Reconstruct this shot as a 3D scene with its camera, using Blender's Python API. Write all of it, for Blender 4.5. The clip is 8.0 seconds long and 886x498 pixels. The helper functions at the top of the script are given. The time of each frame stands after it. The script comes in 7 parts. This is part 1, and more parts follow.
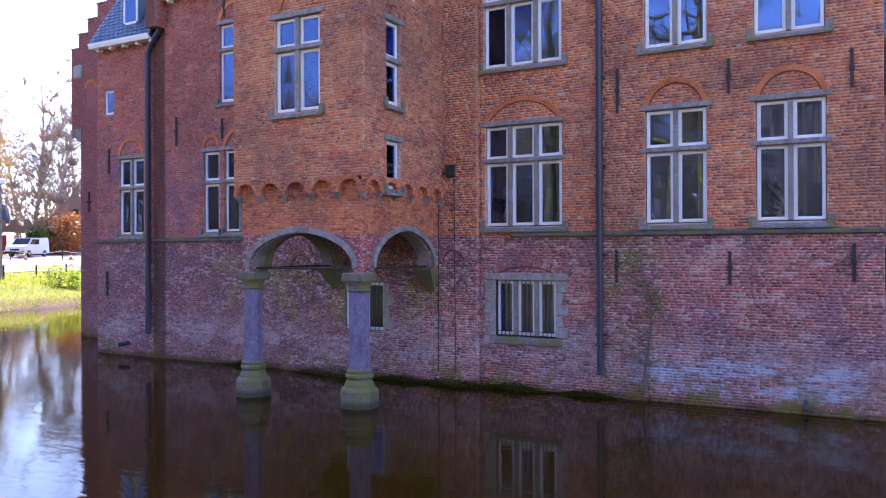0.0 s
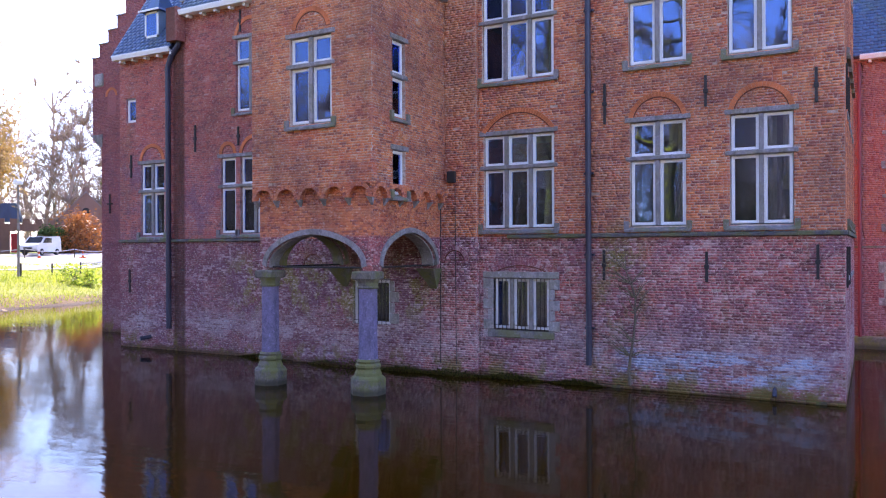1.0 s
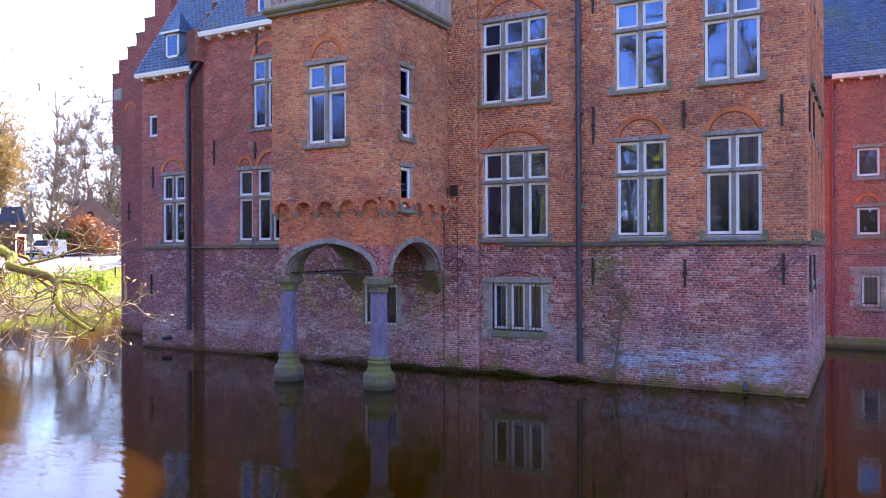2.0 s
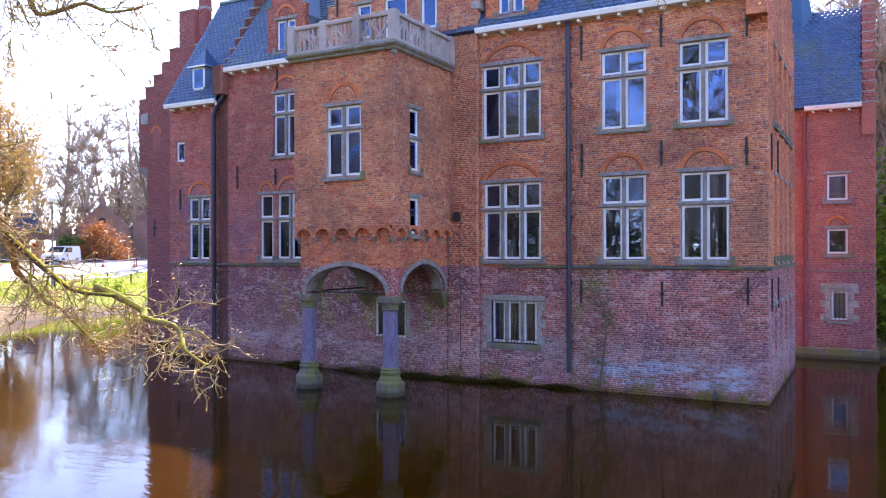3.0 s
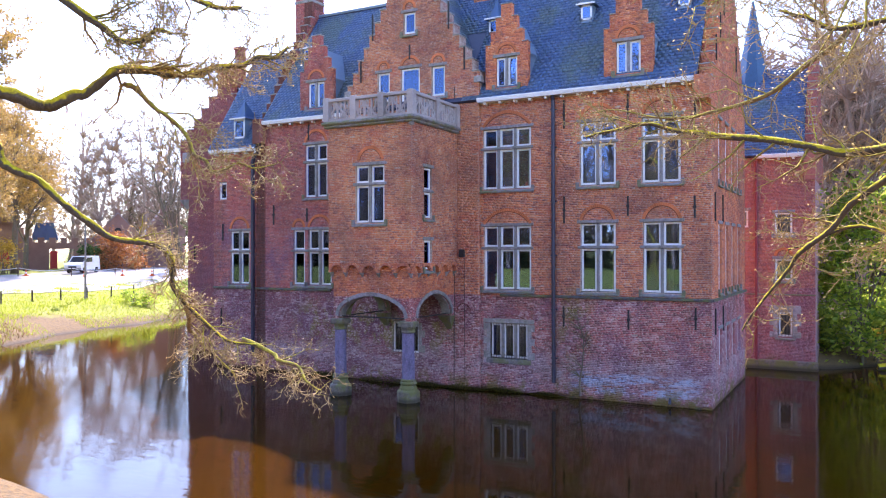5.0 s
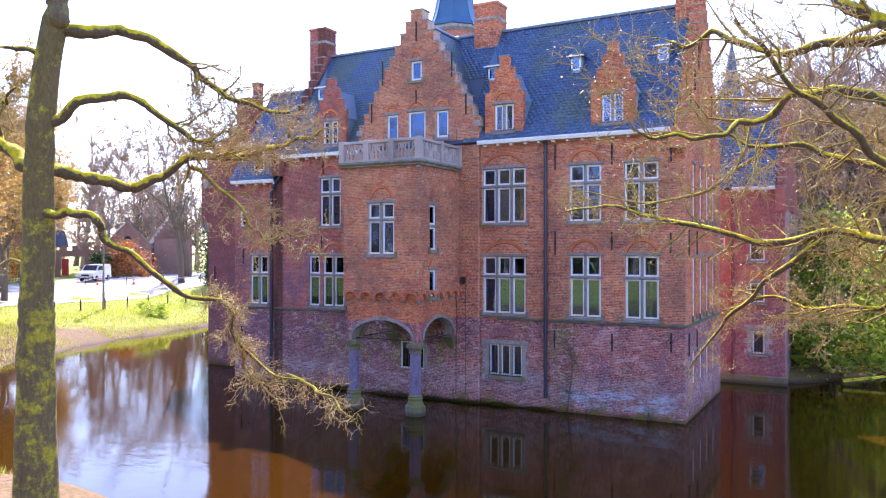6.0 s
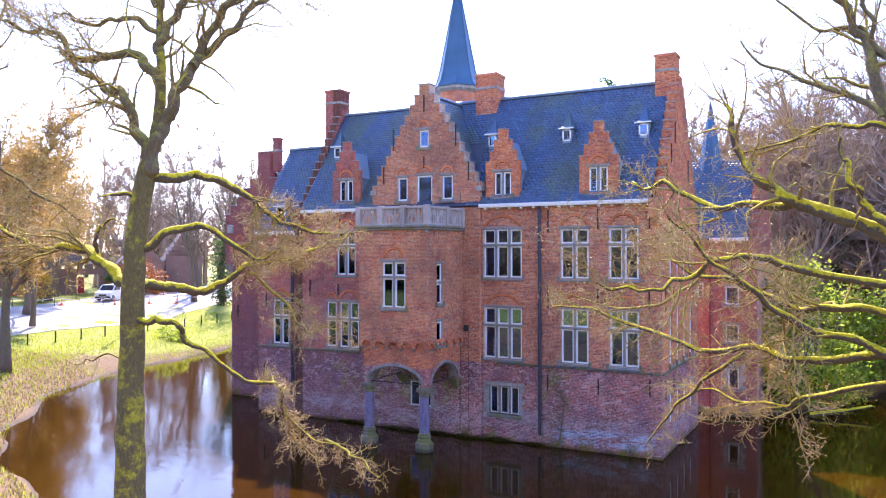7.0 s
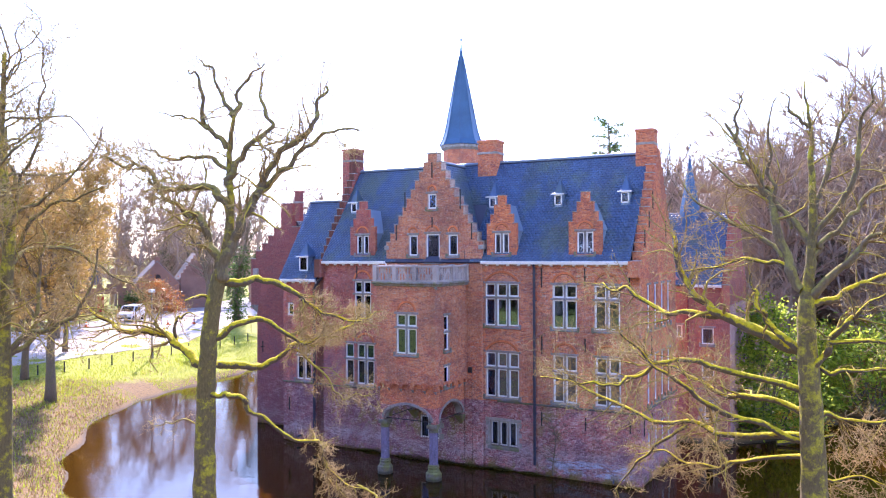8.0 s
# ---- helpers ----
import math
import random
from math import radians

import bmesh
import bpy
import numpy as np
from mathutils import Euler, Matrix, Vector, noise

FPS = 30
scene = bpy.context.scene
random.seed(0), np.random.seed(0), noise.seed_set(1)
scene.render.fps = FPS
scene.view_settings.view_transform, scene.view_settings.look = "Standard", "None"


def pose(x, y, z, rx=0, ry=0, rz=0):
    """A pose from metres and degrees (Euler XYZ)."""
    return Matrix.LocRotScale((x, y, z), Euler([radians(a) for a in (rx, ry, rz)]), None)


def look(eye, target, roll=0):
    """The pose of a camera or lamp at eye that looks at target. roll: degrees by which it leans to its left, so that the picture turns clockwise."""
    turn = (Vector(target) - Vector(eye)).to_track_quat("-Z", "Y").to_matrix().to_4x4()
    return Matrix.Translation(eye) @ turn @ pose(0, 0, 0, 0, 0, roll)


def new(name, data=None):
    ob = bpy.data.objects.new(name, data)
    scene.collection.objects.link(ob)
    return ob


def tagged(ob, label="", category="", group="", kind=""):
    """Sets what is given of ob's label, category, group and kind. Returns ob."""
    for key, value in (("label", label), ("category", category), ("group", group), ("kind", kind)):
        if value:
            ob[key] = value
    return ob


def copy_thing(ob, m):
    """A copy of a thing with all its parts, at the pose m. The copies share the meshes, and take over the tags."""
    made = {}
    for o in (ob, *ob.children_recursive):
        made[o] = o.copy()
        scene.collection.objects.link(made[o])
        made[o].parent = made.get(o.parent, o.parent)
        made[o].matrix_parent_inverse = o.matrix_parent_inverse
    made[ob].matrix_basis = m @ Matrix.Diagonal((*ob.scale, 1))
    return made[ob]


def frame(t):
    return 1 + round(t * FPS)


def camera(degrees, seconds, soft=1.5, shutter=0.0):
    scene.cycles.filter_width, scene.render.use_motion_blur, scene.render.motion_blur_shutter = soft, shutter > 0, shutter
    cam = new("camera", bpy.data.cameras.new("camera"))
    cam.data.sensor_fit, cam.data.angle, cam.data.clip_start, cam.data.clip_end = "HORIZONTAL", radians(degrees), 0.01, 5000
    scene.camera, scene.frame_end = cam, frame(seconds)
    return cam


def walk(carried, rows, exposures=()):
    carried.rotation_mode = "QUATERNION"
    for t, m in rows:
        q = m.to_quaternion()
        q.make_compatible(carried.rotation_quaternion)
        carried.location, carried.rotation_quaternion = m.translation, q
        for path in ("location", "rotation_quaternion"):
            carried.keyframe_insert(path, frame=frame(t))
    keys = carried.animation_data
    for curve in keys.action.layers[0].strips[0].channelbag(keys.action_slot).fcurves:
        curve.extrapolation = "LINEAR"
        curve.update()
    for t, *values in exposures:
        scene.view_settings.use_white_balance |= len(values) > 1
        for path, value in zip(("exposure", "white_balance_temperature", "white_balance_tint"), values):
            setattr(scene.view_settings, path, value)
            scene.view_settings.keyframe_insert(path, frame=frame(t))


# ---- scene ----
cam = camera(59.22, 8.0, soft=1.15)
PATH = [
    (0, (0.363, -0.229, 3.327), (-0.595, 1.527, 3.332), -0.22),
    (0.5, (0.829, -0.841, 3.376), (-0.141, 0.907, 3.376), -0.18),
    (1, (1.177, -1.565, 3.392), (0.209, 0.185, 3.391), -0.24),
    (1.5, (1.464, -2.346, 3.408), (0.505, -0.591, 3.408), -0.29),
    (3, (3.098, -5.557, 4.180), (2.132, -3.806, 4.186), -0.16),
    (3.5, (3.572, -6.663, 4.432), (2.608, -4.911, 4.438), -0.16),
    (4, (4.160, -7.935, 4.681), (3.198, -6.181, 4.687), -0.14),
    (4.5, (4.696, -9.095, 5.028), (3.736, -7.341, 5.034), -0.17),
    (6, (6.695, -13.355, 6.560), (5.739, -11.598, 6.566), 0.03),
    (6.5, (7.508, -15.062, 7.655), (6.551, -13.305, 7.662), -0.04),
    (7, (8.437, -17.034, 8.979), (7.480, -15.278, 8.988), -0.07),
    (7.5, (9.421, -19.097, 10.256), (8.463, -17.342, 10.268), -0.12),
    (8, (10.687, -21.610, 11.675), (9.725, -19.857, 11.689), -0.21),
]
walk(cam, [(t, look(eye, target, roll)) for t, eye, target, roll in PATH], [(0.0, 2.3, 6120, 35), (4.5, 2.38, 6200, 28), (8.0, 2.35, 6100, 35)])

# ---------------------------------------------------------------- light
SUN_FROM = Vector((-0.62, 0.77, 0.86)).normalized()
world = bpy.data.worlds.new("world")
scene.world = world
world.use_nodes = True
wn = world.node_tree
wn.nodes.clear()
sky = wn.nodes.new("ShaderNodeTexSky")
sky.sky_type = "NISHITA"
sky.sun_disc = False
sky.sun_elevation = radians(41)
sky.sun_rotation = math.atan2(SUN_FROM.x, SUN_FROM.y)
sky.air_density, sky.dust_density, sky.ozone_density = 1.0, 0.15, 3.0
bg = wn.nodes.new("ShaderNodeBackground")
bg.inputs["Strength"].default_value = 0.15
wo = wn.nodes.new("ShaderNodeOutputWorld")
wn.links.new(sky.outputs[0], bg.inputs[0])
wn.links.new(bg.outputs[0], wo.inputs[0])
sun = new("sun", bpy.data.lights.new("sun", "SUN"))
sun.data.energy, sun.data.angle, sun.data.color = 3.4, radians(0.8), (1.0, 0.92, 0.8)
sun.matrix_world = look(SUN_FROM * 60, (0, 0, 0))

# ---------------------------------------------------------------- materials


def material(name):
    m = bpy.data.materials.new(name)
    m.use_nodes = True
    t = m.node_tree
    t.nodes.clear()
    out = t.nodes.new("ShaderNodeOutputMaterial")
    bsdf = t.nodes.new("ShaderNodeBsdfPrincipled")
    t.links.new(bsdf.outputs[0], out.inputs[0])
    return m, t, bsdf


def node(t, kind, *links, **values):
    n = t.nodes.new(kind)
    for key, value in values.items():
        if key in ("operation", "blend_type", "data_type", "interpolation"):
            if key == "operation":
                n.operation = value
            elif key == "blend_type":
                n.blend_type = value
            elif key == "data_type":
                n.data_type = value
        else:
            n.inputs[key].default_value = value
    for source, socket in links:
        t.links.new(source, n.inputs[socket])
    return n


def noise_at(t, scale, detail=4.0, rough=0.6, squash=None):
    pos = t.nodes.new("ShaderNodeNewGeometry").outputs["Position"]
    if squash:
        mul = node(t, "ShaderNodeVectorMath", (pos, 0), operation="MULTIPLY")
        mul.inputs[1].default_value = squash
        pos = mul.outputs[0]
    n = node(t, "ShaderNodeTexNoise", (pos, "Vector"), Scale=scale, Detail=detail, Roughness=rough)
    return n.outputs["Fac"]


def ramp(t, fac, *stops):
    r = t.nodes.new("ShaderNodeValToRGB")
    e = r.color_ramp.elements
    while len(e) < len(stops):
        e.new(0.5)
    for el, (p, c) in zip(e, stops):
        el.position = p
        el.color = (*c, 1) if not isinstance(c, (int, float)) else (c, c, c, 1)
    t.links.new(fac, r.inputs[0])
    return r.outputs[0]


def mix(t, fac, a, b, blend="MIX"):
    m = t.nodes.new("ShaderNodeMix")
    m.data_type, m.blend_type = "RGBA", blend
    for value, i in ((fac, 0), (a, 6), (b, 7)):
        if isinstance(value, (int, float)):
            m.inputs[i].default_value = value
        elif isinstance(value, tuple):
            m.inputs[i].default_value = (*value, 1)
        else:
            t.links.new(value, m.inputs[i])
    return m.outputs[2]


def maths(t, op, a, b=None, clamp=False):
    m = t.nodes.new("ShaderNodeMath")
    m.operation, m.use_clamp = op, clamp
    for value, i in ((a, 0), (b, 1)):
        if value is None:
            continue
        if isinstance(value, (int, float)):
            m.inputs[i].default_value = value
        else:
            t.links.new(value, m.inputs[i])
    return m.outputs[0]


def band(t, axis, lo, hi, soft):
    """1 between lo and hi along a world axis, fading over soft metres."""
    sep = t.nodes.new("ShaderNodeSeparateXYZ")
    t.links.new(t.nodes.new("ShaderNodeNewGeometry").outputs["Position"], sep.inputs[0])
    v = sep.outputs[axis]
    up = maths(t, "DIVIDE", maths(t, "SUBTRACT", v, lo), soft, True)
    down = maths(t, "DIVIDE", maths(t, "SUBTRACT", hi, v), soft, True)
    return maths(t, "MULTIPLY", up, down)


def bump(t, bsdf, height, strength, distance):
    b = node(t, "ShaderNodeBump", (height, "Height"), Strength=strength, Distance=distance)
    t.links.new(b.outputs[0], bsdf.inputs["Normal"])


def plain(name, colour, rough=0.7, scale=6.0, vary=0.25, metal=0.0, bumps=0.3, spec=0.4):
    """A surface with fine grain and broad stains in one colour."""
    m, t, s = material(name)
    broad, fine = noise_at(t, scale * 0.15), noise_at(t, scale * 5, 6)
    dark = tuple(c * (1 - vary) for c in colour)
    light = tuple(min(1, c * (1 + vary * 0.7)) for c in colour)
    col = mix(t, ramp(t, broad, (0.3, 0.0), (0.7, 1.0)), dark, light)
    col = mix(t, 0.35, col, ramp(t, fine, (0.3, tuple(c * 0.6 for c in colour)), (0.7, light)))
    t.links.new(col, s.inputs["Base Color"])
    s.inputs["Roughness"].default_value = rough
    s.inputs["Metallic"].default_value = metal
    s.inputs["Specular IOR Level"].default_value = spec
    bump(t, s, fine, bumps, 0.01)
    return m


def brick_colour(t, per, upper, lower):
    """The stained red brickwork: an orange upper part, a purplish plinth with lime bloom, algae and moss over the water."""
    clump = ramp(t, noise_at(t, 2.6, 4, 0.65, (0.8, 0.8, 1.7)), (0.32, 0.0), (0.68, 1.0))
    per = maths(t, "ADD", maths(t, "MULTIPLY", per, 0.62), maths(t, "MULTIPLY", clump, 0.38))
    up = ramp(t, per, *upper)
    low = ramp(t, per, *lower)
    wob = maths(t, "MULTIPLY", maths(t, "SUBTRACT", noise_at(t, 0.9, 3), 0.5), 0.9)
    sep = t.nodes.new("ShaderNodeSeparateXYZ")
    t.links.new(t.nodes.new("ShaderNodeNewGeometry").outputs["Position"], sep.inputs[0])
    x, y, z = sep.outputs
    plinth = maths(t, "DIVIDE", maths(t, "SUBTRACT", 3.72, z), 0.06, True)
    left = maths(t, "DIVIDE", maths(t, "SUBTRACT", maths(t, "SUBTRACT", -14.6, maths(t, "MULTIPLY", wob, 2.0)), x), 1.2, True)
    # the end of the front is of a crimson, purple-stained brick
    crimson = ramp(t, per, (0.0, (0.17, 0.06, 0.1)), (0.35, (0.34, 0.085, 0.115)), (0.75, (0.46, 0.1, 0.11)), (1.0, (0.48, 0.3, 0.33)))
    lowleft = maths(t, "MULTIPLY", left, maths(t, "DIVIDE", maths(t, "SUBTRACT", 7.6, z), 1.6, True))
    up = mix(t, maths(t, "MULTIPLY", left, 0.72), up, crimson)
    col = mix(t, maths(t, "MAXIMUM", plinth, maths(t, "MULTIPLY", lowleft, 0.5)), up, low)
    # the oriel tower and the bay beside it have browned
    tower = maths(t, "MULTIPLY", maths(t, "DIVIDE", maths(t, "SUBTRACT", 16.95, y), 0.05, True), maths(t, "DIVIDE", maths(t, "SUBTRACT", z, maths(t, "ADD", 5.9, wob)), 1.4, True))
    brown = ramp(t, noise_at(t, 0.6, 5, 0.7, (1, 1, 0.7)), (0.36, 0.35), (0.6, 1.0))
    col = mix(t, maths(t, "MULTIPLY", maths(t, "MULTIPLY", tower, brown), 0.42), col, (0.4, 0.22, 0.12))
    # smeared mortar, and courses of a deeper red
    smear = ramp(t, noise_at(t, 2.3, 6, 0.75, (0.8, 0.8, 1.8)), (0.52, 0.0), (0.66, 1.0))
    col = mix(t, maths(t, "MULTIPLY", smear, 0.36), col, (0.46, 0.29, 0.23))
    red = ramp(t, noise_at(t, 1.1, 5, 0.7, (0.8, 0.8, 1.6)), (0.51, 0.0), (0.6, 1.0))
    col = mix(t, maths(t, "MULTIPLY", red, 0.4), col, (0.46, 0.06, 0.045))
    # soot and damp in broad patches
    patch = ramp(t, noise_at(t, 0.5, 6, 0.7, (1, 1, 0.8)), (0.36, 1.0), (0.55, 0.0))
    col = mix(t, maths(t, "MULTIPLY", patch, 0.6), col, (0.17, 0.08, 0.07))
    # violet stains on the plinth
    violet = maths(t, "MULTIPLY", maths(t, "MAXIMUM", plinth, lowleft), ramp(t, noise_at(t, 0.7, 6, 0.72, (1, 1, 0.8)), (0.45, 0.0), (0.58, 1.0)))
    col = mix(t, maths(t, "MULTIPLY", violet, 0.75), col, (0.2, 0.11, 0.18))
    # plinth mixed to a darker purple from about x -8.6 leftwards
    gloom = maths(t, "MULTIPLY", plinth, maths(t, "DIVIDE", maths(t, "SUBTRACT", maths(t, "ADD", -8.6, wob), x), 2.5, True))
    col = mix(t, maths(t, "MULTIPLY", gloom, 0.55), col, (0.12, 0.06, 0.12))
    # streaks of green under sills and beside the pipes
    streak = ramp(t, noise_at(t, 1.0, 5, 0.65, (1.6, 1.6, 0.16)), (0.56, 0.0), (0.72, 1.0))
    col = mix(t, maths(t, "MULTIPLY", streak, maths(t, "ADD", maths(t, "MULTIPLY", plinth, 0.2), 0.2)), col, (0.17, 0.15, 0.04))
    algae = ramp(t, noise_at(t, 1.3, 6, 0.75, (1, 1, 0.7)), (0.46, 0.0), (0.55, 1.0))
    beside = maths(t, "MAXIMUM", maths(t, "MULTIPLY", band(t, 0, -5.1, -3.3, 0.6), band(t, 2, 1.0, 4.2, 0.9)), maths(t, "MULTIPLY", band(t, 0, -17.5, -8.6, 1.2), band(t, 2, 1.0, 3.5, 0.8)))
    col = mix(t, maths(t, "MULTIPLY", maths(t, "MULTIPLY", beside, algae), 0.85), col, (0.2, 0.2, 0.045))
    # lime bloom on the plinth
    bloom = maths(t, "MULTIPLY", band(t, 2, 0.12, 1.75, 0.7), ramp(t, noise_at(t, 0.8, 7, 0.75, (0.8, 0.8, 1.5)), (0.42, 0.0), (0.6, 1.0)))
    col = mix(t, maths(t, "MULTIPLY", bloom, 0.7), col, (0.46, 0.41, 0.43))
    wash = maths(t, "MULTIPLY", maths(t, "MULTIPLY", band(t, 2, 0.2, 1.05, 0.12), band(t, 0, -4.5, 0.45, 0.5)),
                 ramp(t, noise_at(t, 1.7, 7, 0.78, (0.6, 0.6, 2.6)), (0.47, 0.0), (0.53, 1.0)))
    col = mix(t, maths(t, "MULTIPLY", wash, 0.85), col, (0.4, 0.52, 0.7))
    # lime left on single bricks and in washed-out joints of the plinth
    flake = maths(t, "MULTIPLY", ramp(t, per, (0.6, 0.0), (0.7, 1.0)), ramp(t, noise_at(t, 1.5, 6, 0.7, (0.8, 0.8, 1.4)), (0.44, 0.0), (0.56, 1.0)))
    col = mix(t, maths(t, "MULTIPLY", maths(t, "MULTIPLY", flake, plinth), 0.6), col, (0.62, 0.5, 0.52))
    burnt = maths(t, "MULTIPLY", ramp(t, per, (0.26, 1.0), (0.34, 0.0)), maths(t, "ADD", maths(t, "MULTIPLY", plinth, 0.3), 0.35))
    col = mix(t, burnt, col, (0.12, 0.045, 0.055))
    # crumbs of lime and pits of soot, thickest on the plinth
    grain = noise_at(t, 11.0, 7, 0.82, (1, 1, 1.8))
    often = maths(t, "ADD", maths(t, "MULTIPLY", plinth, 0.4), 0.5)
    col = mix(t, maths(t, "MULTIPLY", ramp(t, grain, (0.54, 0.0), (0.61, 1.0)), often), col, (0.7, 0.58, 0.52))
    col = mix(t, maths(t, "MULTIPLY", ramp(t, grain, (0.37, 1.0), (0.45, 0.0)), maths(t, "ADD", often, 0.05)), col, (0.07, 0.035, 0.04))
    # wet dark strip beside the end drainpipe
    damp = maths(t, "MULTIPLY", band(t, 0, -19.5, -18.85, 0.12), ramp(t, noise_at(t, 1.4, 5, 0.7, (3, 3, 0.4)), (0.35, 1.0), (0.8, 0.55)))
    col = mix(t, maths(t, "MULTIPLY", damp, 0.9), col, (0.022, 0.016, 0.012))
    # the recessed wing is of a wine-red brick
    wing = maths(t, "DIVIDE", maths(t, "SUBTRACT", y, 27.0), 0.3, True)
    col = mix(t, maths(t, "MULTIPLY", wing, 0.6), col, (0.26, 0.095, 0.12))
    # everything left of x -22.2 is mixed towards a darker purple-brown
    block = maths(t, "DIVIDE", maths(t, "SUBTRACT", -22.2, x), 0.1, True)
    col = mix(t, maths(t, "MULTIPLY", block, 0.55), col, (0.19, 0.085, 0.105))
    # moss along the water
    edge = maths(t, "ADD", z, maths(t, "MULTIPLY", wob, 0.5))
    moss = maths(t, "DIVIDE", maths(t, "SUBTRACT", 0.22, edge), 0.16, True)
    col = mix(t, maths(t, "MULTIPLY", moss, 0.9), col, (0.045, 0.045, 0.014))
    green = maths(t, "MULTIPLY", maths(t, "DIVIDE", maths(t, "SUBTRACT", 0.75, z), 0.5, True), ramp(t, noise_at(t, 1.2, 5, 0.7), (0.5, 0.0), (0.58, 1.0)))
    col = mix(t, maths(t, "MULTIPLY", green, 0.8), col, (0.13, 0.13, 0.02))
    return col


UPPER = ((0.0, (0.25, 0.09, 0.085)), (0.2, (0.47, 0.135, 0.085)), (0.5, (0.73, 0.215, 0.085)), (0.8, (0.83, 0.3, 0.11)), (0.93, (0.76, 0.43, 0.27)), (1.0, (0.72, 0.59, 0.48)))
LOWER = ((0.0, (0.16, 0.075, 0.12)), (0.2, (0.34, 0.11, 0.145)), (0.5, (0.5, 0.145, 0.16)), (0.8, (0.66, 0.135, 0.11)), (1.0, (0.62, 0.48, 0.5)))


def brickwork(name, source):
    m, t, s = material(name)
    if source == "object":
        per = t.nodes.new("ShaderNodeObjectInfo").outputs["Random"]
    elif source == "island":
        per = t.nodes.new("ShaderNodeNewGeometry").outputs["Random Per Island"]
    else:
        per = ramp(t, noise_at(t, 9.0, 3, 0.6, (1, 1, 3)), (0.3, 0.0), (0.7, 1.0))
    col = brick_colour(t, per, UPPER, LOWER)
    fine = noise_at(t, 45.0, 5)
    col = mix(t, 0.22, col, ramp(t, fine, (0.3, (0.12, 0.04, 0.03)), (0.7, (0.55, 0.2, 0.12))))
    t.links.new(col, s.inputs["Base Color"])
    s.inputs["Roughness"].default_value = 0.88
    s.inputs["Specular IOR Level"].default_value = 0.25
    bump(t, s, fine, 0.5, 0.008)
    return m


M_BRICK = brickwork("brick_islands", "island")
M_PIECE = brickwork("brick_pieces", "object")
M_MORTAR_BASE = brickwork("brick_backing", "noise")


def mortar():
    m, t, s = material("mortar")
    n = noise_at(t, 14, 5)
    pale = ((0.0, (0.36, 0.24, 0.19)), (0.45, (0.53, 0.39, 0.31)), (1.0, (0.74, 0.61, 0.52)))
    col = brick_colour(t, ramp(t, n, (0.3, 0.0), (0.7, 1.0)), pale, pale)
    t.links.new(col, s.inputs["Base Color"])
    s.inputs["Roughness"].default_value = 0.95
    bump(t, s, n, 0.4, 0.01)
    return m


def node_z(t):
    sep = t.nodes.new("ShaderNodeSeparateXYZ")
    t.links.new(t.nodes.new("ShaderNodeNewGeometry").outputs["Position"], sep.inputs[0])
    return sep.outputs[2]


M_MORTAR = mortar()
M_ARCH = plain("arch_brick", (0.6, 0.18, 0.07), 0.9, 9, 0.55)
# dark brown for the shadow line painted under the arch rings
M_ARCH_SHADOW = plain("arch_shadow_brown", (0.17, 0.06, 0.035), 0.95, 9, 0.4)
M_LEAD = plain("lead_sheet", (0.20, 0.27, 0.35), 0.45, 3, 0.25, 0.2)
M_WHITE = plain("white_paint", (0.80, 0.80, 0.80), 0.45, 8, 0.08, 0, 0.1)
M_PIPE = plain("pipe_paint", (0.035, 0.035, 0.06), 0.4, 4, 0.3)
M_IRON = plain("black_iron", (0.03, 0.026, 0.026), 0.65, 8, 0.4)
M_PLASTER = plain("room_plaster", (0.34, 0.27, 0.2), 0.9, 2, 0.1)
M_DARKWOOD = plain("dark_wood", (0.08, 0.05, 0.03), 0.6, 4, 0.3)
M_CURTAIN = plain("curtain_cloth", (0.62, 0.5, 0.3), 0.9, 3, 0.15)
M_PAPER = plain("white_card", (0.7, 0.7, 0.68), 0.8, 3, 0.05)


def mossy_stone(name, colour, amount):
    m, t, s = material(name)
    n, fine = noise_at(t, 1.6, 5, 0.7), noise_at(t, 22, 5)
    base = mix(t, ramp(t, fine, (0.3, 0.0), (0.7, 1.0)), tuple(c * 0.55 for c in colour), colour)
    base = mix(t, maths(t, "MULTIPLY", ramp(t, noise_at(t, 5.0, 6, 0.75, (1, 1, 0.5)), (0.36, 1.0), (0.52, 0.0)), 0.7), base, tuple(c * 0.3 for c in colour))
    base = mix(t, maths(t, "MULTIPLY", ramp(t, noise_at(t, 8.0, 6, 0.8), (0.57, 0.0), (0.65, 1.0)), 0.5), base, tuple(min(1, c * 1.9) for c in colour))
    col = mix(t, maths(t, "MULTIPLY", ramp(t, n, (0.44, 0.0), (0.58, 1.0)), amount), base, (0.14, 0.145, 0.025))
    wet = maths(t, "DIVIDE", maths(t, "SUBTRACT", 0.2, node_z(t)), 0.12, True)
    col = mix(t, maths(t, "MULTIPLY", wet, 0.8), col, (0.03, 0.028, 0.015))
    t.links.new(col, s.inputs["Base Color"])
    s.inputs["Roughness"].default_value = 0.85
    bump(t, s, fine, 0.5, 0.01)
    return m


M_STONE = mossy_stone("blue_stone", (0.33, 0.295, 0.31), 0.3)
M_STONE_PALE = mossy_stone("pale_stone", (0.42, 0.385, 0.38), 0.3)
M_MOSSY = mossy_stone("mossy_stone", (0.2, 0.17, 0.14), 0.75)
M_SILL = mossy_stone("sill_stone", (0.27, 0.245, 0.25), 0.65)
M_BELT = mossy_stone("belt_stone", (0.13, 0.115, 0.12), 0.6)
M_SHAFT = mossy_stone("shaft_stone", (0.22, 0.18, 0.31), 0.1)


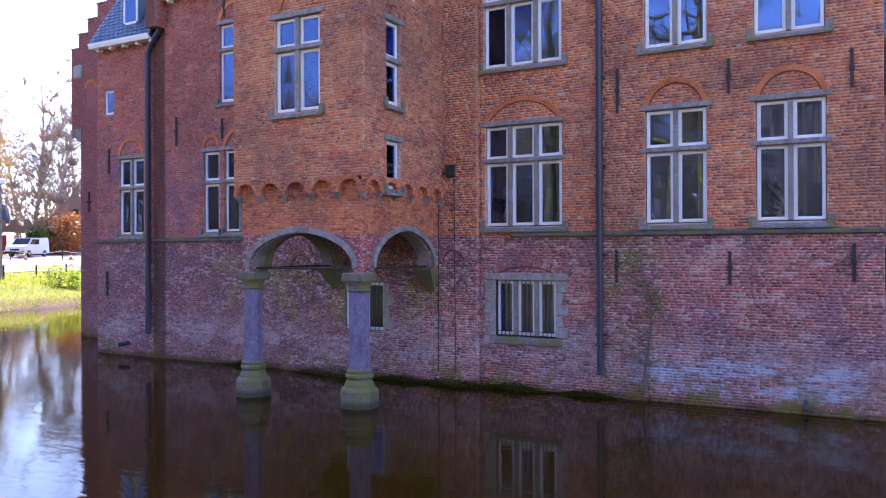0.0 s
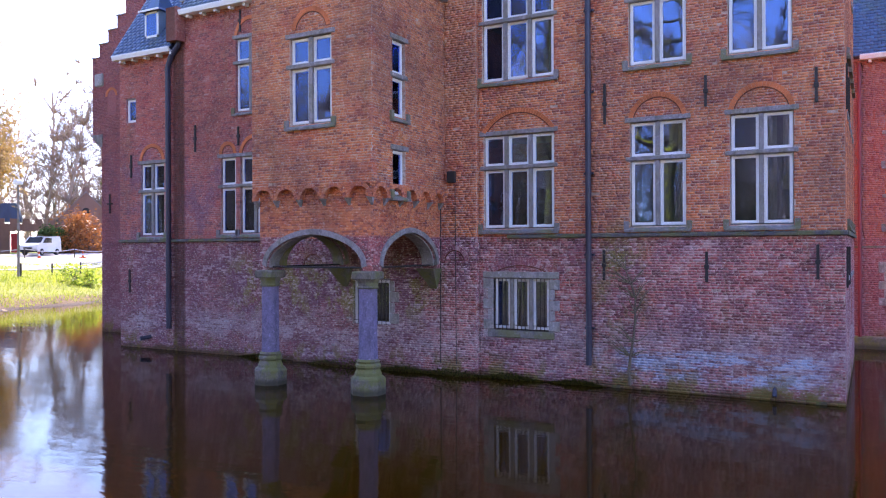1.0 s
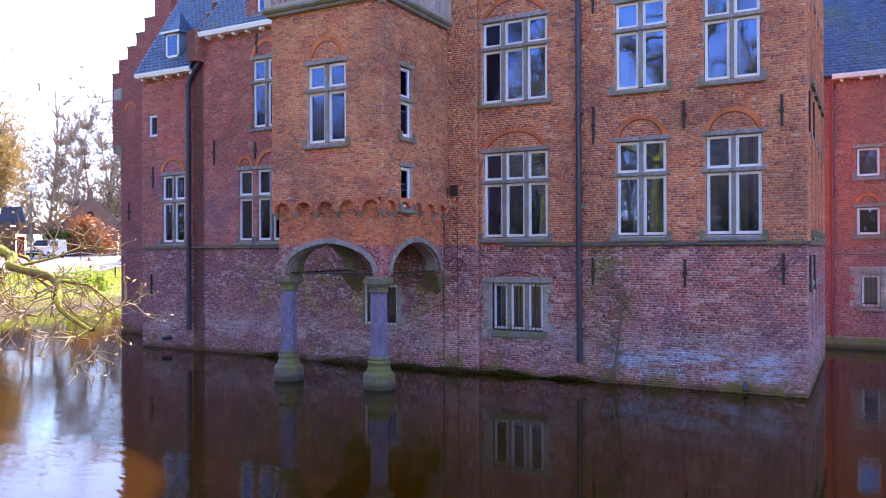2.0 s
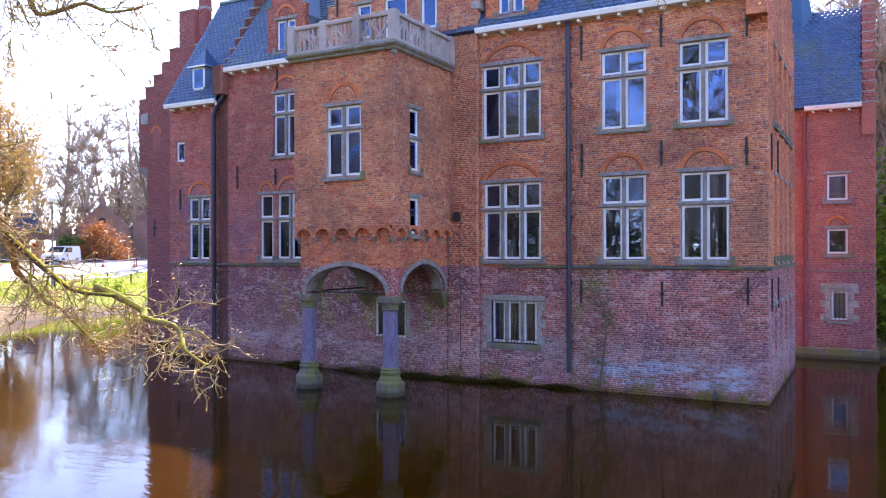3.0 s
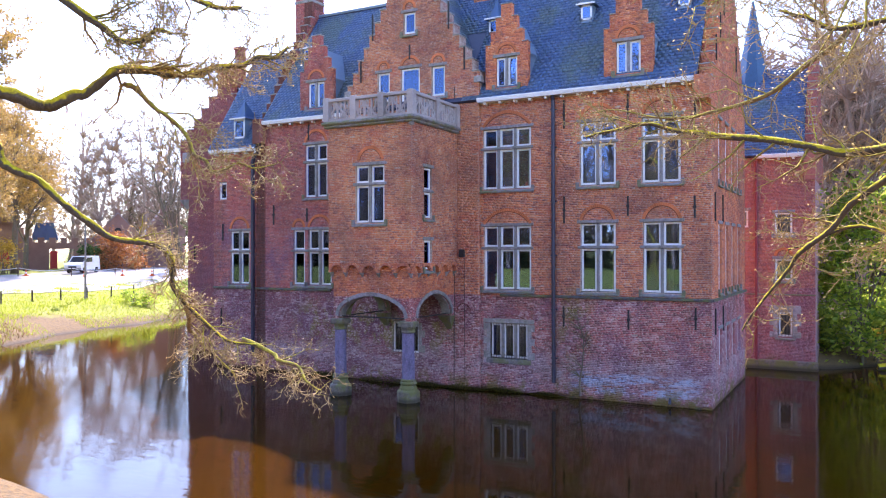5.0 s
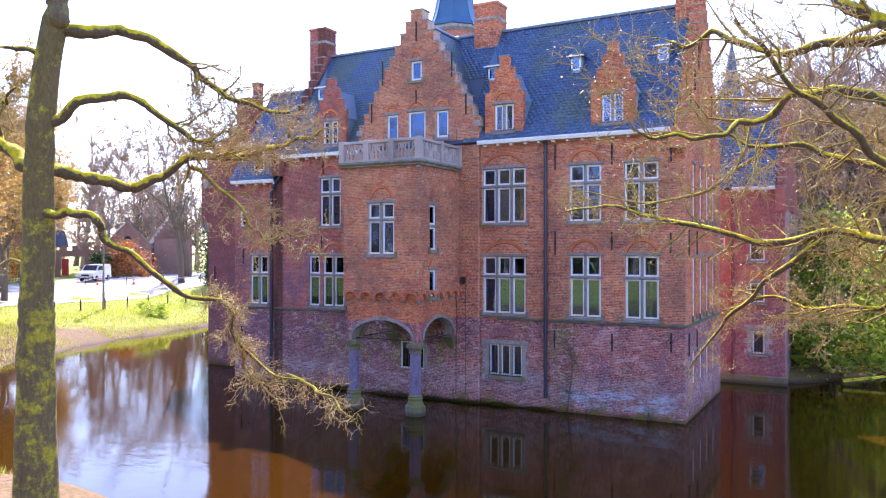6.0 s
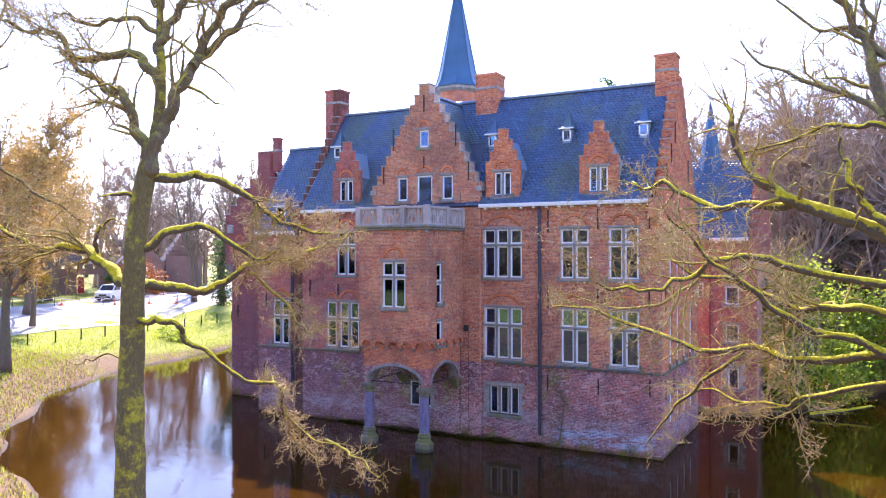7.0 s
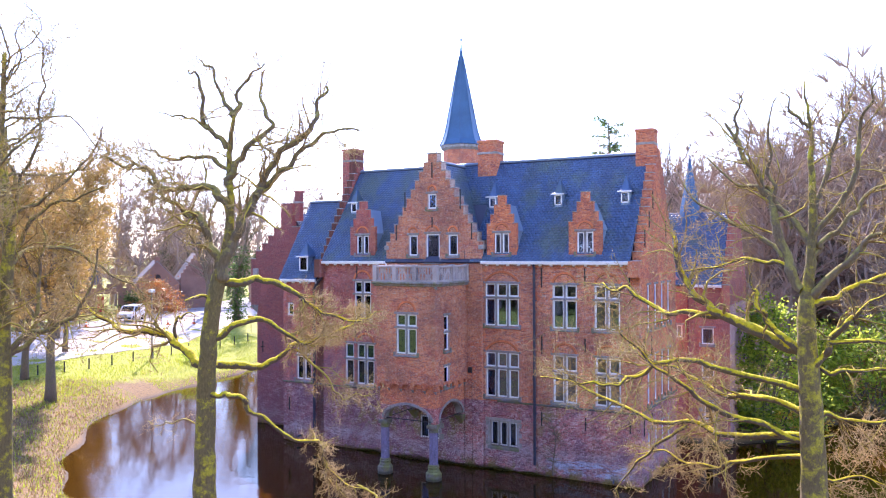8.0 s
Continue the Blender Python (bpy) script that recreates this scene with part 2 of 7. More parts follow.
def slate_material():
    m, t, s = material("slate")
    per = t.nodes.new("ShaderNodeNewGeometry").outputs["Random Per Island"]
    col = ramp(t, per, (0.0, (0.034, 0.066, 0.14)), (0.5, (0.04, 0.08, 0.17)), (1.0, (0.05, 0.1, 0.2)))
    lich = ramp(t, noise_at(t, 0.42, 7, 0.72, (1, 0.7, 0.5)), (0.47, 0.0), (0.6, 1.0))
    col = mix(t, maths(t, "MULTIPLY", lich, 0.6), col, (0.085, 0.11, 0.045))
    runs = ramp(t, noise_at(t, 0.9, 5, 0.7, (1.5, 0.3, 0.3)), (0.5, 0.0), (0.66, 1.0))
    col = mix(t, maths(t, "MULTIPLY", runs, 0.5), col, (0.022, 0.04, 0.085))
    t.links.new(col, s.inputs["Base Color"])
    s.inputs["Roughness"].default_value = 0.42
    s.inputs["Specular IOR Level"].default_value = 0.6
    bump(t, s, noise_at(t, 30, 4), 0.3, 0.006)
    return m


M_SLATE = slate_material()
M_SPIRE = plain("spire_slate", (0.034, 0.095, 0.185), 0.45, 4, 0.4)


def glass_material():
    m = bpy.data.materials.new("window_glass")
    m.use_nodes = True
    t = m.node_tree
    t.nodes.clear()
    out = t.nodes.new("ShaderNodeOutputMaterial")
    clear = t.nodes.new("ShaderNodeBsdfTransparent")
    clear.inputs[0].default_value = (0.8, 0.83, 0.82, 1)
    gloss = t.nodes.new("ShaderNodeBsdfGlossy")
    gloss.inputs["Roughness"].default_value = 0.0
    # blue sky reflection put into the gloss colour
    gloss.inputs["Color"].default_value = (0.33, 0.5, 0.98, 1)
    wavy = noise_at(t, 1.3, 2, 0.5)
    b = node(t, "ShaderNodeBump", (wavy, "Height"), Strength=0.15, Distance=0.004)
    t.links.new(b.outputs[0], gloss.inputs["Normal"])
    fr = node(t, "ShaderNodeFresnel", IOR=2.2)
    mx = t.nodes.new("ShaderNodeMixShader")
    t.links.new(fr.outputs[0], mx.inputs[0])
    t.links.new(clear.outputs[0], mx.inputs[1])
    t.links.new(gloss.outputs[0], mx.inputs[2])
    t.links.new(mx.outputs[0], out.inputs[0])
    return m


M_GLASS = glass_material()


def water_material():
    m, t, s = material("moat_water")
    col = mix(t, ramp(t, noise_at(t, 0.12, 3), (0.35, 0.0), (0.65, 1.0)), (0.027, 0.0102, 0.0003), (0.036, 0.0145, 0.0004))
    t.links.new(col, s.inputs["Base Color"])
    s.inputs["Roughness"].default_value = 0.045
    s.inputs["IOR"].default_value = 1.24
    # long low ripples, with calm lanes between them
    lanes = ramp(t, noise_at(t, 0.09, 3), (0.38, 0.25), (0.62, 1.0))
    big = noise_at(t, 0.8, 3, 0.5, (0.7, 1.5, 1.0))
    small = noise_at(t, 4.0, 3, 0.55, (0.6, 1.6, 1.0))
    h = maths(t, "ADD", big, maths(t, "MULTIPLY", small, 0.3))
    bump(t, s, maths(t, "MULTIPLY", h, lanes), 0.18, 0.05)
    return m


M_WATER = water_material()


def ground_material():
    m, t, s = material("bank_ground")
    z = node_z(t)
    grass = mix(t, ramp(t, noise_at(t, 3.0, 6, 0.7), (0.35, 0.0), (0.65, 1.0)), (0.13, 0.165, 0.012), (0.3, 0.3, 0.02))
    litter = mix(t, ramp(t, noise_at(t, 6.0, 6, 0.75), (0.35, 0.0), (0.62, 1.0)), (0.045, 0.027, 0.009), (0.2, 0.115, 0.032))
    e = maths(t, "ADD", z, maths(t, "MULTIPLY", maths(t, "SUBTRACT", noise_at(t, 0.25, 5, 0.65), 0.5), 1.6))
    sep = t.nodes.new("ShaderNodeSeparateXYZ")
    t.links.new(t.nodes.new("ShaderNodeNewGeometry").outputs["Position"], sep.inputs[0])
    lawn = maths(t, "MULTIPLY", maths(t, "DIVIDE", maths(t, "SUBTRACT", sep.outputs[1], 23.0), 8.0, True), 0.45)
    lawn = maths(t, "SUBTRACT", lawn, maths(t, "MULTIPLY", maths(t, "DIVIDE", maths(t, "SUBTRACT", 25.0, sep.outputs[1]), 12.0, True), 1.1))
    col = mix(t, maths(t, "DIVIDE", maths(t, "SUBTRACT", maths(t, "ADD", e, lawn), 0.72), 0.3, True), litter, grass)
    floor = maths(t, "MULTIPLY", maths(t, "DIVIDE", maths(t, "ADD", sep.outputs[0], 24.0), 8.0, True), maths(t, "DIVIDE", maths(t, "SUBTRACT", sep.outputs[1], 26.0), 4.0, True))
    col = mix(t, floor, col, mix(t, 0.5, litter, (0.2, 0.14, 0.06)))
    mud = maths(t, "DIVIDE", maths(t, "SUBTRACT", 0.16, z), 0.12, True)
    col = mix(t, mud, col, (0.06, 0.04, 0.022))
    t.links.new(col, s.inputs["Base Color"])
    s.inputs["Roughness"].default_value = 0.95
    bump(t, s, noise_at(t, 12, 6, 0.7), 0.8, 0.05)
    return m


M_GROUND = ground_material()
M_ROAD = plain("pale_gravel", (0.38, 0.35, 0.33), 0.9, 2, 0.12)


def bark_material(name, bark, moss, amount):
    m, t, s = material(name)
    fine = noise_at(t, 18, 6, 0.7, (1, 1, 0.35))
    col = mix(t, ramp(t, fine, (0.3, 0.0), (0.7, 1.0)), tuple(c * 0.5 for c in bark), bark)
    sep = t.nodes.new("ShaderNodeSeparateXYZ")
    t.links.new(t.nodes.new("ShaderNodeNewGeometry").outputs["Normal"], sep.inputs[0])
    up = maths(t, "ADD", maths(t, "MULTIPLY", sep.outputs[2], 0.62), maths(t, "SUBTRACT", maths(t, "MULTIPLY", noise_at(t, 2.6, 6, 0.78), 1.9), 0.6))
    pad = mix(t, ramp(t, noise_at(t, 9.0, 5, 0.7), (0.35, 0.0), (0.62, 1.0)), tuple(c * 0.5 for c in moss), moss)
    col = mix(t, maths(t, "MULTIPLY", ramp(t, up, (0.33, 0.0), (0.55, 1.0)), amount), col, pad)
    t.links.new(col, s.inputs["Base Color"])
    s.inputs["Roughness"].default_value = 0.95
    bump(t, s, maths(t, "ADD", fine, maths(t, "MULTIPLY", noise_at(t, 7.0, 4, 0.7), 1.5)), 0.8, 0.03)
    return m


M_BARK = bark_material("oak_bark", (0.12, 0.09, 0.07), (0.66, 0.53, 0.008), 1.0)
M_BARK_DRY = bark_material("dry_oak_bark", (0.17, 0.13, 0.09), (0.4, 0.36, 0.05), 0.5)
M_BRANCH = bark_material("oak_branches", (0.27, 0.175, 0.085), (0.5, 0.43, 0.02), 0.8)
M_TRUNK = bark_material("oak_trunk_bark", (0.17, 0.13, 0.06), (0.42, 0.37, 0.03), 1.0)
M_BALUSTER = plain("balustrade_stone", (0.36, 0.31, 0.3), 0.85, 5, 0.5)
M_BARK_FAR = bark_material("far_bark", (0.20, 0.15, 0.11), (0.2, 0.2, 0.06), 0.4)
M_TWIG = plain("twig_bark", (0.42, 0.29, 0.13), 0.85, 3, 0.35)
M_TWIG_FAR = plain("far_twigs", (0.36, 0.255, 0.19), 0.9, 1, 0.3)


def leaf_material(name, dark, light, clear=0.58):
    m, t, s = material(name)
    per = t.nodes.new("ShaderNodeNewGeometry").outputs["Random Per Island"]
    col = ramp(t, per, (0.0, dark), (1.0, light))
    t.links.new(col, s.inputs["Base Color"])
    s.inputs["Roughness"].default_value = 0.5
    tr = t.nodes.new("ShaderNodeBsdfTranslucent")
    t.links.new(col, tr.inputs[0])
    mx = t.nodes.new("ShaderNodeMixShader")
    mx.inputs[0].default_value = clear
    t.links.new(s.outputs[0], mx.inputs[1])
    t.links.new(tr.outputs[0], mx.inputs[2])
    for n in t.nodes:
        if n.bl_idname == "ShaderNodeOutputMaterial":
            t.links.new(mx.outputs[0], n.inputs[0])
    return m


M_LEAF = leaf_material("laurel_leaves", (0.1, 0.19, 0.025), (0.5, 0.58, 0.06), 0.72)
M_IVY = leaf_material("ivy_leaves", (0.03, 0.07, 0.02), (0.1, 0.16, 0.04))
M_CATKIN = leaf_material("catkins", (0.3, 0.18, 0.05), (0.56, 0.37, 0.09), 0.42)
M_BUD = leaf_material("buds", (0.36, 0.23, 0.09), (0.62, 0.46, 0.2))
M_GRASS = leaf_material("grass_blades", (0.18, 0.25, 0.015), (0.42, 0.46, 0.05))
M_MOSS = leaf_material("moss", (0.04, 0.048, 0.012), (0.19, 0.18, 0.03))
M_REED = leaf_material("dead_stalks", (0.14, 0.085, 0.035), (0.36, 0.23, 0.09), 0.25)
M_YELLOW = leaf_material("yellow_bloom", (0.45, 0.27, 0.02), (0.6, 0.4, 0.04), 0.3)
M_RUST = leaf_material("rust_leaves", (0.3, 0.1, 0.03), (0.5, 0.22, 0.06), 0.4)

# ---------------------------------------------------------------- mesh helpers


class Mesh:
    def __init__(self):
        self.v, self.f = [], []

    def add(self, verts, faces):
        o = len(self.v)
        self.v.extend(tuple(p) for p in verts)
        self.f.extend(tuple(i + o for i in f) for f in faces)
        return self

    def box(self, x0, x1, y0, y1, z0, z1):
        return self.add([(x0, y0, z0), (x1, y0, z0), (x1, y1, z0), (x0, y1, z0), (x0, y0, z1), (x1, y0, z1), (x1, y1, z1), (x0, y1, z1)],
                        [(0, 3, 2, 1), (4, 5, 6, 7), (0, 1, 5, 4), (1, 2, 6, 5), (2, 3, 7, 6), (3, 0, 4, 7)])

    def chamfered(self, x0, x1, y0, y1, z0, z1, c=0.015):
        """A block with its upper and lower edges taken off."""
        rings = [(z0, c), (z0 + c, 0), (z1 - c, 0), (z1, c)]
        o = len(self.v)
        for z, i in rings:
            self.v += [(x0 + i, y0 + i, z), (x1 - i, y0 + i, z), (x1 - i, y1 - i, z), (x0 + i, y1 - i, z)]
        self.f.append((o + 3, o + 2, o + 1, o))
        for r in range(3):
            a = o + r * 4
            self.f += [(a + k, a + (k + 1) % 4, a + 4 + (k + 1) % 4, a + 4 + k) for k in range(4)]
        a = o + 12
        self.f.append((a, a + 1, a + 2, a + 3))
        return self

    def prism(self, poly, axis, lo, hi):
        """A polygon drawn over two axes, drawn out along the third from lo to hi."""
        def at(p, w):
            return {"x": (w, p[0], p[1]), "y": (p[0], w, p[1]), "z": (p[0], p[1], w)}[axis]
        n = len(poly)
        verts = [at(p, lo) for p in poly] + [at(p, hi) for p in poly]
        faces = [tuple(range(n)), tuple(range(2 * n - 1, n - 1, -1))]
        faces += [(i, i + n, (i + 1) % n + n, (i + 1) % n) for i in range(n)]
        return self.add(verts, faces)

    def tube(self, pts, radii, sides=8, cap=True):
        pts = [Vector(p) for p in pts]
        if isinstance(radii, (int, float)):
            radii = [radii] * len(pts)
        o = len(self.v)
        ref = None
        for i, p in enumerate(pts):
            d = (pts[min(i + 1, len(pts) - 1)] - pts[max(i - 1, 0)]).normalized()
            if ref is None:
                ref = Vector((1, 0, 0)) if abs(d.x) < 0.8 else Vector((0, 1, 0))
            a = (ref - d * ref.dot(d)).normalized()
            ref = a
            b = d.cross(a)
            for k in range(sides):
                w = 2 * math.pi * k / sides
                self.v.append(tuple(p + (a * math.cos(w) + b * math.sin(w)) * radii[i]))
        for i in range(len(pts) - 1):
            s = o + i * sides
            for k in range(sides):
                self.f.append((s + k, s + (k + 1) % sides, s + sides + (k + 1) % sides, s + sides + k))
        if cap:
            self.f.append(tuple(o + k for k in reversed(range(sides))))
            e = o + (len(pts) - 1) * sides
            self.f.append(tuple(e + k for k in range(sides)))
        return self

    def blade(self, a, b, w, side):
        """A far twig: a thin sliver from a to b."""
        return self.add([a - side * w, a + side * w, b], [(0, 1, 2)])

    def lathe(self, profile, cx, cy, sides=8, turn=0.0):
        """Rings of (radius, z) round an upright axis."""
        o = len(self.v)
        for r, z in profile:
            for k in range(sides):
                w = turn + 2 * math.pi * k / sides
                self.v.append((cx + r * math.cos(w), cy + r * math.sin(w), z))
        for i in range(len(profile) - 1):
            s = o + i * sides
            for k in range(sides):
                self.f.append((s + k, s + (k + 1) % sides, s + sides + (k + 1) % sides, s + sides + k))
        self.f.append(tuple(o + k for k in reversed(range(sides))))
        e = o + (len(profile) - 1) * sides
        self.f.append(tuple(e + k for k in range(sides)))
        return self

    def data(self, name, offset=(0, 0, 0)):
        me = bpy.data.meshes.new(name)
        v = np.array(self.v, dtype=float).reshape(-1, 3) - np.array(offset)
        me.from_pydata(v.tolist(), [], self.f)
        me.update()
        return me


BASE = {}


def thing(name, at, label, category, group="", kind=""):
    ob = tagged(new(name), label, category, group, kind)
    ob.location = at
    BASE[ob.name] = tuple(at)
    return ob


def part(name, mesh, mat, parent, label="", smooth=False, kind=""):
    """One mesh, given in world places, as a part of a thing or of a part."""
    root = parent
    while root.parent:
        root = root.parent
    me = mesh.data(name, BASE[root.name]) if isinstance(mesh, Mesh) else mesh
    if mat and not me.materials:
        me.materials.append(mat)
    if smooth:
        me.polygons.foreach_set("use_smooth", [True] * len(me.polygons))
    ob = new(name, me)
    ob.parent = parent
    return tagged(ob, label, kind=kind)


def whole(name, mesh, mat, label, category="", kind="", group="", at=(0, 0, 0), smooth=False):
    me = mesh.data(name, at)
    me.materials.append(mat)
    if smooth:
        me.polygons.foreach_set("use_smooth", [True] * len(me.polygons))
    ob = tagged(new(name, me), label, category, group, kind)
    ob.location = at
    return ob


def skin(origin, u, n, spans, z0, z1, rng, course=0.0625, length=0.205, gap=0.011, proud=0.006, slope=None, keep=None, bond=True):
    """Rows of single pieces on a face. u: along, n: outward, spans(z): the stretches of u that are faced at that height.
    Returns the pieces as (N, 8, 3) corners."""
    u, n = np.array(u, float), np.array(n, float)
    w = np.array(slope if slope is not None else (0, 0, 1.0), float)
    o = np.array(origin, float)
    out = []
    rows = int((z1 - z0) / course)
    for r in range(rows):
        z = z0 + r * course
        for a, b in spans(z + course * 0.5):
            if b - a < 0.03:
                continue
            p = a - rng.uniform(0, length) if bond else a - (0.5 * length if r % 2 else 0.0)
            while p < b:
                size = length
                if bond:
                    half = rng.uniform() < (0.18 if r % 2 == 0 else 0.72)
                    size = (length * 0.5 if half else length) * rng.uniform(0.94, 1.06)
                q = p + size
                lo, hi = max(a, p), min(b, q)
                if hi - lo > 0.035 and not (bond and rng.uniform() < 0.006):
                    out.append((lo + gap * 0.5, hi - gap * 0.5, z + gap * 0.5, z + course - gap * 0.5))
                p = q
    if not out:
        return np.zeros((0, 8, 3))
    a = np.array(out)
    N = len(a)
    j = rng.normal(0, 1, (N, 5))
    d0 = proud + j[:, 0] * proud * (0.3 if slope is None else 0.16)
    p, q, lo, hi = a[:, 0] + j[:, 1] * 0.0015, a[:, 1] + j[:, 2] * 0.0015, a[:, 2] + j[:, 3] * 0.0018, a[:, 3] + j[:, 4] * 0.0018
    back = np.full(N, -0.006)
    top = d0 if slope is None else d0 * 0.35

    def corner(uu, zz, dd):
        return o + uu[:, None] * u + zz[:, None] * w + dd[:, None] * n
    return np.stack([corner(p, lo, back), corner(q, lo, back), corner(q, hi, back), corner(p, hi, back),
                     corner(p, lo, d0), corner(q, lo, d0), corner(q, hi, top), corner(p, hi, top)], axis=1)


PIECE_FACES = np.array([(4, 5, 6, 7), (0, 1, 5, 4), (1, 2, 6, 5), (2, 3, 7, 6), (3, 0, 4, 7)])


def pieces_mesh(name, corners, offset=(0, 0, 0)):
    N = len(corners)
    me = bpy.data.meshes.new(name)
    v = (corners - np.array(offset)).reshape(-1, 3)
    f = (PIECE_FACES[None] + np.arange(N)[:, None, None] * 8).reshape(-1)
    me.vertices.add(len(v))
    me.vertices.foreach_set("co", v.ravel())
    me.loops.add(len(f))
    me.loops.foreach_set("vertex_index", f)
    me.polygons.add(N * 5)
    me.polygons.foreach_set("loop_start", np.arange(N * 5) * 4)
    me.polygons.foreach_set("loop_total", np.full(N * 5, 4))
    me.update(calc_edges=True)
    me.validate()
    return me


def cut(a, b, holes):
    """The stretches of a..b that the holes leave."""
    out, p = [], a
    for h0, h1 in sorted(holes):
        if h1 <= p or h0 >= b:
            continue
        if h0 > p:
            out.append((p, min(h0, b)))
        p = max(p, h1)
    if p < b:
        out.append((p, b))
    return out


def wall_cells(mesh, x0, x1, z0, z1, holes, lo, hi, axis="y"):
    """A wall slab with rectangular openings that go right through, in one connected skin."""
    xs = sorted({x0, x1, *[min(max(v, x0), x1) for h in holes for v in h[:2]]})
    zs = sorted({z0, z1, *[min(max(v, z0), z1) for h in holes for v in h[2:4]]})
    seen = {}

    def corner(i, d, k):
        if (i, d, k) not in seen:
            seen[i, d, k] = len(mesh.v)
            w = hi if d else lo
            mesh.v.append((xs[i], w, zs[k]) if axis == "y" else (w, xs[i], zs[k]))
        return seen[i, d, k]

    def solid(i, k):
        if not (0 <= i < len(xs) - 1 and 0 <= k < len(zs) - 1):
            return False
        cx, cz = (xs[i] + xs[i + 1]) / 2, (zs[k] + zs[k + 1]) / 2
        return not any(h[0] < cx < h[1] and h[2] < cz < h[3] for h in holes)
    for i in range(len(xs) - 1):
        for k in range(len(zs) - 1):
            if not solid(i, k):
                continue
            a, b, c, d = (i, k), (i + 1, k), (i + 1, k + 1), (i, k + 1)
            mesh.f.append(tuple(corner(p, 0, q) for p, q in (a, b, c, d)))
            mesh.f.append(tuple(corner(p, 1, q) for p, q in (d, c, b, a)))
            for (p, q), (r, s), (u, v) in (((i, k), (i + 1, k), (i, k - 1)), ((i + 1, k), (i + 1, k + 1), (i + 1, k)), ((i + 1, k + 1), (i, k + 1), (i, k + 1)), ((i, k + 1), (i, k), (i - 1, k))):
                if not solid(u, v):
                    mesh.f.append((corner(p, 0, q), corner(p, 1, q), corner(r, 1, s), corner(r, 0, s)))
    return mesh

# ---------------------------------------------------------------- the castle
rng = np.random.default_rng(7)
FACE = 17.0          # the main front
BAY = 16.85          # the gabled middle bay stands a little forward
TUR = 13.38          # front of the upper oriel tower
castle = thing("castle", (-10.7, 21.0, 0.0), "red brick castle with stepped gables and slate roofs, standing in water", "castle")


def front(y):
    return lambda u, d, z: (u, y + d, z)


def east(x):
    return lambda u, d, z: (x - d, u, z)


def placed(mesh, where):
    mesh.v = [where(*p) for p in mesh.v]
    return mesh


def ring(mesh, cu, cz, r, thick, d0, d1, a0, a1, step=0.075):
    """Radial bricks of an arch, as (u, depth, z)."""
    n = max(4, int(abs(a1 - a0) * (r + thick * 0.5) / step))
    for i in range(n):
        p, q = a0 + (a1 - a0) * (i + 0.06) / n, a0 + (a1 - a0) * (i + 0.94) / n
        pts = [(cu + rr * math.cos(w), cz + rr * math.sin(w)) for rr, w in ((r, p), (r + thick, p), (r + thick, q), (r, q))]
        mesh.prism(pts, "y", d0, d1)
    return mesh


def window(parent, where, u0, u1, z0, z1, lights, transom=None, sill=True, lintel=True, bars=False, name="window", stone=None):
    """A stone cross window: mullions and transom, white casements, panes, and a sill with raised ends."""
    bar, w = 0.10, u1 - u0
    lw = (w - bar * (lights - 1)) / lights
    s = Mesh()
    if lintel:
        s.chamfered(u0 - 0.13, u1 + 0.13, -0.035, 0.3, z1 + 0.01, z1 + 0.13)
    else:
        s.box(u0 - 0.02, u1 + 0.02, 0.04, 0.3, z1, z1 + 0.05)
    body = part(name, placed(s, where), stone or M_STONE, parent)
    for i in range(1, lights):
        c = u0 + i * (lw + bar) - bar * 0.5
        part("mullion", placed(Mesh().chamfered(c - bar * 0.5, c + bar * 0.5, 0.0, 0.26, z0, z1, 0.004), where), stone or M_STONE, body)
    if transom:
        part("transom", placed(Mesh().chamfered(u0 - 0.12, u1 + 0.12, -0.025, 0.24, transom - 0.055, transom + 0.055, 0.02), where), stone or M_STONE, body)
    rows = [(z0, transom - 0.055), (transom + 0.055, z1)] if transom else [(z0, z1)]
    for i in range(lights):
        a = u0 + i * (lw + bar)
        for lo, hi in rows:
            f, t = Mesh(), 0.07
            for x0, x1, q0, q1 in ((a, a + t, lo, hi), (a + lw - t, a + lw, lo, hi), (a + t, a + lw - t, lo, lo + t), (a + t, a + lw - t, hi - t, hi)):
                f.chamfered(x0, x1, 0.075, 0.14, q0, q1, 0.006)
            part("casement", placed(f, where), M_WHITE, body)
            g = Mesh().box(a + t, a + lw - t, 0.105, 0.113, lo + t, hi - t)
            pane = part("pane", placed(g, where), M_GLASS, body)
            pane.visible_shadow = False
        if bars:
            for k in range(1, 4):
                c = a + lw * k / 4
                part("window_bar", placed(Mesh().tube([(c, 0.02, z0 - 0.02), (c, 0.02, z1)], 0.011, 5), where), M_IRON, body)
            part("window_bar", placed(Mesh().tube([(a, 0.02, z0 + 0.1), (a + lw, 0.02, z0 + 0.1)], 0.009, 5), where), M_IRON, body)
    if sill:
        b = Mesh().prism([(-0.09, z0 - 0.16), (0.3, z0 - 0.16), (0.3, z0 - 0.005), (0.05, z0 - 0.02), (-0.09, z0 - 0.11)], "x", u0 - 0.14, u1 + 0.14)
        for a in (u0 - 0.16, u1 + 0.04):
            b.chamfered(a, a + 0.12, -0.07, 0.1, z0 - 0.12, z0 + 0.1, 0.015)
        part("sill", placed(b, where), M_SILL, body)
    return body


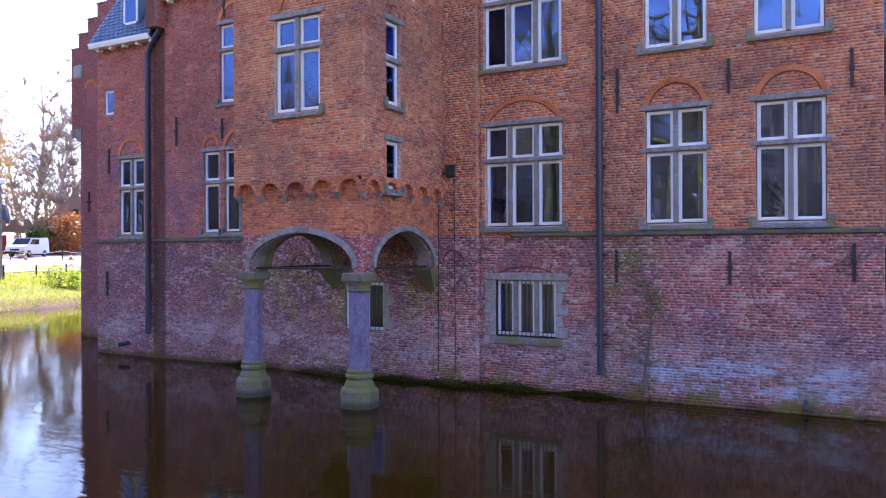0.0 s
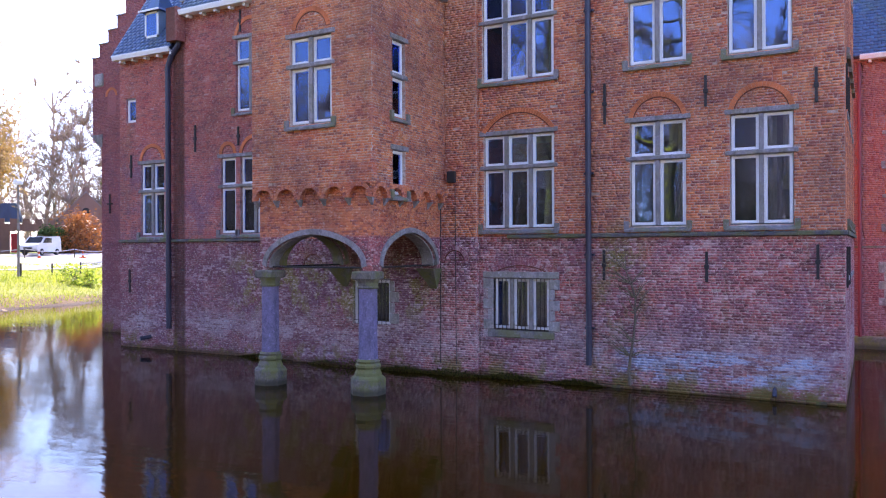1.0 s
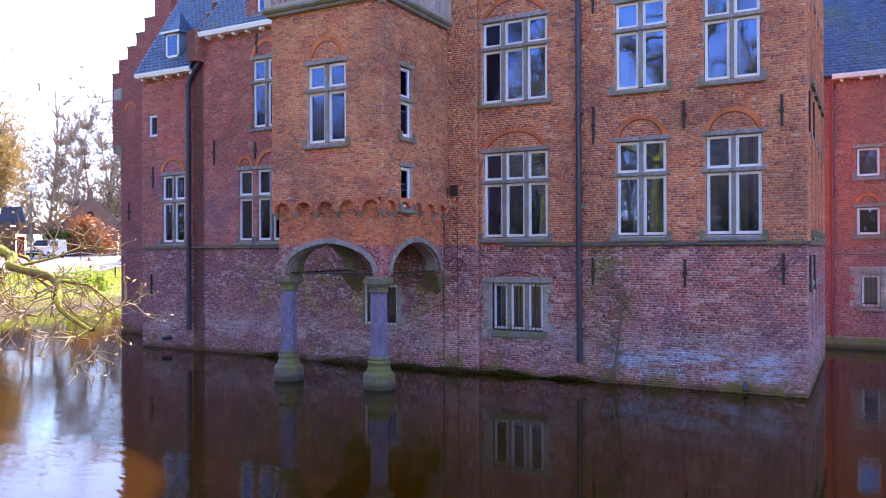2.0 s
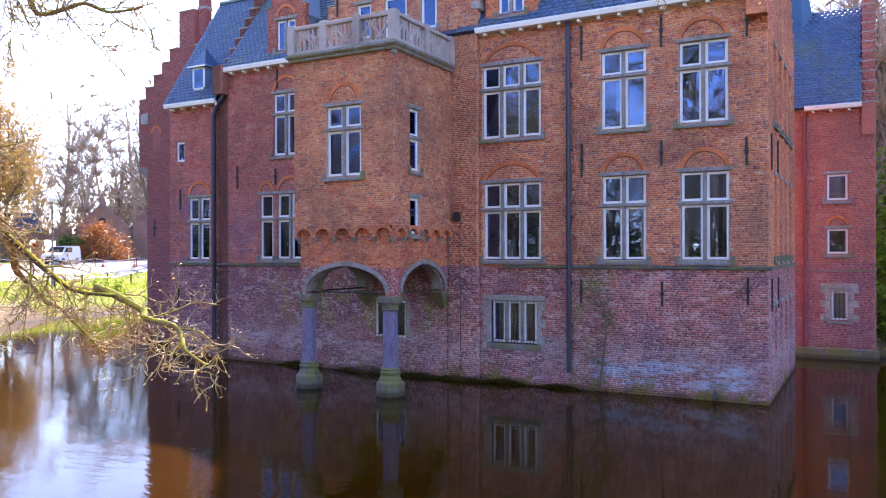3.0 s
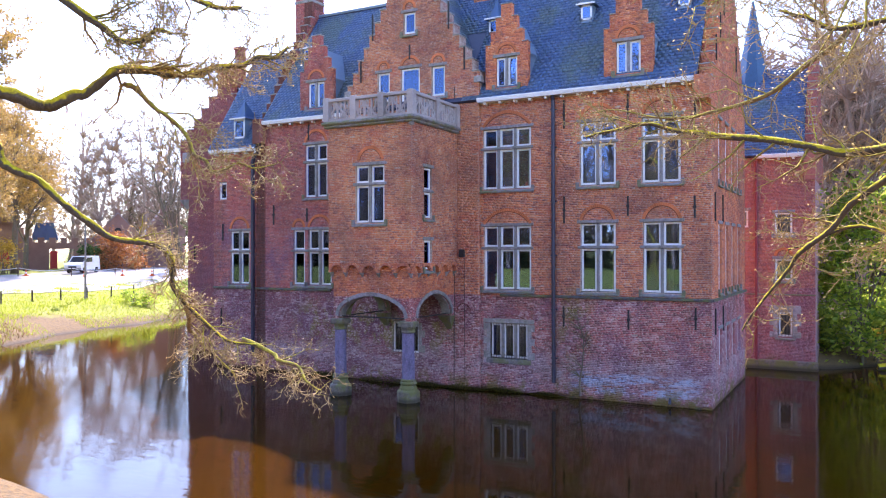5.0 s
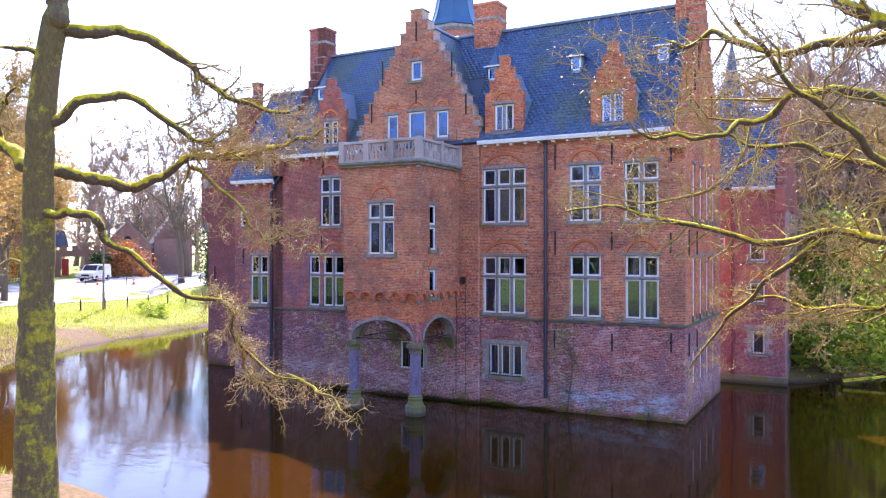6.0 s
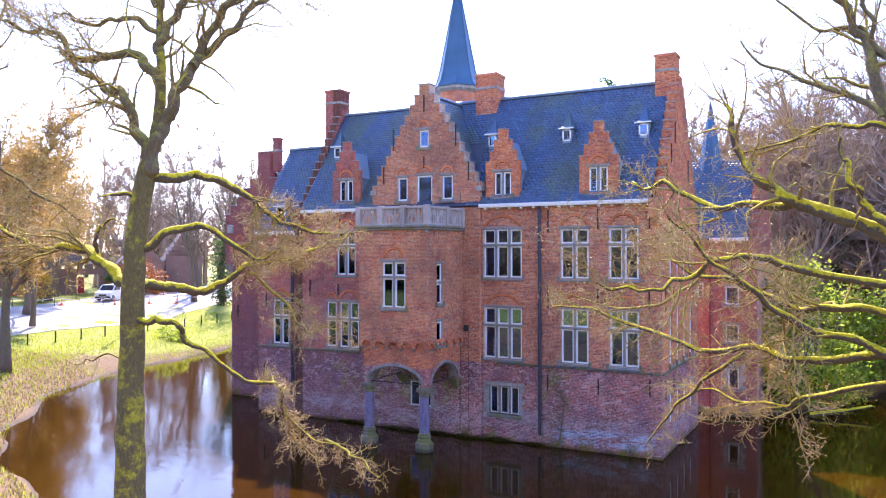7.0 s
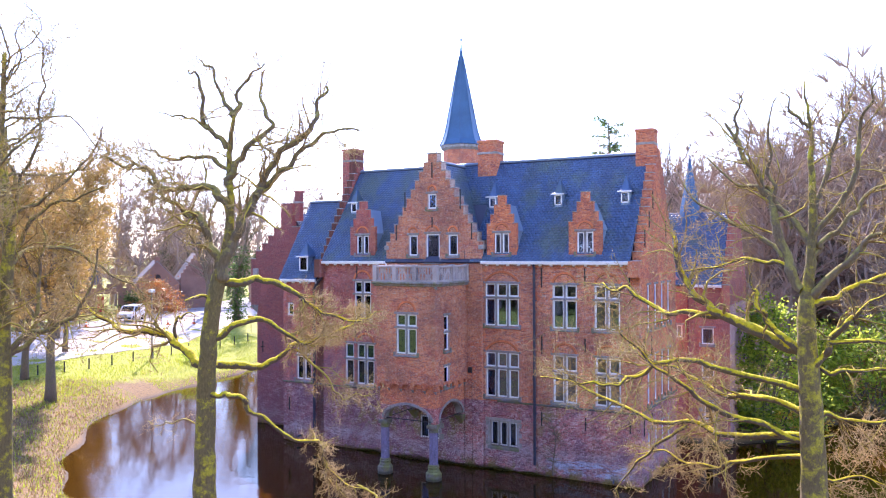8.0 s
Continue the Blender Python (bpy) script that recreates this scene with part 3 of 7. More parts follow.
FRONT_WINDOWS = [
    (-7.83, -5.90, 3.93, 6.33, 3, 5.50), (-3.93, -2.66, 3.93, 6.38, 2, 5.52), (-1.65, -0.37, 3.93, 6.38, 2, 5.52),
    (-7.86, -5.90, 7.79, 10.08, 3, 9.33), (-3.95, -2.65, 7.79, 10.05, 2, 9.33), (-1.69, -0.39, 7.79, 10.05, 2, 9.33),
    (-17.27, -16.66, 3.93, 6.33, 1, 5.42), (-16.42, -15.20, 3.93, 6.33, 2, 5.42), (-16.60, -15.42, 7.80, 10.08, 2, 9.33),
    (-21.03, -19.90, 3.90, 6.33, 2, 5.40), (-21.76, -21.30, 7.86, 8.64, 1, None), (-7.55, -6.05, 1.30, 2.60, 3, None),
]
HOLES = [(a - 0.02, b + 0.02, lo - 0.03, hi + 0.05) for a, b, lo, hi, n, t in FRONT_WINDOWS]
FACE_X0, FACE_X1 = -22.1, 0.64

wall = Mesh()
wall_cells(wall, FACE_X0, -19.2, -0.6, 10.1, HOLES, FACE + 0.0, FACE + 0.5)
wall_cells(wall, -19.2, FACE_X1, -0.6, 11.25, HOLES, FACE, FACE + 0.5)
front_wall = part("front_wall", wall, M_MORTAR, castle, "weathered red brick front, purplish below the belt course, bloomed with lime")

# the bricks by the water at the corner are single pieces
NEAR = (-1.62, 0.63, 0.0625, 1.1875)


def face_spans(lo, hi, holes, skip=None):
    def spans(z):
        hs = [(a, b) for a, b, p, q in holes if p < z < q]
        if skip:
            hs += skip(z)
        return cut(lo, hi, hs)
    return spans


def bay_hidden(z):
    return [(-14.2, -8.0)]


def main_skip(z):
    hs = bay_hidden(z)
    if NEAR[2] <= z < NEAR[3]:
        hs.append((NEAR[0], FACE_X1))
    if z > 10.05:
        hs.append((-23.0, -19.2))
    return hs


SKINS = [skin((0, FACE, 0), (1, 0, 0), (0, -1, 0), face_spans(FACE_X0, FACE_X1, HOLES + [(-7.86, -5.93, 1.07, 2.78)], main_skip), -0.25, 11.1, rng)]

# ---- middle bay and its stepped gable
GC, GH = -11.1, 3.1


def gable_half(z):
    return GH if z < 12.4 else GH - 0.28 * math.ceil((z - 12.4) / 0.5)


BAY_WINDOWS = [(-11.95, -10.72, 1.26, 2.50, 2, None)]
GABLE_WINDOWS = [(-12.66, -12.10, 11.62, 12.78, 1, None), (-11.52, -10.66, 11.30, 12.84, 1, None), (-10.08, -9.50, 11.62, 12.78, 1, None), (-11.39, -10.86, 14.28, 15.12, 1, None)]
bay_holes = [(a - 0.02, b + 0.02, lo - 0.03, hi + 0.05) for a, b, lo, hi, n, t in BAY_WINDOWS]
gable_holes = [(a - 0.02, b + 0.02, lo - 0.03, hi + 0.05) for a, b, lo, hi, n, t in GABLE_WINDOWS]
bay = Mesh()
wall_cells(bay, GC - GH, GC + GH, -0.6, 11.25, bay_holes, BAY, FACE)
wall_cells(bay, GC - GH, GC + GH, 11.25, 12.4, gable_holes, BAY, FACE + 0.45)
for k in range(1, 11):
    z = 12.4 + 0.5 * (k - 1)
    h = GH - 0.28 * k
    wall_cells(bay, GC - h, GC + h, z, z + 0.5, gable_holes, BAY, FACE + 0.45)
bay_wall = part("middle_bay", bay, M_MORTAR, castle, "brick middle bay rising into a stepped gable")


def bay_spans(z):
    h = gable_half(z)
    holes = [(a, b) for a, b, p, q in bay_holes + gable_holes if p < z < q]
    return cut(GC - h, GC + h, holes)


SKINS.append(skin((0, BAY, 0), (1, 0, 0), (0, -1, 0), bay_spans, -0.25, 17.4, rng))
SKINS.append(skin((GC + GH, 0, 0), (0, 1, 0), (1, 0, 0), lambda z: [(BAY, FACE)], -0.25, 12.4, rng))
for side in (-1, 1):
    for k in range(10):
        a, b = GH - 0.28 * (k + 1) - 0.0, GH - 0.28 * k + 0.03
        z = 12.4 + 0.5 * k
        part("coping_stone", Mesh().chamfered(GC + min(side * a, side * b), GC + max(side * a, side * b), BAY - 0.05, FACE + 0.5, z + 0.002, z + 0.05, 0.012), M_STONE_PALE, bay_wall)
part("coping_stone", Mesh().chamfered(GC - 0.36, GC + 0.36, BAY - 0.05, FACE + 0.5, 17.402, 17.46, 0.012), M_STONE_PALE, bay_wall)
for x0, x1 in ((GC + GH - 0.18, GC + GH + 0.12), (GC - GH - 0.12, GC - GH + 0.18)):
    part("kneeler_stone", Mesh().chamfered(x0, x1, BAY - 0.06, FACE + 0.2, 11.95, 12.2), M_STONE_PALE, castle)

for spec in FRONT_WINDOWS:
    a, b, lo, hi, n, t = spec
    if lo < 2:
        continue
    window(castle, front(FACE), a, b, lo, hi, n, t, sill=b - a > 0.5, lintel=b - a > 0.5)
window(castle, front(FACE), -7.55, -6.05, 1.30, 2.60, 3, None, sill=False, lintel=False, bars=True, name="basement_window")
window(castle, front(BAY), -11.95, -10.72, 1.26, 2.50, 2, None, sill=False, lintel=False, bars=True, name="basement_window")
for a, b, lo, hi, n, t in GABLE_WINDOWS:
    window(castle, front(BAY), a, b, lo, hi, n, t)

# dressed stone round the basement window, long and short
for k in range(5):
    z = 1.28 + k * 0.266
    for side, e in ((-1, -7.57), (1, -6.03)):
        w = 0.16 if k % 2 else 0.29
        q = Mesh().chamfered(min(e, e + side * w), max(e, e + side * w), FACE - 0.03, FACE + 0.2, z, z + 0.255, 0.012)
        part("quoin_stone", q, M_STONE_PALE, castle)
part("basement_lintel", Mesh().chamfered(-7.86, -5.76, FACE - 0.045, FACE + 0.2, 2.62, 2.79), M_STONE_PALE, castle)
part("basement_sill", Mesh().chamfered(-7.72, -5.88, FACE - 0.06, FACE + 0.2, 1.08, 1.27), M_SILL, castle)
for k in range(4):
    z = 1.3 + k * 0.3
    part("quoin_stone", Mesh().chamfered(-10.71, -10.71 + (0.16 if k % 2 else 0.3), BAY - 0.03, BAY + 0.12, z, z + 0.285, 0.012), M_STONE_PALE, castle)

# brick arches over the windows


def segment(u0, u1, spring, rise, y, thick=0.11, mat=None):
    c, w = (u0 + u1) / 2, (u1 - u0) / 2
    r = (w * w + rise * rise) / (2 * rise)
    a = math.asin(min(1, w / r))
    if rise > w:
        a = math.pi - a
    m = ring(Mesh(), c, spring + rise - r, r - thick, thick, -0.035, 0.05, math.pi / 2 - a, math.pi / 2 + a)
    arch = part("relieving_arch", placed(m, front(y)), mat or M_ARCH, castle, kind="stuff")
    # thin dark strip inside the ring, standing in for the shadow under it
    lo, n = Mesh(), 24
    angles = [math.pi / 2 - a + 2 * a * i / n for i in range(n + 1)]
    for i in range(n):
        quad = [(c + q * math.cos(w), spring + rise - r + q * math.sin(w)) for q, w in ((r - thick - 0.028, angles[i]), (r - thick, angles[i]), (r - thick, angles[i + 1]), (r - thick - 0.028, angles[i + 1]))]
        lo.prism(quad, "y", -0.018, 0.02)
    part("arch_joint", placed(lo, front(y)), M_ARCH_SHADOW, arch)


for a, b, lo, hi, n, t in FRONT_WINDOWS:
    if t:
        segment(a - 0.05, b + 0.05, hi + 0.13, 0.56 if b - a > 0.8 else 0.4, FACE)
for a, b, lo, hi, n, t in GABLE_WINDOWS:
    segment(a - 0.04, b + 0.04, hi + 0.16, 0.36, BAY, 0.1)
segment(-7.8, -5.8, 2.86, 0.3, FACE, 0.2, M_BRICK)
segment(-13.9, -12.9, 2.85, 0.52, BAY, 0.12, M_BRICK)
segment(-9.08, -8.22, 3.05, 0.42, BAY, 0.12, M_BRICK)
segment(-11.29, -10.12, 8.75, 0.5, TUR)

# belt course, in lengths of stone
x = -22.1
while x < FACE_X1:
    e = min(x + 1.15, FACE_X1 + 0.05)
    if not (e > -14.2 and x < -8.0):
        part("belt_stone", Mesh().prism([(FACE - 0.09, 3.66), (FACE + 0.02, 3.64), (FACE + 0.02, 3.75), (FACE - 0.05, 3.75), (FACE - 0.09, 3.72)], "x", x + 0.004, e - 0.004), M_BELT, castle)
    x = e
part("belt_return", Mesh().box(FACE_X1 - 0.02, FACE_X1 + 0.08, FACE, 25.0, 3.65, 3.74), M_BELT, castle)

# ---- side wall to the east, and the far and west walls
side_windows = [(y, y + 0.62, z, z + h) for y in (18.4, 19.9, 21.4, 22.9) for z, h in ((1.3, 1.3), (3.93, 2.4), (7.8, 2.25))]
side = Mesh()
wall_cells(side, FACE + 0.5, 25.0, -0.6, 11.25, side_windows, FACE_X1 - 0.5, FACE_X1, axis="x")
part("east_wall", side, M_MORTAR_BASE, castle)
SKINS.append(skin((FACE_X1, 0, 0), (0, 1, 0), (1, 0, 0), face_spans(FACE, 25.0, side_windows), -0.25, 11.2, rng))
for y0, y1, z0, z1 in side_windows:
    window(castle, east(FACE_X1), y0, y1, z0, z1, 1, None, sill=z0 > 2, lintel=True)
BACK_WINDOWS = [(-9.25, -8.55, 8.3, 8.75)]
back = Mesh()
wall_cells(back, -22.1, FACE_X1, -0.6, 11.25, BACK_WINDOWS, 24.5, 25.0)
part("back_wall", back, M_MORTAR_BASE, castle)
part("west_wall", Mesh().box(-22.1, -21.6, FACE + 0.5, 24.5, -0.6, 10.1), M_MORTAR_BASE, castle)
# the rooms inside
for z in (-0.55, 3.3, 7.15, 11.0):
    part("room_floor", Mesh().box(-21.6, FACE_X1 - 0.5, FACE + 0.5, 24.5, z, z + 0.22), M_DARKWOOD, castle)
part("room_partition", Mesh().box(-18.9, -12.0, 21.4, 21.55, 3.52, 11.0).box(-11.5, -8.6, 20.2, 20.35, 3.52, 7.1).box(-4.95, -4.8, 17.5, 24.5, 3.52, 11.0).box(-4.8, 0.1, 21.4, 21.55, 3.52, 11.0).box(-8.7, -8.6, 17.5, 20.2, 3.5, 7.1).box(-21.6, -4.9, 19.6, 19.75, -0.3, 3.28).box(-4.9, -4.8, 17.5, 24.5, -0.3, 3.28), M_PLASTER, castle)

# ---- eaves
def eave(x0, x1, z, y=FACE):
    g = Mesh().prism([(y - 0.34, z + 0.12), (y - 0.30, z), (y - 0.02, z), (y - 0.02, z + 0.15), (y - 0.30, z + 0.17), (y - 0.34, z + 0.16)], "x", x0, x1)
    gut = part("eaves_gutter", g, M_WHITE, castle, "white painted timber gutter")
    k = x0 + 0.25
    while k < x1:
        part("bracket", Mesh().chamfered(k, k + 0.1, y - 0.22, y - 0.02, z - 0.1, z - 0.003), M_WHITE, gut)
        k += 0.62


eave(-8.0, 0.3, 11.13)
eave(-18.85, -14.22, 11.13)
eave(-22.12, -19.32, 10.0)


# ---- slate roofs
SLATES = []


def slope(x0, x1, y0, z0, y1, z1, keep=None):
    """A slated slope along x from an eave to a ridge."""
    L = math.hypot(y1 - y0, z1 - z0)
    w = np.array((0, (y1 - y0) / L, (z1 - z0) / L))
    n = np.array((0, -(z1 - z0) / L, (y1 - y0) / L))
    if y1 < y0:
        n = np.array((0, (z1 - z0) / L, -(y1 - y0) / L))
    part("roof_slope", Mesh().add([(x0, y0, z0), (x1, y0, z0), (x1, y1, z1), (x0, y1, z1), *[tuple(np.array(p) - n * 0.12) for p in ((x0, y0, z0), (x1, y0, z0), (x1, y1, z1), (x0, y1, z1))]],
                                  [(0, 1, 2, 3), (7, 6, 5, 4), (0, 4, 5, 1), (2, 6, 7, 3), (1, 5, 6, 2), (3, 7, 4, 0)]), M_PIPE, castle)
    spans = keep or (lambda s: [(x0, x1)])
    SLATES.append(skin((0, y0, z0), (1, 0, 0), n, spans, 0.0, L, rng, course=0.17, length=0.22, gap=0.006, proud=0.016, slope=w, bond=False))


def cross(x0, z0, x1, z1, y0, y1):
    """A slated slope whose eave runs along y."""
    L = math.hypot(x1 - x0, z1 - z0)
    w = np.array(((x1 - x0) / L, 0, (z1 - z0) / L))
    s = 1 if x0 > x1 else -1
    n = np.array((s * (z1 - z0) / L, 0, abs(x1 - x0) / L))
    q = [(x0, y0, z0), (x0, y1, z0), (x1, y1, z1), (x1, y0, z1)]
    part("roof_slope", Mesh().add(q + [tuple(np.array(p) - n * 0.1) for p in q], [(0, 1, 2, 3), (7, 6, 5, 4), (0, 4, 5, 1), (2, 6, 7, 3), (1, 5, 6, 2), (3, 7, 4, 0)]), M_PIPE, castle)
    SLATES.append(skin((x0, 0, z0), (0, 1, 0), n, lambda s_: [(y0, y1)], 0.0, L, rng, course=0.17, length=0.22, gap=0.006, proud=0.016, slope=w, bond=False))


RIDGE_Y, RIDGE_Z = 21.0, 17.15
slope(-18.9, 0.2, 16.72, 11.25, RIDGE_Y, RIDGE_Z, lambda s: cut(-18.9, 0.2, [(GC - 2.4, GC + 2.4)] if s < 4 else []))
slope(-18.9, 0.2, 25.28, 11.25, RIDGE_Y, RIDGE_Z)
part("ridge_roll", Mesh().tube([(-18.9, RIDGE_Y, RIDGE_Z + 0.02), (0.2, RIDGE_Y, RIDGE_Z + 0.02)], 0.09, 8), M_LEAD, castle)
cross(GC + GH - 0.05, 11.9, GC, 17.0, FACE + 0.45, 20.8)
cross(GC - GH + 0.05, 11.9, GC, 17.0, FACE + 0.45, 20.8)
part("ridge_roll", Mesh().tube([(GC, FACE + 0.45, 17.02), (GC, 20.9, 17.02)], 0.09, 8), M_LEAD, castle)
slope(-22.25, -19.3, 16.72, 10.12, 20.0, 15.2)
slope(-22.25, -19.3, 23.28, 10.12, 20.0, 15.2)
part("ridge_roll", Mesh().tube([(-22.25, 20.0, 15.22), (-19.3, 20.0, 15.22)], 0.08, 8), M_LEAD, castle)
part("west_verge", Mesh().prism([(16.9, 10.08), (23.1, 10.08), (20.0, 15.02)], "x", -22.1, -21.75), M_MORTAR_BASE, castle)


# ---- end gables with steps along the slope
def end_gable(x0, x1, yc, half, z0, zt, steps, face=None):
    dz, dy = (zt - z0) / steps, (half - 0.4) / steps
    left = [(yc - half, z0 - 1.2), (yc - half, z0)]
    for k in range(steps):
        h = half - dy * (k + 1)
        left += [(yc - h, z0 + dz * k), (yc - h, z0 + dz * (k + 1))]
    outline = left + [(2 * yc - y, z) for y, z in reversed(left)]
    g = part("stepped_gable", Mesh().prism(outline, "x", x0, x1), M_MORTAR_BASE, castle)
    for k in range(steps):
        h = half - dy * (k + 1)
        for s in (-1, 1):
            lo, hi = sorted((yc + s * h, yc + s * (h + dy + 0.03)))
            part("coping_stone", Mesh().chamfered(x0 - 0.03, x1 + 0.03, lo, hi, z0 + dz * k + 0.002, z0 + dz * k + 0.05, 0.01), M_STONE_PALE, g)

    def spans(z):
        k = math.ceil((z - z0) / dz) if z > z0 else 0
        h = half - dy * k
        return [(yc - h, yc + h)]
    SKINS.append(skin((x1, 0, 0), (0, 1, 0), (1, 0, 0), spans, z0 - 1.2, zt, rng))

    def steps_front(z):
        return [(x0, x1)]
    for k in range(steps):
        h = half - dy * (k + 1)
        SKINS.append(skin((0, yc - h, 0), (1, 0, 0), (0, -1, 0), steps_front, z0 + dz * k, z0 + dz * (k + 1) + 0.001, rng))


end_gable(0.19, 0.64, 21.0, 4.0, 11.3, 17.35, 13)
end_gable(-19.32, -18.88, 21.0, 4.0, 11.3, 17.45, 13)
part("gable_shoulder", Mesh().box(0.14, 0.66, 16.62, 17.0, 10.5, 11.3), M_MORTAR_BASE, castle)
part("gable_shoulder", Mesh().box(-19.34, -18.86, 16.62, 17.0, 10.3, 11.4), M_MORTAR_BASE, castle)

# west block, set back, with a stepped gable of its own over the water
WB, WC = 20.0, -24.36
WEST_STEPS = [(3.19, 11.4), (2.76, 11.95), (2.2, 12.47), (1.64, 13.0), (1.12, 13.57), (0.49, 15.2)]
outline = [(WC - 2.64, -0.6), (WC - 2.64, 7.9), (WC - 3.19, 8.2)]
for k, (half, top) in enumerate(WEST_STEPS):
    outline.append((WC - half, top))
    if k + 1 < len(WEST_STEPS):
        outline.append((WC - WEST_STEPS[k + 1][0], top))
outline += [(2 * WC - x, z) for x, z in reversed(outline)]
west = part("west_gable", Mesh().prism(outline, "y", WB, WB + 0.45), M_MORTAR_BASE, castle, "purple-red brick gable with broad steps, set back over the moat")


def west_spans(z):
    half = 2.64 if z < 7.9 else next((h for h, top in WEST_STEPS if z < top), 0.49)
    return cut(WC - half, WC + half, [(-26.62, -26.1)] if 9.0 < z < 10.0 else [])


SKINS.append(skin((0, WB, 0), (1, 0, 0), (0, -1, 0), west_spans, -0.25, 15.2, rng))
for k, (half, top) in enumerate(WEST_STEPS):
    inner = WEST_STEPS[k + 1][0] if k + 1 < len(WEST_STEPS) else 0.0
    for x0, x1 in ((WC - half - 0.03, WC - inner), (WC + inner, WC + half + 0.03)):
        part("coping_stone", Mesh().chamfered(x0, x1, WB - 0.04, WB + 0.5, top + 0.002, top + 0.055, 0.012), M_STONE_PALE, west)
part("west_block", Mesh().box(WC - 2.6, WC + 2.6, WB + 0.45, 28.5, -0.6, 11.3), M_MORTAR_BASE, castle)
cross(WC + 2.75, 11.25, WC, 14.6, WB + 0.45, 28.5)
cross(WC - 2.75, 11.25, WC, 14.6, WB + 0.45, 28.5)
part("carved_panel", Mesh().chamfered(-27.35, -26.85, WB - 0.06, WB + 0.05, 10.2, 10.75, 0.05), M_STONE_PALE, west, "carved stone panel")
part("blind_niche", placed(ring(Mesh(), -26.36, 9.75, 0.26, 0.1, -0.03, 0.05, 0, math.pi), front(WB)), M_ARCH, west)
part("gable_corbel", Mesh().add([(-27.6, WB - 0.06, 8.2), (-26.9, WB - 0.06, 8.2), (-26.9, WB + 0.4, 8.2), (-27.6, WB + 0.4, 8.2), (-27.1, WB - 0.01, 7.7), (-26.95, WB - 0.01, 7.7), (-26.95, WB + 0.3, 7.7), (-27.1, WB + 0.3, 7.7)],
                                [(0, 1, 2, 3), (7, 6, 5, 4), (0, 4, 5, 1), (1, 5, 6, 2), (2, 6, 7, 3), (3, 7, 4, 0)]), M_STONE, west)
part("wall_anchor", Mesh().chamfered(-26.5, -26.44, WB - 0.05, WB, 4.9, 5.7, 0.01).chamfered(-26.62, -26.32, WB - 0.045, WB, 5.27, 5.33, 0.01), M_IRON, west)


# ---- chimneys
def chimney(x0, x1, y0, y1, z0, z1):
    m = Mesh().box(x0, x1, y0, y1, z0, z1 - 0.12)
    m.chamfered(x0 - 0.05, x1 + 0.05, y0 - 0.05, y1 + 0.05, z1 - 0.14, z1, 0.01)
    c = part("chimney", m, M_MORTAR_BASE, castle)
    part("chimney_band", Mesh().chamfered(x0 - 0.03, x1 + 0.03, y0 - 0.03, y1 + 0.03, z1 - 0.85, z1 - 0.72, 0.01), M_STONE_PALE, c)
    SKINS.append(skin((0, y0, 0), (1, 0, 0), (0, -1, 0), lambda z: [(x0, x1)], z0, z1 - 0.13, rng))
    SKINS.append(skin((x1, 0, 0), (0, 1, 0), (1, 0, 0), lambda z: [(y0, y1)], z0, z1 - 0.13, rng))
    return c


chimney(-0.46, 0.5, 20.45, 21.35, 15.5, 18.42)
chimney(-9.95, -8.75, 20.4, 21.5, 15.8, 18.5)
chimney(-23.72, -23.3, 20.1, 20.5, 14.0, 16.05)
chimney(-20.0, -18.95, 20.5, 21.45, 14.8, 18.66)


# ---- dormers with stepped brick fronts
def dormer(c):
    y0 = FACE
    m, caps = Mesh(), []
    hole = [(c - 0.45, c + 0.45, 11.68, 12.86)]
    prof = [(13.34, 0.88), (13.84, 0.66), (14.36, 0.44), (14.86, 0.22)]
    z = 11.3
    for zt, h in prof:
        wall_cells(m, c - h, c + h, z, zt, hole, y0, y0 + 0.25)
        nxt = next((hh for q, hh in prof if q > zt), 0.0)
        caps += [(c - h - 0.03, c - nxt, zt), (c + nxt, c + h + 0.03, zt)]
        z = zt
    d = part("dormer", m, M_MORTAR_BASE, castle, "brick dormer with a stepped gable")
    for a, b, zt in caps:
        part("coping_stone", Mesh().chamfered(a, b, y0 - 0.03, y0 + 0.28, zt + 0.002, zt + 0.04, 0.01), M_STONE_PALE, d)

    def spans(zz):
        h = next((hh for zt, hh in prof if zz < zt), 0.22)
        return cut(c - h, c + h, [(a, b) for a, b, p, q in hole if p < zz < q])
    SKINS.append(skin((0, y0, 0), (1, 0, 0), (0, -1, 0), spans, 11.3, 14.86, rng))
    SKINS.append(skin((c + 0.88, 0, 0), (0, 1, 0), (1, 0, 0), lambda zz: [(y0, y0 + 0.25)], 11.3, 13.3, rng))
    window(castle, front(y0), c - 0.43, c + 0.43, 11.70, 12.82, 2, None, sill=True, lintel=True, name="dormer_window")
    segment(c - 0.46, c + 0.46, 13.0, 0.4, y0, 0.1)
    roof = Mesh()
    for s in (-1, 1):
        q = [(c + s * 0.9, y0 + 0.25, 12.95), (c + s * 0.9, 18.2, 12.95), (c, 19.3, 14.4), (c, y0 + 0.25, 14.4)]
        roof.add(q + [(x, y, z - 0.07) for x, y, z in q], [(0, 1, 2, 3), (7, 6, 5, 4), (0, 4, 5, 1), (2, 6, 7, 3), (1, 5, 6, 2), (3, 7, 4, 0)])
        roof.box(min(c + s * 0.78, c + s * 0.86), max(c + s * 0.78, c + s * 0.86), y0 + 0.25, 18.4, 11.3, 12.95)
    part("dormer_roof", roof, M_LEAD, d, "lead-grey dormer roof")


for c in (-16.0, -6.88, -2.18):
    dormer(c)


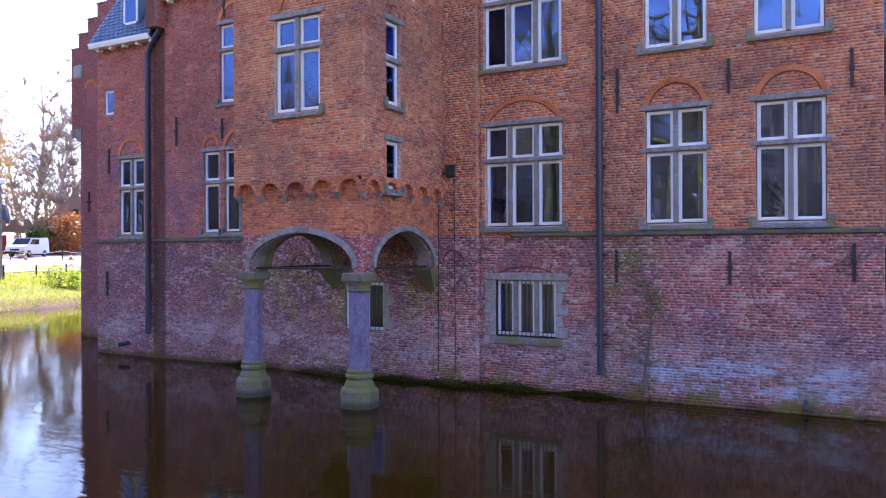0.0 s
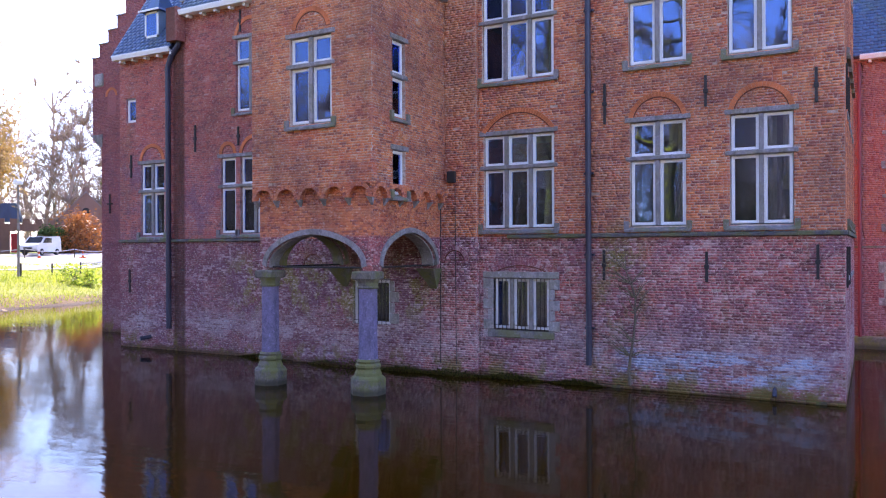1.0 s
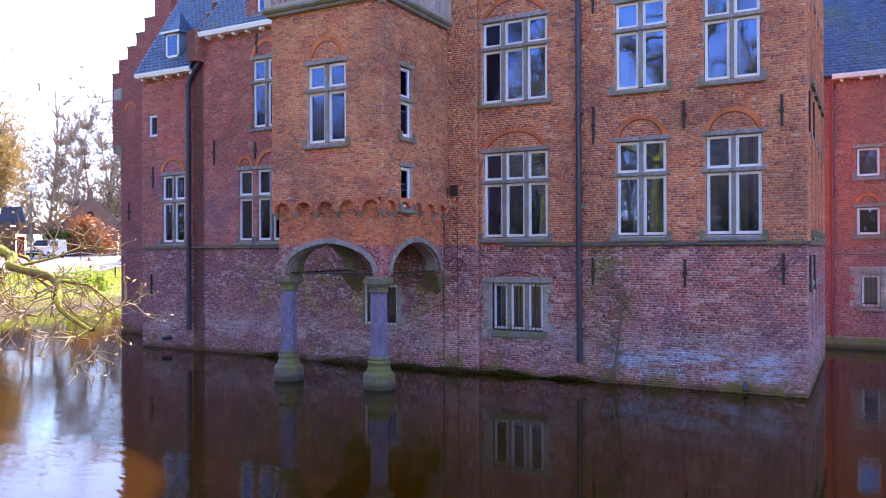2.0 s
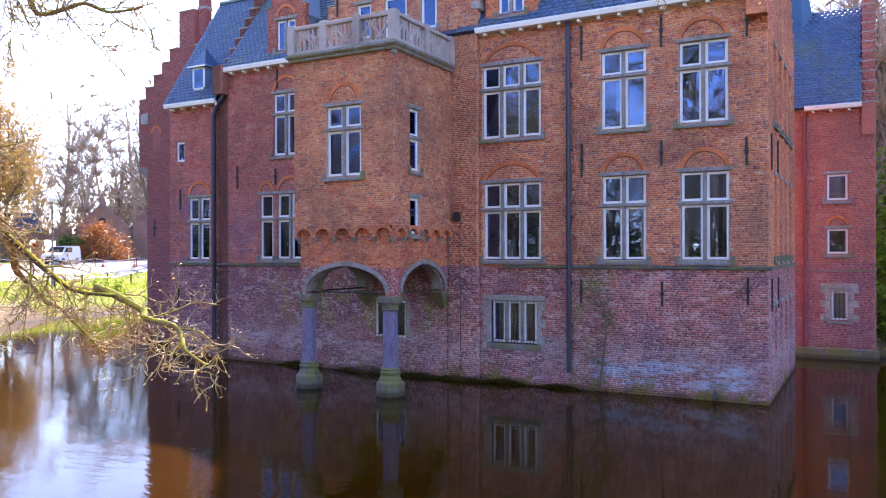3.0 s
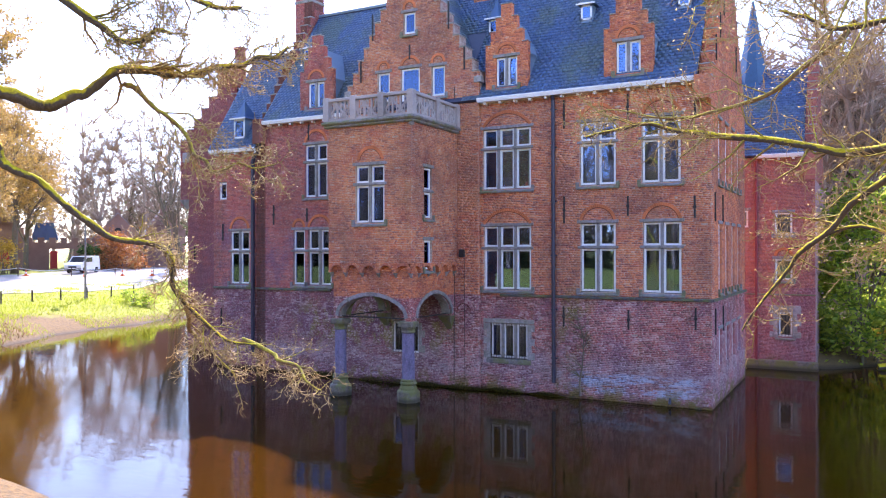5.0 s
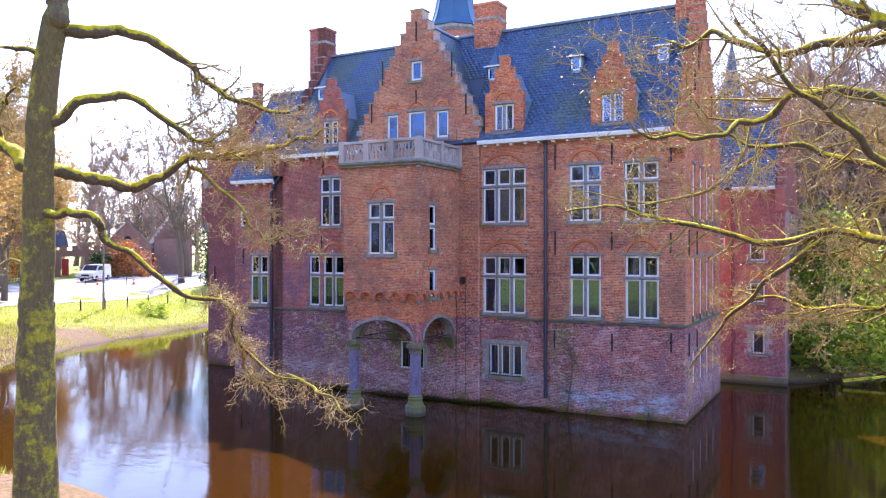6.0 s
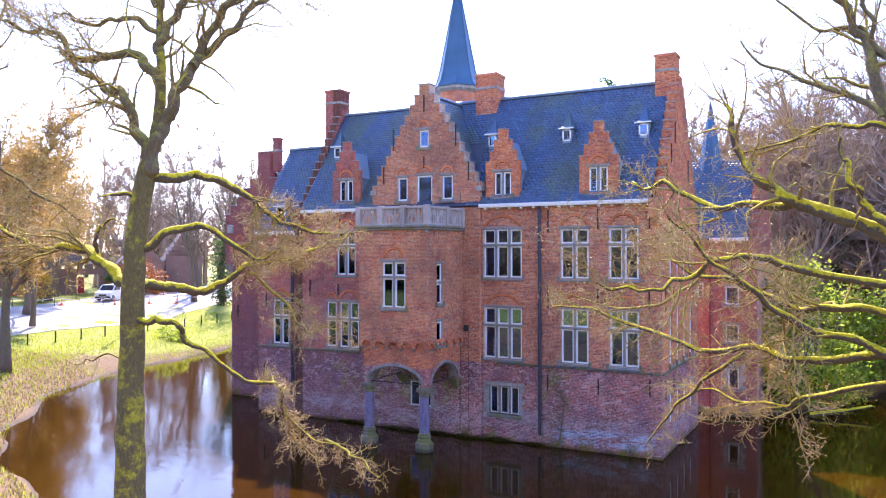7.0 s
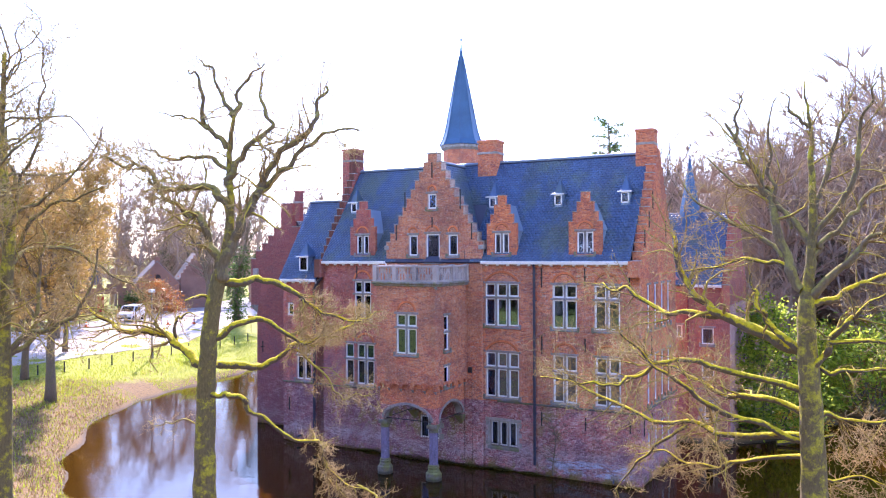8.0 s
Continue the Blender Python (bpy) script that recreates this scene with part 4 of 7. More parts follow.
def lucarne(c, z, y, w=0.22, k=0.0):
    """k: how much taller than the small ones it is."""
    b = Mesh().box(c - w, c + w, y, y + 1.0 + k, z - 0.1, z + 0.62 + k)
    l = part("lucarne", b, M_LEAD, castle, "small roof lucarne with a pointed cap")
    f = Mesh()
    for x0, x1, q0, q1 in ((c - w, c - w + 0.07, z, z + 0.58 + k), (c + w - 0.07, c + w, z, z + 0.58 + k), (c - w, c + w, z, z + 0.07), (c - w, c + w, z + 0.51 + k, z + 0.58 + k)):
        f.box(x0, x1, y - 0.035, y - 0.003, q0, q1)
    part("casement", f, M_WHITE, l)
    p = part("pane", Mesh().box(c - w + 0.07, c + w - 0.07, y - 0.02, y - 0.01, z + 0.07, z + 0.51 + k), M_GLASS, l)
    cap = Mesh().add([(c - w - 0.14, y - 0.16, z + 0.6 + k), (c + w + 0.14, y - 0.16, z + 0.6 + k), (c + w + 0.14, y + 0.9, z + 0.6 + k), (c - w - 0.14, y + 0.9, z + 0.6 + k),
                      (c - w, y, z + 0.72 + k), (c + w, y, z + 0.72 + k), (c + w, y + 0.8, z + 0.72 + k), (c - w, y + 0.8, z + 0.72 + k), (c, y + 0.35, z + 1.5 + k)],
                     [(3, 2, 1, 0), (0, 1, 5, 4), (1, 2, 6, 5), (2, 3, 7, 6), (3, 0, 4, 7), (4, 5, 8), (5, 6, 8), (6, 7, 8), (7, 4, 8)])
    part("cap", cap, M_SLATE, l)
    part("cap_edge", Mesh().box(c - w - 0.16, c + w + 0.16, y - 0.19, y - 0.15, z + 0.57 + k, z + 0.63 + k), M_WHITE, l)


for c in (-8.25, -4.3, -0.6, -17.9):
    lucarne(c, 14.35, 18.85)
lucarne(-20.5, 10.68, 17.05, 0.33, 0.3)

# ---- spire behind the ridge
SX, SY = -13.65, 25.4
part("spire_drum", Mesh().lathe([(1.22, 11.0), (1.22, 18.75)], SX, SY, 8, 0.39), M_MORTAR_BASE, castle)
part("spire_cornice", Mesh().lathe([(1.24, 18.7), (1.42, 18.85), (1.42, 19.02), (1.3, 19.06)], SX, SY, 8, 0.39), M_STONE_PALE, castle)
sp = part("spire", Mesh().lathe([(1.52, 19.03), (1.3, 19.4), (1.1, 20.1), (0.13, 25.1), (0.04, 25.85)], SX, SY, 8, 0.39), M_SPIRE, castle, "blue slate octagonal spire")
for k in range(8):
    w = 0.39 + k * math.pi / 4
    part("hip_roll", Mesh().tube([(SX + r * math.cos(w), SY + r * math.sin(w), z) for r, z in ((1.53, 19.05), (1.31, 19.41), (1.11, 20.1), (0.14, 25.1))], 0.03, 5), M_SPIRE, sp)
part("finial", Mesh().tube([(SX, SY, 25.75), (SX, SY, 27.7)], [0.05, 0.02], 6).lathe([(0.02, 26.15), (0.12, 26.27), (0.02, 26.39)], SX, SY, 8), M_LEAD, sp)

# ---- oriel tower on columns
TX0, TX1, LX0, LX1, LY = -12.6, -8.95, -12.46, -9.08, 13.5
TW = (-11.35, -10.12, 6.45, 8.53)
tower_holes = [(TW[0] - 0.02, TW[1] + 0.02, TW[2] - 0.03, TW[3] + 0.05)]
SIDE_SLITS = [(14.28, 14.82, 6.62, 8.45), (14.28, 14.82, 4.72, 5.78)]
slit_holes = [(a - 0.02, b + 0.02, lo - 0.03, hi + 0.05) for a, b, lo, hi in SIDE_SLITS]
tower = part("oriel_tower", wall_cells(Mesh(), TX0, TX1, 4.95, 10.1, tower_holes, TUR, TUR + 0.35), M_MORTAR, castle, "brick oriel tower standing on two stone columns")
part("tower_wall", wall_cells(Mesh(), TUR + 0.35, BAY, 4.95, 10.1, slit_holes, TX1 - 0.35, TX1, axis="x"), M_MORTAR, tower)
part("tower_wall", Mesh().box(TX0, TX0 + 0.35, TUR + 0.35, BAY, 4.95, 10.1), M_MORTAR, tower)
part("tower_floor", Mesh().box(TX0 + 0.36, TX1 - 0.36, TUR + 0.36, BAY, 4.95, 5.1), M_DARKWOOD, tower)
window(castle, front(TUR), *TW, 2, 7.85, name="oriel_window")
for a, b, lo, hi in SIDE_SLITS:
    window(castle, east(TX1), a, b, lo, hi, 1, 7.6 if hi > 7 else None, name="slit_window")
    m = ring(Mesh(), (a + b) / 2, hi + 0.14, 0.24, 0.1, -0.03, 0.05, 0, math.pi)
    part("slit_arch", placed(m, east(TX1)), M_BRICK, castle)

N_F, N_S = 5, 5
STEP_F, STEP_S = (TX1 - TX0) / N_F, (BAY - TUR) / N_S


def scallop(lo, step, n, z):
    """Stretches closed by the little corbel arches at height z."""
    r = step * 0.38
    hs = []
    for k in range(n):
        c = lo + (k + 0.5) * step
        d = z - 4.6
        if d < r:
            w = math.sqrt(max(0, r * r - d * d))
            hs.append((c - w, c + w))
    return hs


def arch_half(z, spring, top, half):
    """Half width of a flattened pointed arch at height z."""
    s = min(1.0, max(0.0, (z - spring) / (top - spring)))
    return half * (1 - s ** 2.2) ** 0.62


A_F = ((LX0 + LX1) / 2, 1.46, 2.95, 3.76)
A_S = ((LY + BAY) / 2 + 0.1, 1.3, 2.95, 3.80)


def columns_of(mesh, lo, hi, n, bottom, top, d0, d1):
    """A wall whose lower edge follows a curve."""
    us = [lo + (hi - lo) * i / n for i in range(n + 1)]
    o, k = len(mesh.v), n + 1
    for d in (d0, d1):
        mesh.v += [(u, d, bottom(u)) for u in us] + [(u, d, top) for u in us]
    for i in range(n):
        a, b = o + i, o + i + 1
        mesh.f += [(a, b, b + k, a + k), (a + 3 * k, b + 3 * k, b + 2 * k, a + 2 * k), (a, a + 2 * k, b + 2 * k, b), (a + k, b + k, b + 3 * k, a + 3 * k)]
    mesh.f += [(o, o + k, o + 3 * k, o + 2 * k), (o + n, o + n + 2 * k, o + n + 3 * k, o + n + k)]
    return mesh


def under(arch):
    c, half, spring, top = arch

    def f(u):
        if abs(u - c) >= half:
            return 2.86
        lo, hi = spring, top
        for _ in range(24):
            mid = (lo + hi) / 2
            if arch_half(mid, spring, top, half) > abs(u - c):
                lo = mid
            else:
                hi = mid
        return lo
    return f


def scallop_line(lo, step, n):
    r = step * 0.38

    def f(u):
        k = min(n - 1, max(0, int((u - lo) / step)))
        d = abs(u - (lo + (k + 0.5) * step))
        return 4.6 + (math.sqrt(r * r - d * d) if d < r else 0.0)
    return f


low = Mesh()
columns_of(low, LX0, LX1, 48, under(A_F), 4.96, LY, LY + 0.42)
part("lower_arcade", low, M_MORTAR_BASE, castle)
for x1 in (LX1, LX0 + 0.42):
    m = columns_of(Mesh(), LY + 0.42, BAY, 40, under(A_S), 4.96, 0.0, 0.42)
    part("side_arcade", placed(m, east(x1)), M_MORTAR_BASE, castle)
part("corbel_table", columns_of(Mesh(), TX0, TX1, 100, scallop_line(TX0, STEP_F, N_F), 4.96, TUR, LY + 0.02), M_MORTAR_BASE, castle)
part("corbel_table", placed(columns_of(Mesh(), TUR, BAY, 90, scallop_line(TUR, STEP_S, N_S), 4.96, 0.0, 0.15), east(TX1)), M_MORTAR_BASE, castle)
SKINS.append(skin((0, TUR, 0), (1, 0, 0), (0, -1, 0), lambda z: cut(TX0, TX1, [(a, b) for a, b, p, q in tower_holes if p < z < q] + scallop(TX0, STEP_F, N_F, z)), 4.6, 10.1, rng))
SKINS.append(skin((TX1, 0, 0), (0, 1, 0), (1, 0, 0), lambda z: cut(TUR, BAY, [(a, b) for a, b, p, q in slit_holes if p < z < q] + scallop(TUR, STEP_S, N_S, z)), 4.6, 10.1, rng))


def arcade_spans(lo, hi, arch):
    c, half, spring, top = arch

    def spans(z):
        if z < spring:
            return cut(lo, hi, [(c - half - 0.13, c + half + 0.13)])
        if z < top + 0.13:
            h = arch_half(z - 0.10, spring, top, half) + 0.1
            return cut(lo, hi, [(c - h, c + h)])
        return [(lo, hi)]
    return spans


SKINS.append(skin((0, LY, 0), (1, 0, 0), (0, -1, 0), arcade_spans(LX0, LX1, A_F), 2.9, 4.9, rng))
SKINS.append(skin((LX1, 0, 0), (0, 1, 0), (1, 0, 0), arcade_spans(LY, BAY, A_S), 2.9, 4.9, rng))


def moulding(arch, where, lo, hi):
    c, half, spring, top = arch
    m, inner, outer = Mesh(), [], []
    n = 28
    for i in range(n + 1):
        s = (i / n) ** 0.6 if i < n else 1.0
        z = spring + (top - spring) * s
        inner.append((arch_half(z, spring, top, half), z))
    pts = [(c - w, z) for w, z in inner] + [(c + w, z) for w, z in reversed(inner[:-1])]
    for i in range(len(pts) - 1):
        (a, za), (b, zb) = pts[i], pts[i + 1]
        def out(u, z):
            dx, dz = u - c, (z - spring) * 1.5 + 0.55
            l = math.hypot(dx, dz)
            return (u + dx / l * 0.13, z + dz / l * 0.13)
        m.prism([(a, za), out(a, za), out(b, zb), (b, zb)], "y", lo, hi)
        m.prism([(a, za), (a + (c - a) * 0.04, za - 0.02), (b + (c - b) * 0.04, zb - 0.02), (b, zb)], "y", lo + 0.1, hi + 0.3)
    return placed(m, where)


part("arch_moulding", moulding(A_F, front(LY), -0.045, 0.1), M_STONE, castle, "grey stone arch moulding")
part("arch_moulding", moulding(A_S, east(LX1), -0.045, 0.1), M_STONE, castle)
part("arch_moulding", moulding(A_S, east(LX0 + 0.42), -0.045, 0.1), M_MOSSY, castle)
part("vault", Mesh().box(LX0 + 0.4, LX1 - 0.4, LY + 0.4, BAY, 4.0, 4.12), M_MORTAR_BASE, castle)
for k in range(N_F + 1):
    c = min(TX1 - 0.09, max(TX0 + 0.09, TX0 + k * STEP_F))
    part("corbel", Mesh().add([(c - 0.075, TUR - 0.01, 4.61), (c + 0.075, TUR - 0.01, 4.61), (c + 0.075, LY, 4.61), (c - 0.075, LY, 4.61), (c - 0.035, LY - 0.02, 4.45), (c + 0.035, LY - 0.02, 4.45), (c + 0.035, LY, 4.42), (c - 0.035, LY, 4.42)],
                              [(3, 2, 1, 0)[::-1], (7, 6, 5, 4), (0, 4, 5, 1), (1, 5, 6, 2), (2, 6, 7, 3), (3, 7, 4, 0)]), M_STONE, castle)
for k in range(1, N_S + 1):
    c = min(BAY - 0.09, TUR + k * STEP_S)
    part("corbel", Mesh().add([(TX1 + 0.01, c - 0.075, 4.61), (TX1 + 0.01, c + 0.075, 4.61), (LX1, c + 0.075, 4.61), (LX1, c - 0.075, 4.61), (LX1 + 0.02, c - 0.035, 4.45), (LX1 + 0.02, c + 0.035, 4.45), (LX1, c + 0.035, 4.42), (LX1, c - 0.035, 4.42)],
                              [(0, 1, 2, 3), (7, 6, 5, 4), (0, 4, 5, 1), (1, 5, 6, 2), (2, 6, 7, 3), (3, 7, 4, 0)]), M_STONE, castle)
rings = Mesh()
for k in range(N_F):
    m = ring(Mesh(), TX0 + (k + 0.5) * STEP_F, 4.6, STEP_F * 0.38, 0.085, -0.025, 0.05, 0, math.pi, 0.06)
    placed(m, front(TUR))
    rings.add(m.v, m.f)
for k in range(N_S):
    m = ring(Mesh(), TUR + (k + 0.5) * STEP_S, 4.6, STEP_S * 0.38, 0.085, -0.025, 0.05, 0, math.pi, 0.06)
    placed(m, east(TX1))
    rings.add(m.v, m.f)
part("corbel_arcade", rings, M_BRICK, castle, "row of small red brick arches", kind="stuff")


def column(cx, cy):
    c = part("column", Mesh().lathe([(0.235, 0.8), (0.225, 1.2), (0.22, 2.5)], cx, cy, 8, 0.39), M_SHAFT, castle, "octagonal grey stone column standing in the moat")
    part("column_base", Mesh().lathe([(0.42, -0.7), (0.42, 0.36), (0.395, 0.4), (0.33, 0.44), (0.32, 0.5), (0.29, 0.56), (0.275, 0.6), (0.31, 0.64), (0.31, 0.69), (0.27, 0.73), (0.29, 0.77), (0.25, 0.82)], cx, cy, 8, 0.39), M_MOSSY, c)
    part("capital", Mesh().lathe([(0.24, 2.46), (0.265, 2.49), (0.24, 2.53), (0.25, 2.6), (0.3, 2.68)], cx, cy, 8, 0.39).chamfered(cx - 0.27, cx + 0.27, cy - 0.27, cy + 0.27, 2.67, 2.87, 0.03), M_MOSSY, c)


column(-9.22, 13.58)
column(-12.2, 13.58)
for cx in (-9.3, -12.25):
    part("wall_corbel", Mesh().add([(cx - 0.27, BAY - 0.5, 2.86), (cx + 0.27, BAY - 0.5, 2.86), (cx + 0.27, BAY, 2.86), (cx - 0.27, BAY, 2.86), (cx - 0.1, BAY - 0.05, 2.35), (cx + 0.1, BAY - 0.05, 2.35), (cx + 0.1, BAY, 2.3), (cx - 0.1, BAY, 2.3)],
                                   [(0, 1, 2, 3), (7, 6, 5, 4), (0, 4, 5, 1), (1, 5, 6, 2), (2, 6, 7, 3), (3, 7, 4, 0)]), M_MOSSY, castle, "moss-covered stone corbel")
part("tie_rod", Mesh().tube([(-12.2, 13.66, 2.95), (-9.24, 13.66, 2.95)], 0.025, 6), M_IRON, castle)
part("tie_rod", Mesh().tube([(-9.24, 13.66, 2.95), (-9.24, BAY, 2.95)], 0.025, 6), M_IRON, castle)
part("tie_rod", Mesh().tube([(-12.22, 13.66, 2.95), (-12.22, BAY, 2.95)], 0.025, 6), M_IRON, castle)

# balcony on the tower
part("balcony_slab", Mesh().chamfered(TX0 - 0.2, TX1 + 0.2, TUR - 0.2, BAY, 10.1, 10.24, 0.05).chamfered(TX0 - 0.13, TX1 + 0.13, TUR - 0.13, BAY, 10.0, 10.11, 0.04), M_SILL, castle)
bal = part("balustrade", Mesh().chamfered(TX0 - 0.13, TX1 + 0.13, TUR - 0.13, TUR + 0.07, 10.98, 11.1, 0.02).chamfered(TX1 - 0.07, TX1 + 0.13, TUR + 0.07, BAY, 10.98, 11.1, 0.02)
           .chamfered(TX0 - 0.13, TX0 + 0.07, TUR + 0.07, BAY, 10.98, 11.1, 0.02).box(TX0 - 0.1, TX1 + 0.1, TUR - 0.1, TUR + 0.04, 10.24, 10.34).box(TX1 - 0.04, TX1 + 0.1, TUR + 0.04, BAY, 10.24, 10.34), M_BALUSTER, castle, "weathered grey stone balustrade pierced with curved tracery")
for x in (TX0 - 0.02, -11.4, -10.17, TX1 + 0.02):
    part("baluster_post", Mesh().chamfered(x - 0.12, x + 0.12, TUR - 0.16, TUR + 0.1, 10.24, 11.14, 0.02), M_BALUSTER, bal)
for y in (15.1, BAY - 0.14):
    part("baluster_post", Mesh().chamfered(TX1 - 0.1, TX1 + 0.16, y - 0.12, y + 0.12, 10.24, 11.14, 0.02), M_BALUSTER, bal)


def tracery(where, lo, hi, n):
    step = (hi - lo) / n
    for k in range(n):
        c = lo + (k + 0.5) * step
        s = 1 if k % 2 else -1
        m = Mesh()
        pts = [(c + s * step * 0.34 * math.sin(2 * math.pi * i / 10), -0.03, 10.33 + 0.66 * i / 10) for i in range(11)]
        m.tube(pts, 0.045, 6)
        m.tube([(2 * c - p[0], -0.03, p[2]) for p in pts[::5]], 0.03, 6)
        m.box(c + step * 0.5 - 0.035, c + step * 0.5 + 0.035, -0.06, 0.01, 10.33, 10.99)
        part("tracery", placed(m, where), M_BALUSTER, bal)


tracery(front(TUR), TX0 + 0.1, -11.5, 3)
tracery(front(TUR), -11.28, -10.29, 3)
tracery(front(TUR), -10.05, TX1 - 0.1, 3)
tracery(east(TX1), TUR + 0.1, 14.98, 4)
tracery(east(TX1), 15.22, BAY - 0.26, 4)
part("water_spout", Mesh().tube([(TX1 - 0.05, TUR + 0.05, 9.95), (TX1 + 0.15, TUR - 0.15, 9.9)], [0.1, 0.06], 6), M_STONE, castle)

# ---- pipes, irons and small fixings
pipe = part("drainpipe", Mesh().tube([(-4.95, FACE - 0.12, 0.52), (-4.95, FACE - 0.12, 10.95), (-4.95, FACE - 0.2, 11.12)], 0.075, 10), M_PIPE, castle, "dark painted drainpipe")
for z in (1.4, 3.2, 5.2, 7.2, 9.2, 10.6):
    part("pipe_clip", Mesh().lathe([(0.085, z), (0.085, z + 0.07)], -4.95, FACE - 0.12, 10).box(-5.07, -4.83, FACE - 0.08, FACE, z, z + 0.05), M_PIPE, pipe)
part("drainpipe", Mesh().tube([(-19.55, FACE - 0.13, 0.75), (-19.55, FACE - 0.13, 9.5), (-19.4, FACE - 0.13, 9.85), (-19.05, FACE - 0.13, 10.2), (-18.98, FACE - 0.13, 10.5), (-18.98, FACE - 0.2, 11.2)], 0.09, 10), M_PIPE, castle, "dark painted drainpipe")
part("cable", Mesh().tube([(-9.08, FACE - 0.17, 0.3), (-9.06, BAY - 0.025, 5.0), (-9.04, BAY - 0.025, 11.9)], 0.014, 5).tube([(-8.62, BAY - 0.025, 5.1), (-8.6, BAY - 0.025, 0.3)], 0.01, 5), M_IRON, castle)
part("wall_vent", Mesh().chamfered(-8.82, -8.6, BAY - 0.12, BAY, 5.15, 5.46, 0.02), M_IRON, castle)
part("overflow_pipe", Mesh().tube([(-20.55, FACE + 0.1, 0.42), (-20.75, FACE - 0.3, 0.36)], 0.07, 8), M_PIPE, castle)
part("overflow_pipe", Mesh().tube([(-0.75, FACE + 0.05, 0.32), (-0.75, FACE - 0.05, 0.1)], 0.05, 8), M_PIPE, castle)
for x, z0, z1 in ((-4.56, 6.4, 7.4), (-2.19, 6.62, 7.34), (0.1, 6.5, 7.26), (-4.59, 2.6, 3.35), (-2.18, 2.6, 3.3), (0.12, 2.7, 3.45), (-4.56, 9.9, 10.95), (-2.19, 10.0, 10.95), (0.12, 10.0, 10.9),
                  (-18.4, 6.6, 7.5), (-21.5, 5.9, 6.7), (-21.6, 1.9, 2.7), (-16.4, 10.3, 11.0), (-16.5, 6.7, 7.3)):
    part("wall_anchor", Mesh().chamfered(x - 0.03, x + 0.03, FACE - 0.05, FACE, z0, z1, 0.01).chamfered(x - 0.05, x + 0.05, FACE - 0.06, FACE, (z0 + z1) / 2 - 0.05, (z0 + z1) / 2 + 0.05, 0.01), M_IRON, castle)
for x, z0, z1 in ((-9.25, 6.3, 7.3), (-9.2, 10.0, 10.9), (-12.9, 14.2, 15.3), (-9.3, 14.2, 15.3), (-11.1, 13.2, 13.8), (-11.1, 16.0, 16.9), (-13.5, 12.5, 13.4), (-8.6, 12.5, 13.4)):
    part("wall_anchor", Mesh().chamfered(x - 0.03, x + 0.03, BAY - 0.05, BAY, z0, z1, 0.01), M_IRON, castle)
for k, (y, z0, z1) in enumerate(((17.6, 2.5, 3.4), (19.2, 2.5, 3.4), (17.6, 6.4, 7.4), (19.2, 6.4, 7.4), (17.9, 12.0, 12.9), (18.8, 13.0, 13.9), (19.6, 14.0, 15.0), (22.5, 12.5, 13.5))):
    part("wall_anchor", Mesh().chamfered(FACE_X1, FACE_X1 + 0.05, y - 0.03, y + 0.03, z0, z1, 0.01), M_IRON, castle)
# moss and weeds along the foot of the wall
for cx, cy, r in ((-12.2, 16.8, 0.75), (-7.1, 16.95, 0.5), (-8.7, 16.82, 0.6), (-5.3, 16.97, 0.4), (-10.2, 16.8, 0.5), (-15.5, 16.97, 0.5)):
    m = Mesh()
    for i in range(420):
        a, d = rng.uniform(0, 6.28), r * math.sqrt(rng.uniform())
        px, py, pz = cx + d * math.cos(a) * 1.9, cy - abs(d * math.sin(a)) * 0.28, 0.0 + (r - d) * 0.42 * rng.uniform(0.4, 1.0)
        s = rng.uniform(0.012, 0.03)
        m.add([(px - s, py, pz), (px + s, py - s * 0.5, pz), (px, py - s, pz + s * 1.6), (px, py + s, pz - s)], [(0, 1, 2), (1, 3, 2), (3, 0, 2), (0, 3, 1)])
    whole("moss_cushion", m, M_MOSS, "dark green moss clump at the foot of the wall", "moss", kind="stuff")

# ---- right wing, set back
RW = 28.0
RW_WINDOWS = [(1.55, 2.25, 4.05, 5.0), (1.55, 2.25, 6.12, 7.1), (1.68, 2.24, 1.5, 2.6), (0.05, 0.38, 6.47, 7.24)]
m = Mesh()
rh = [(a - 0.02, b + 0.02, lo - 0.03, hi + 0.05) for a, b, lo, hi in RW_WINDOWS]
wall_cells(m, -2.0, 3.2, -0.6, 9.7, rh, RW, RW + 0.45)
m.box(2.75, 3.2, RW + 0.45, 35.0, -0.6, 9.7)
m.prism([(-2.0, 9.7), (0.6, 9.7), (-0.4, 10.7), (-2.0, 11.2)], "y", RW, RW + 0.45)
part("right_wing", m, M_MORTAR, castle, "recessed red brick wing beside the moat")
SKINS.append(skin((0, RW, 0), (1, 0, 0), (0, -1, 0), face_spans(-2.0, 3.2, rh), -0.25, 9.68, rng))
part("wing_inner_wall", Mesh().box(-2.0, 2.75, RW + 2.2, RW + 2.3, -0.5, 9.7), M_PLASTER, castle)
part("wing_floor", Mesh().box(-2.0, 2.75, RW + 0.45, RW + 2.2, 3.3, 3.4), M_DARKWOOD, castle)
part("wing_base", Mesh().chamfered(-2.0, 3.3, RW - 0.14, RW + 0.1, -0.6, 0.42, 0.05), M_MOSSY, castle)
for a, b, lo, hi in RW_WINDOWS:
    window(castle, front(RW), a, b, lo, hi, 1, None, sill=a > 1, lintel=True, bars=lo < 3, name="wing_window")
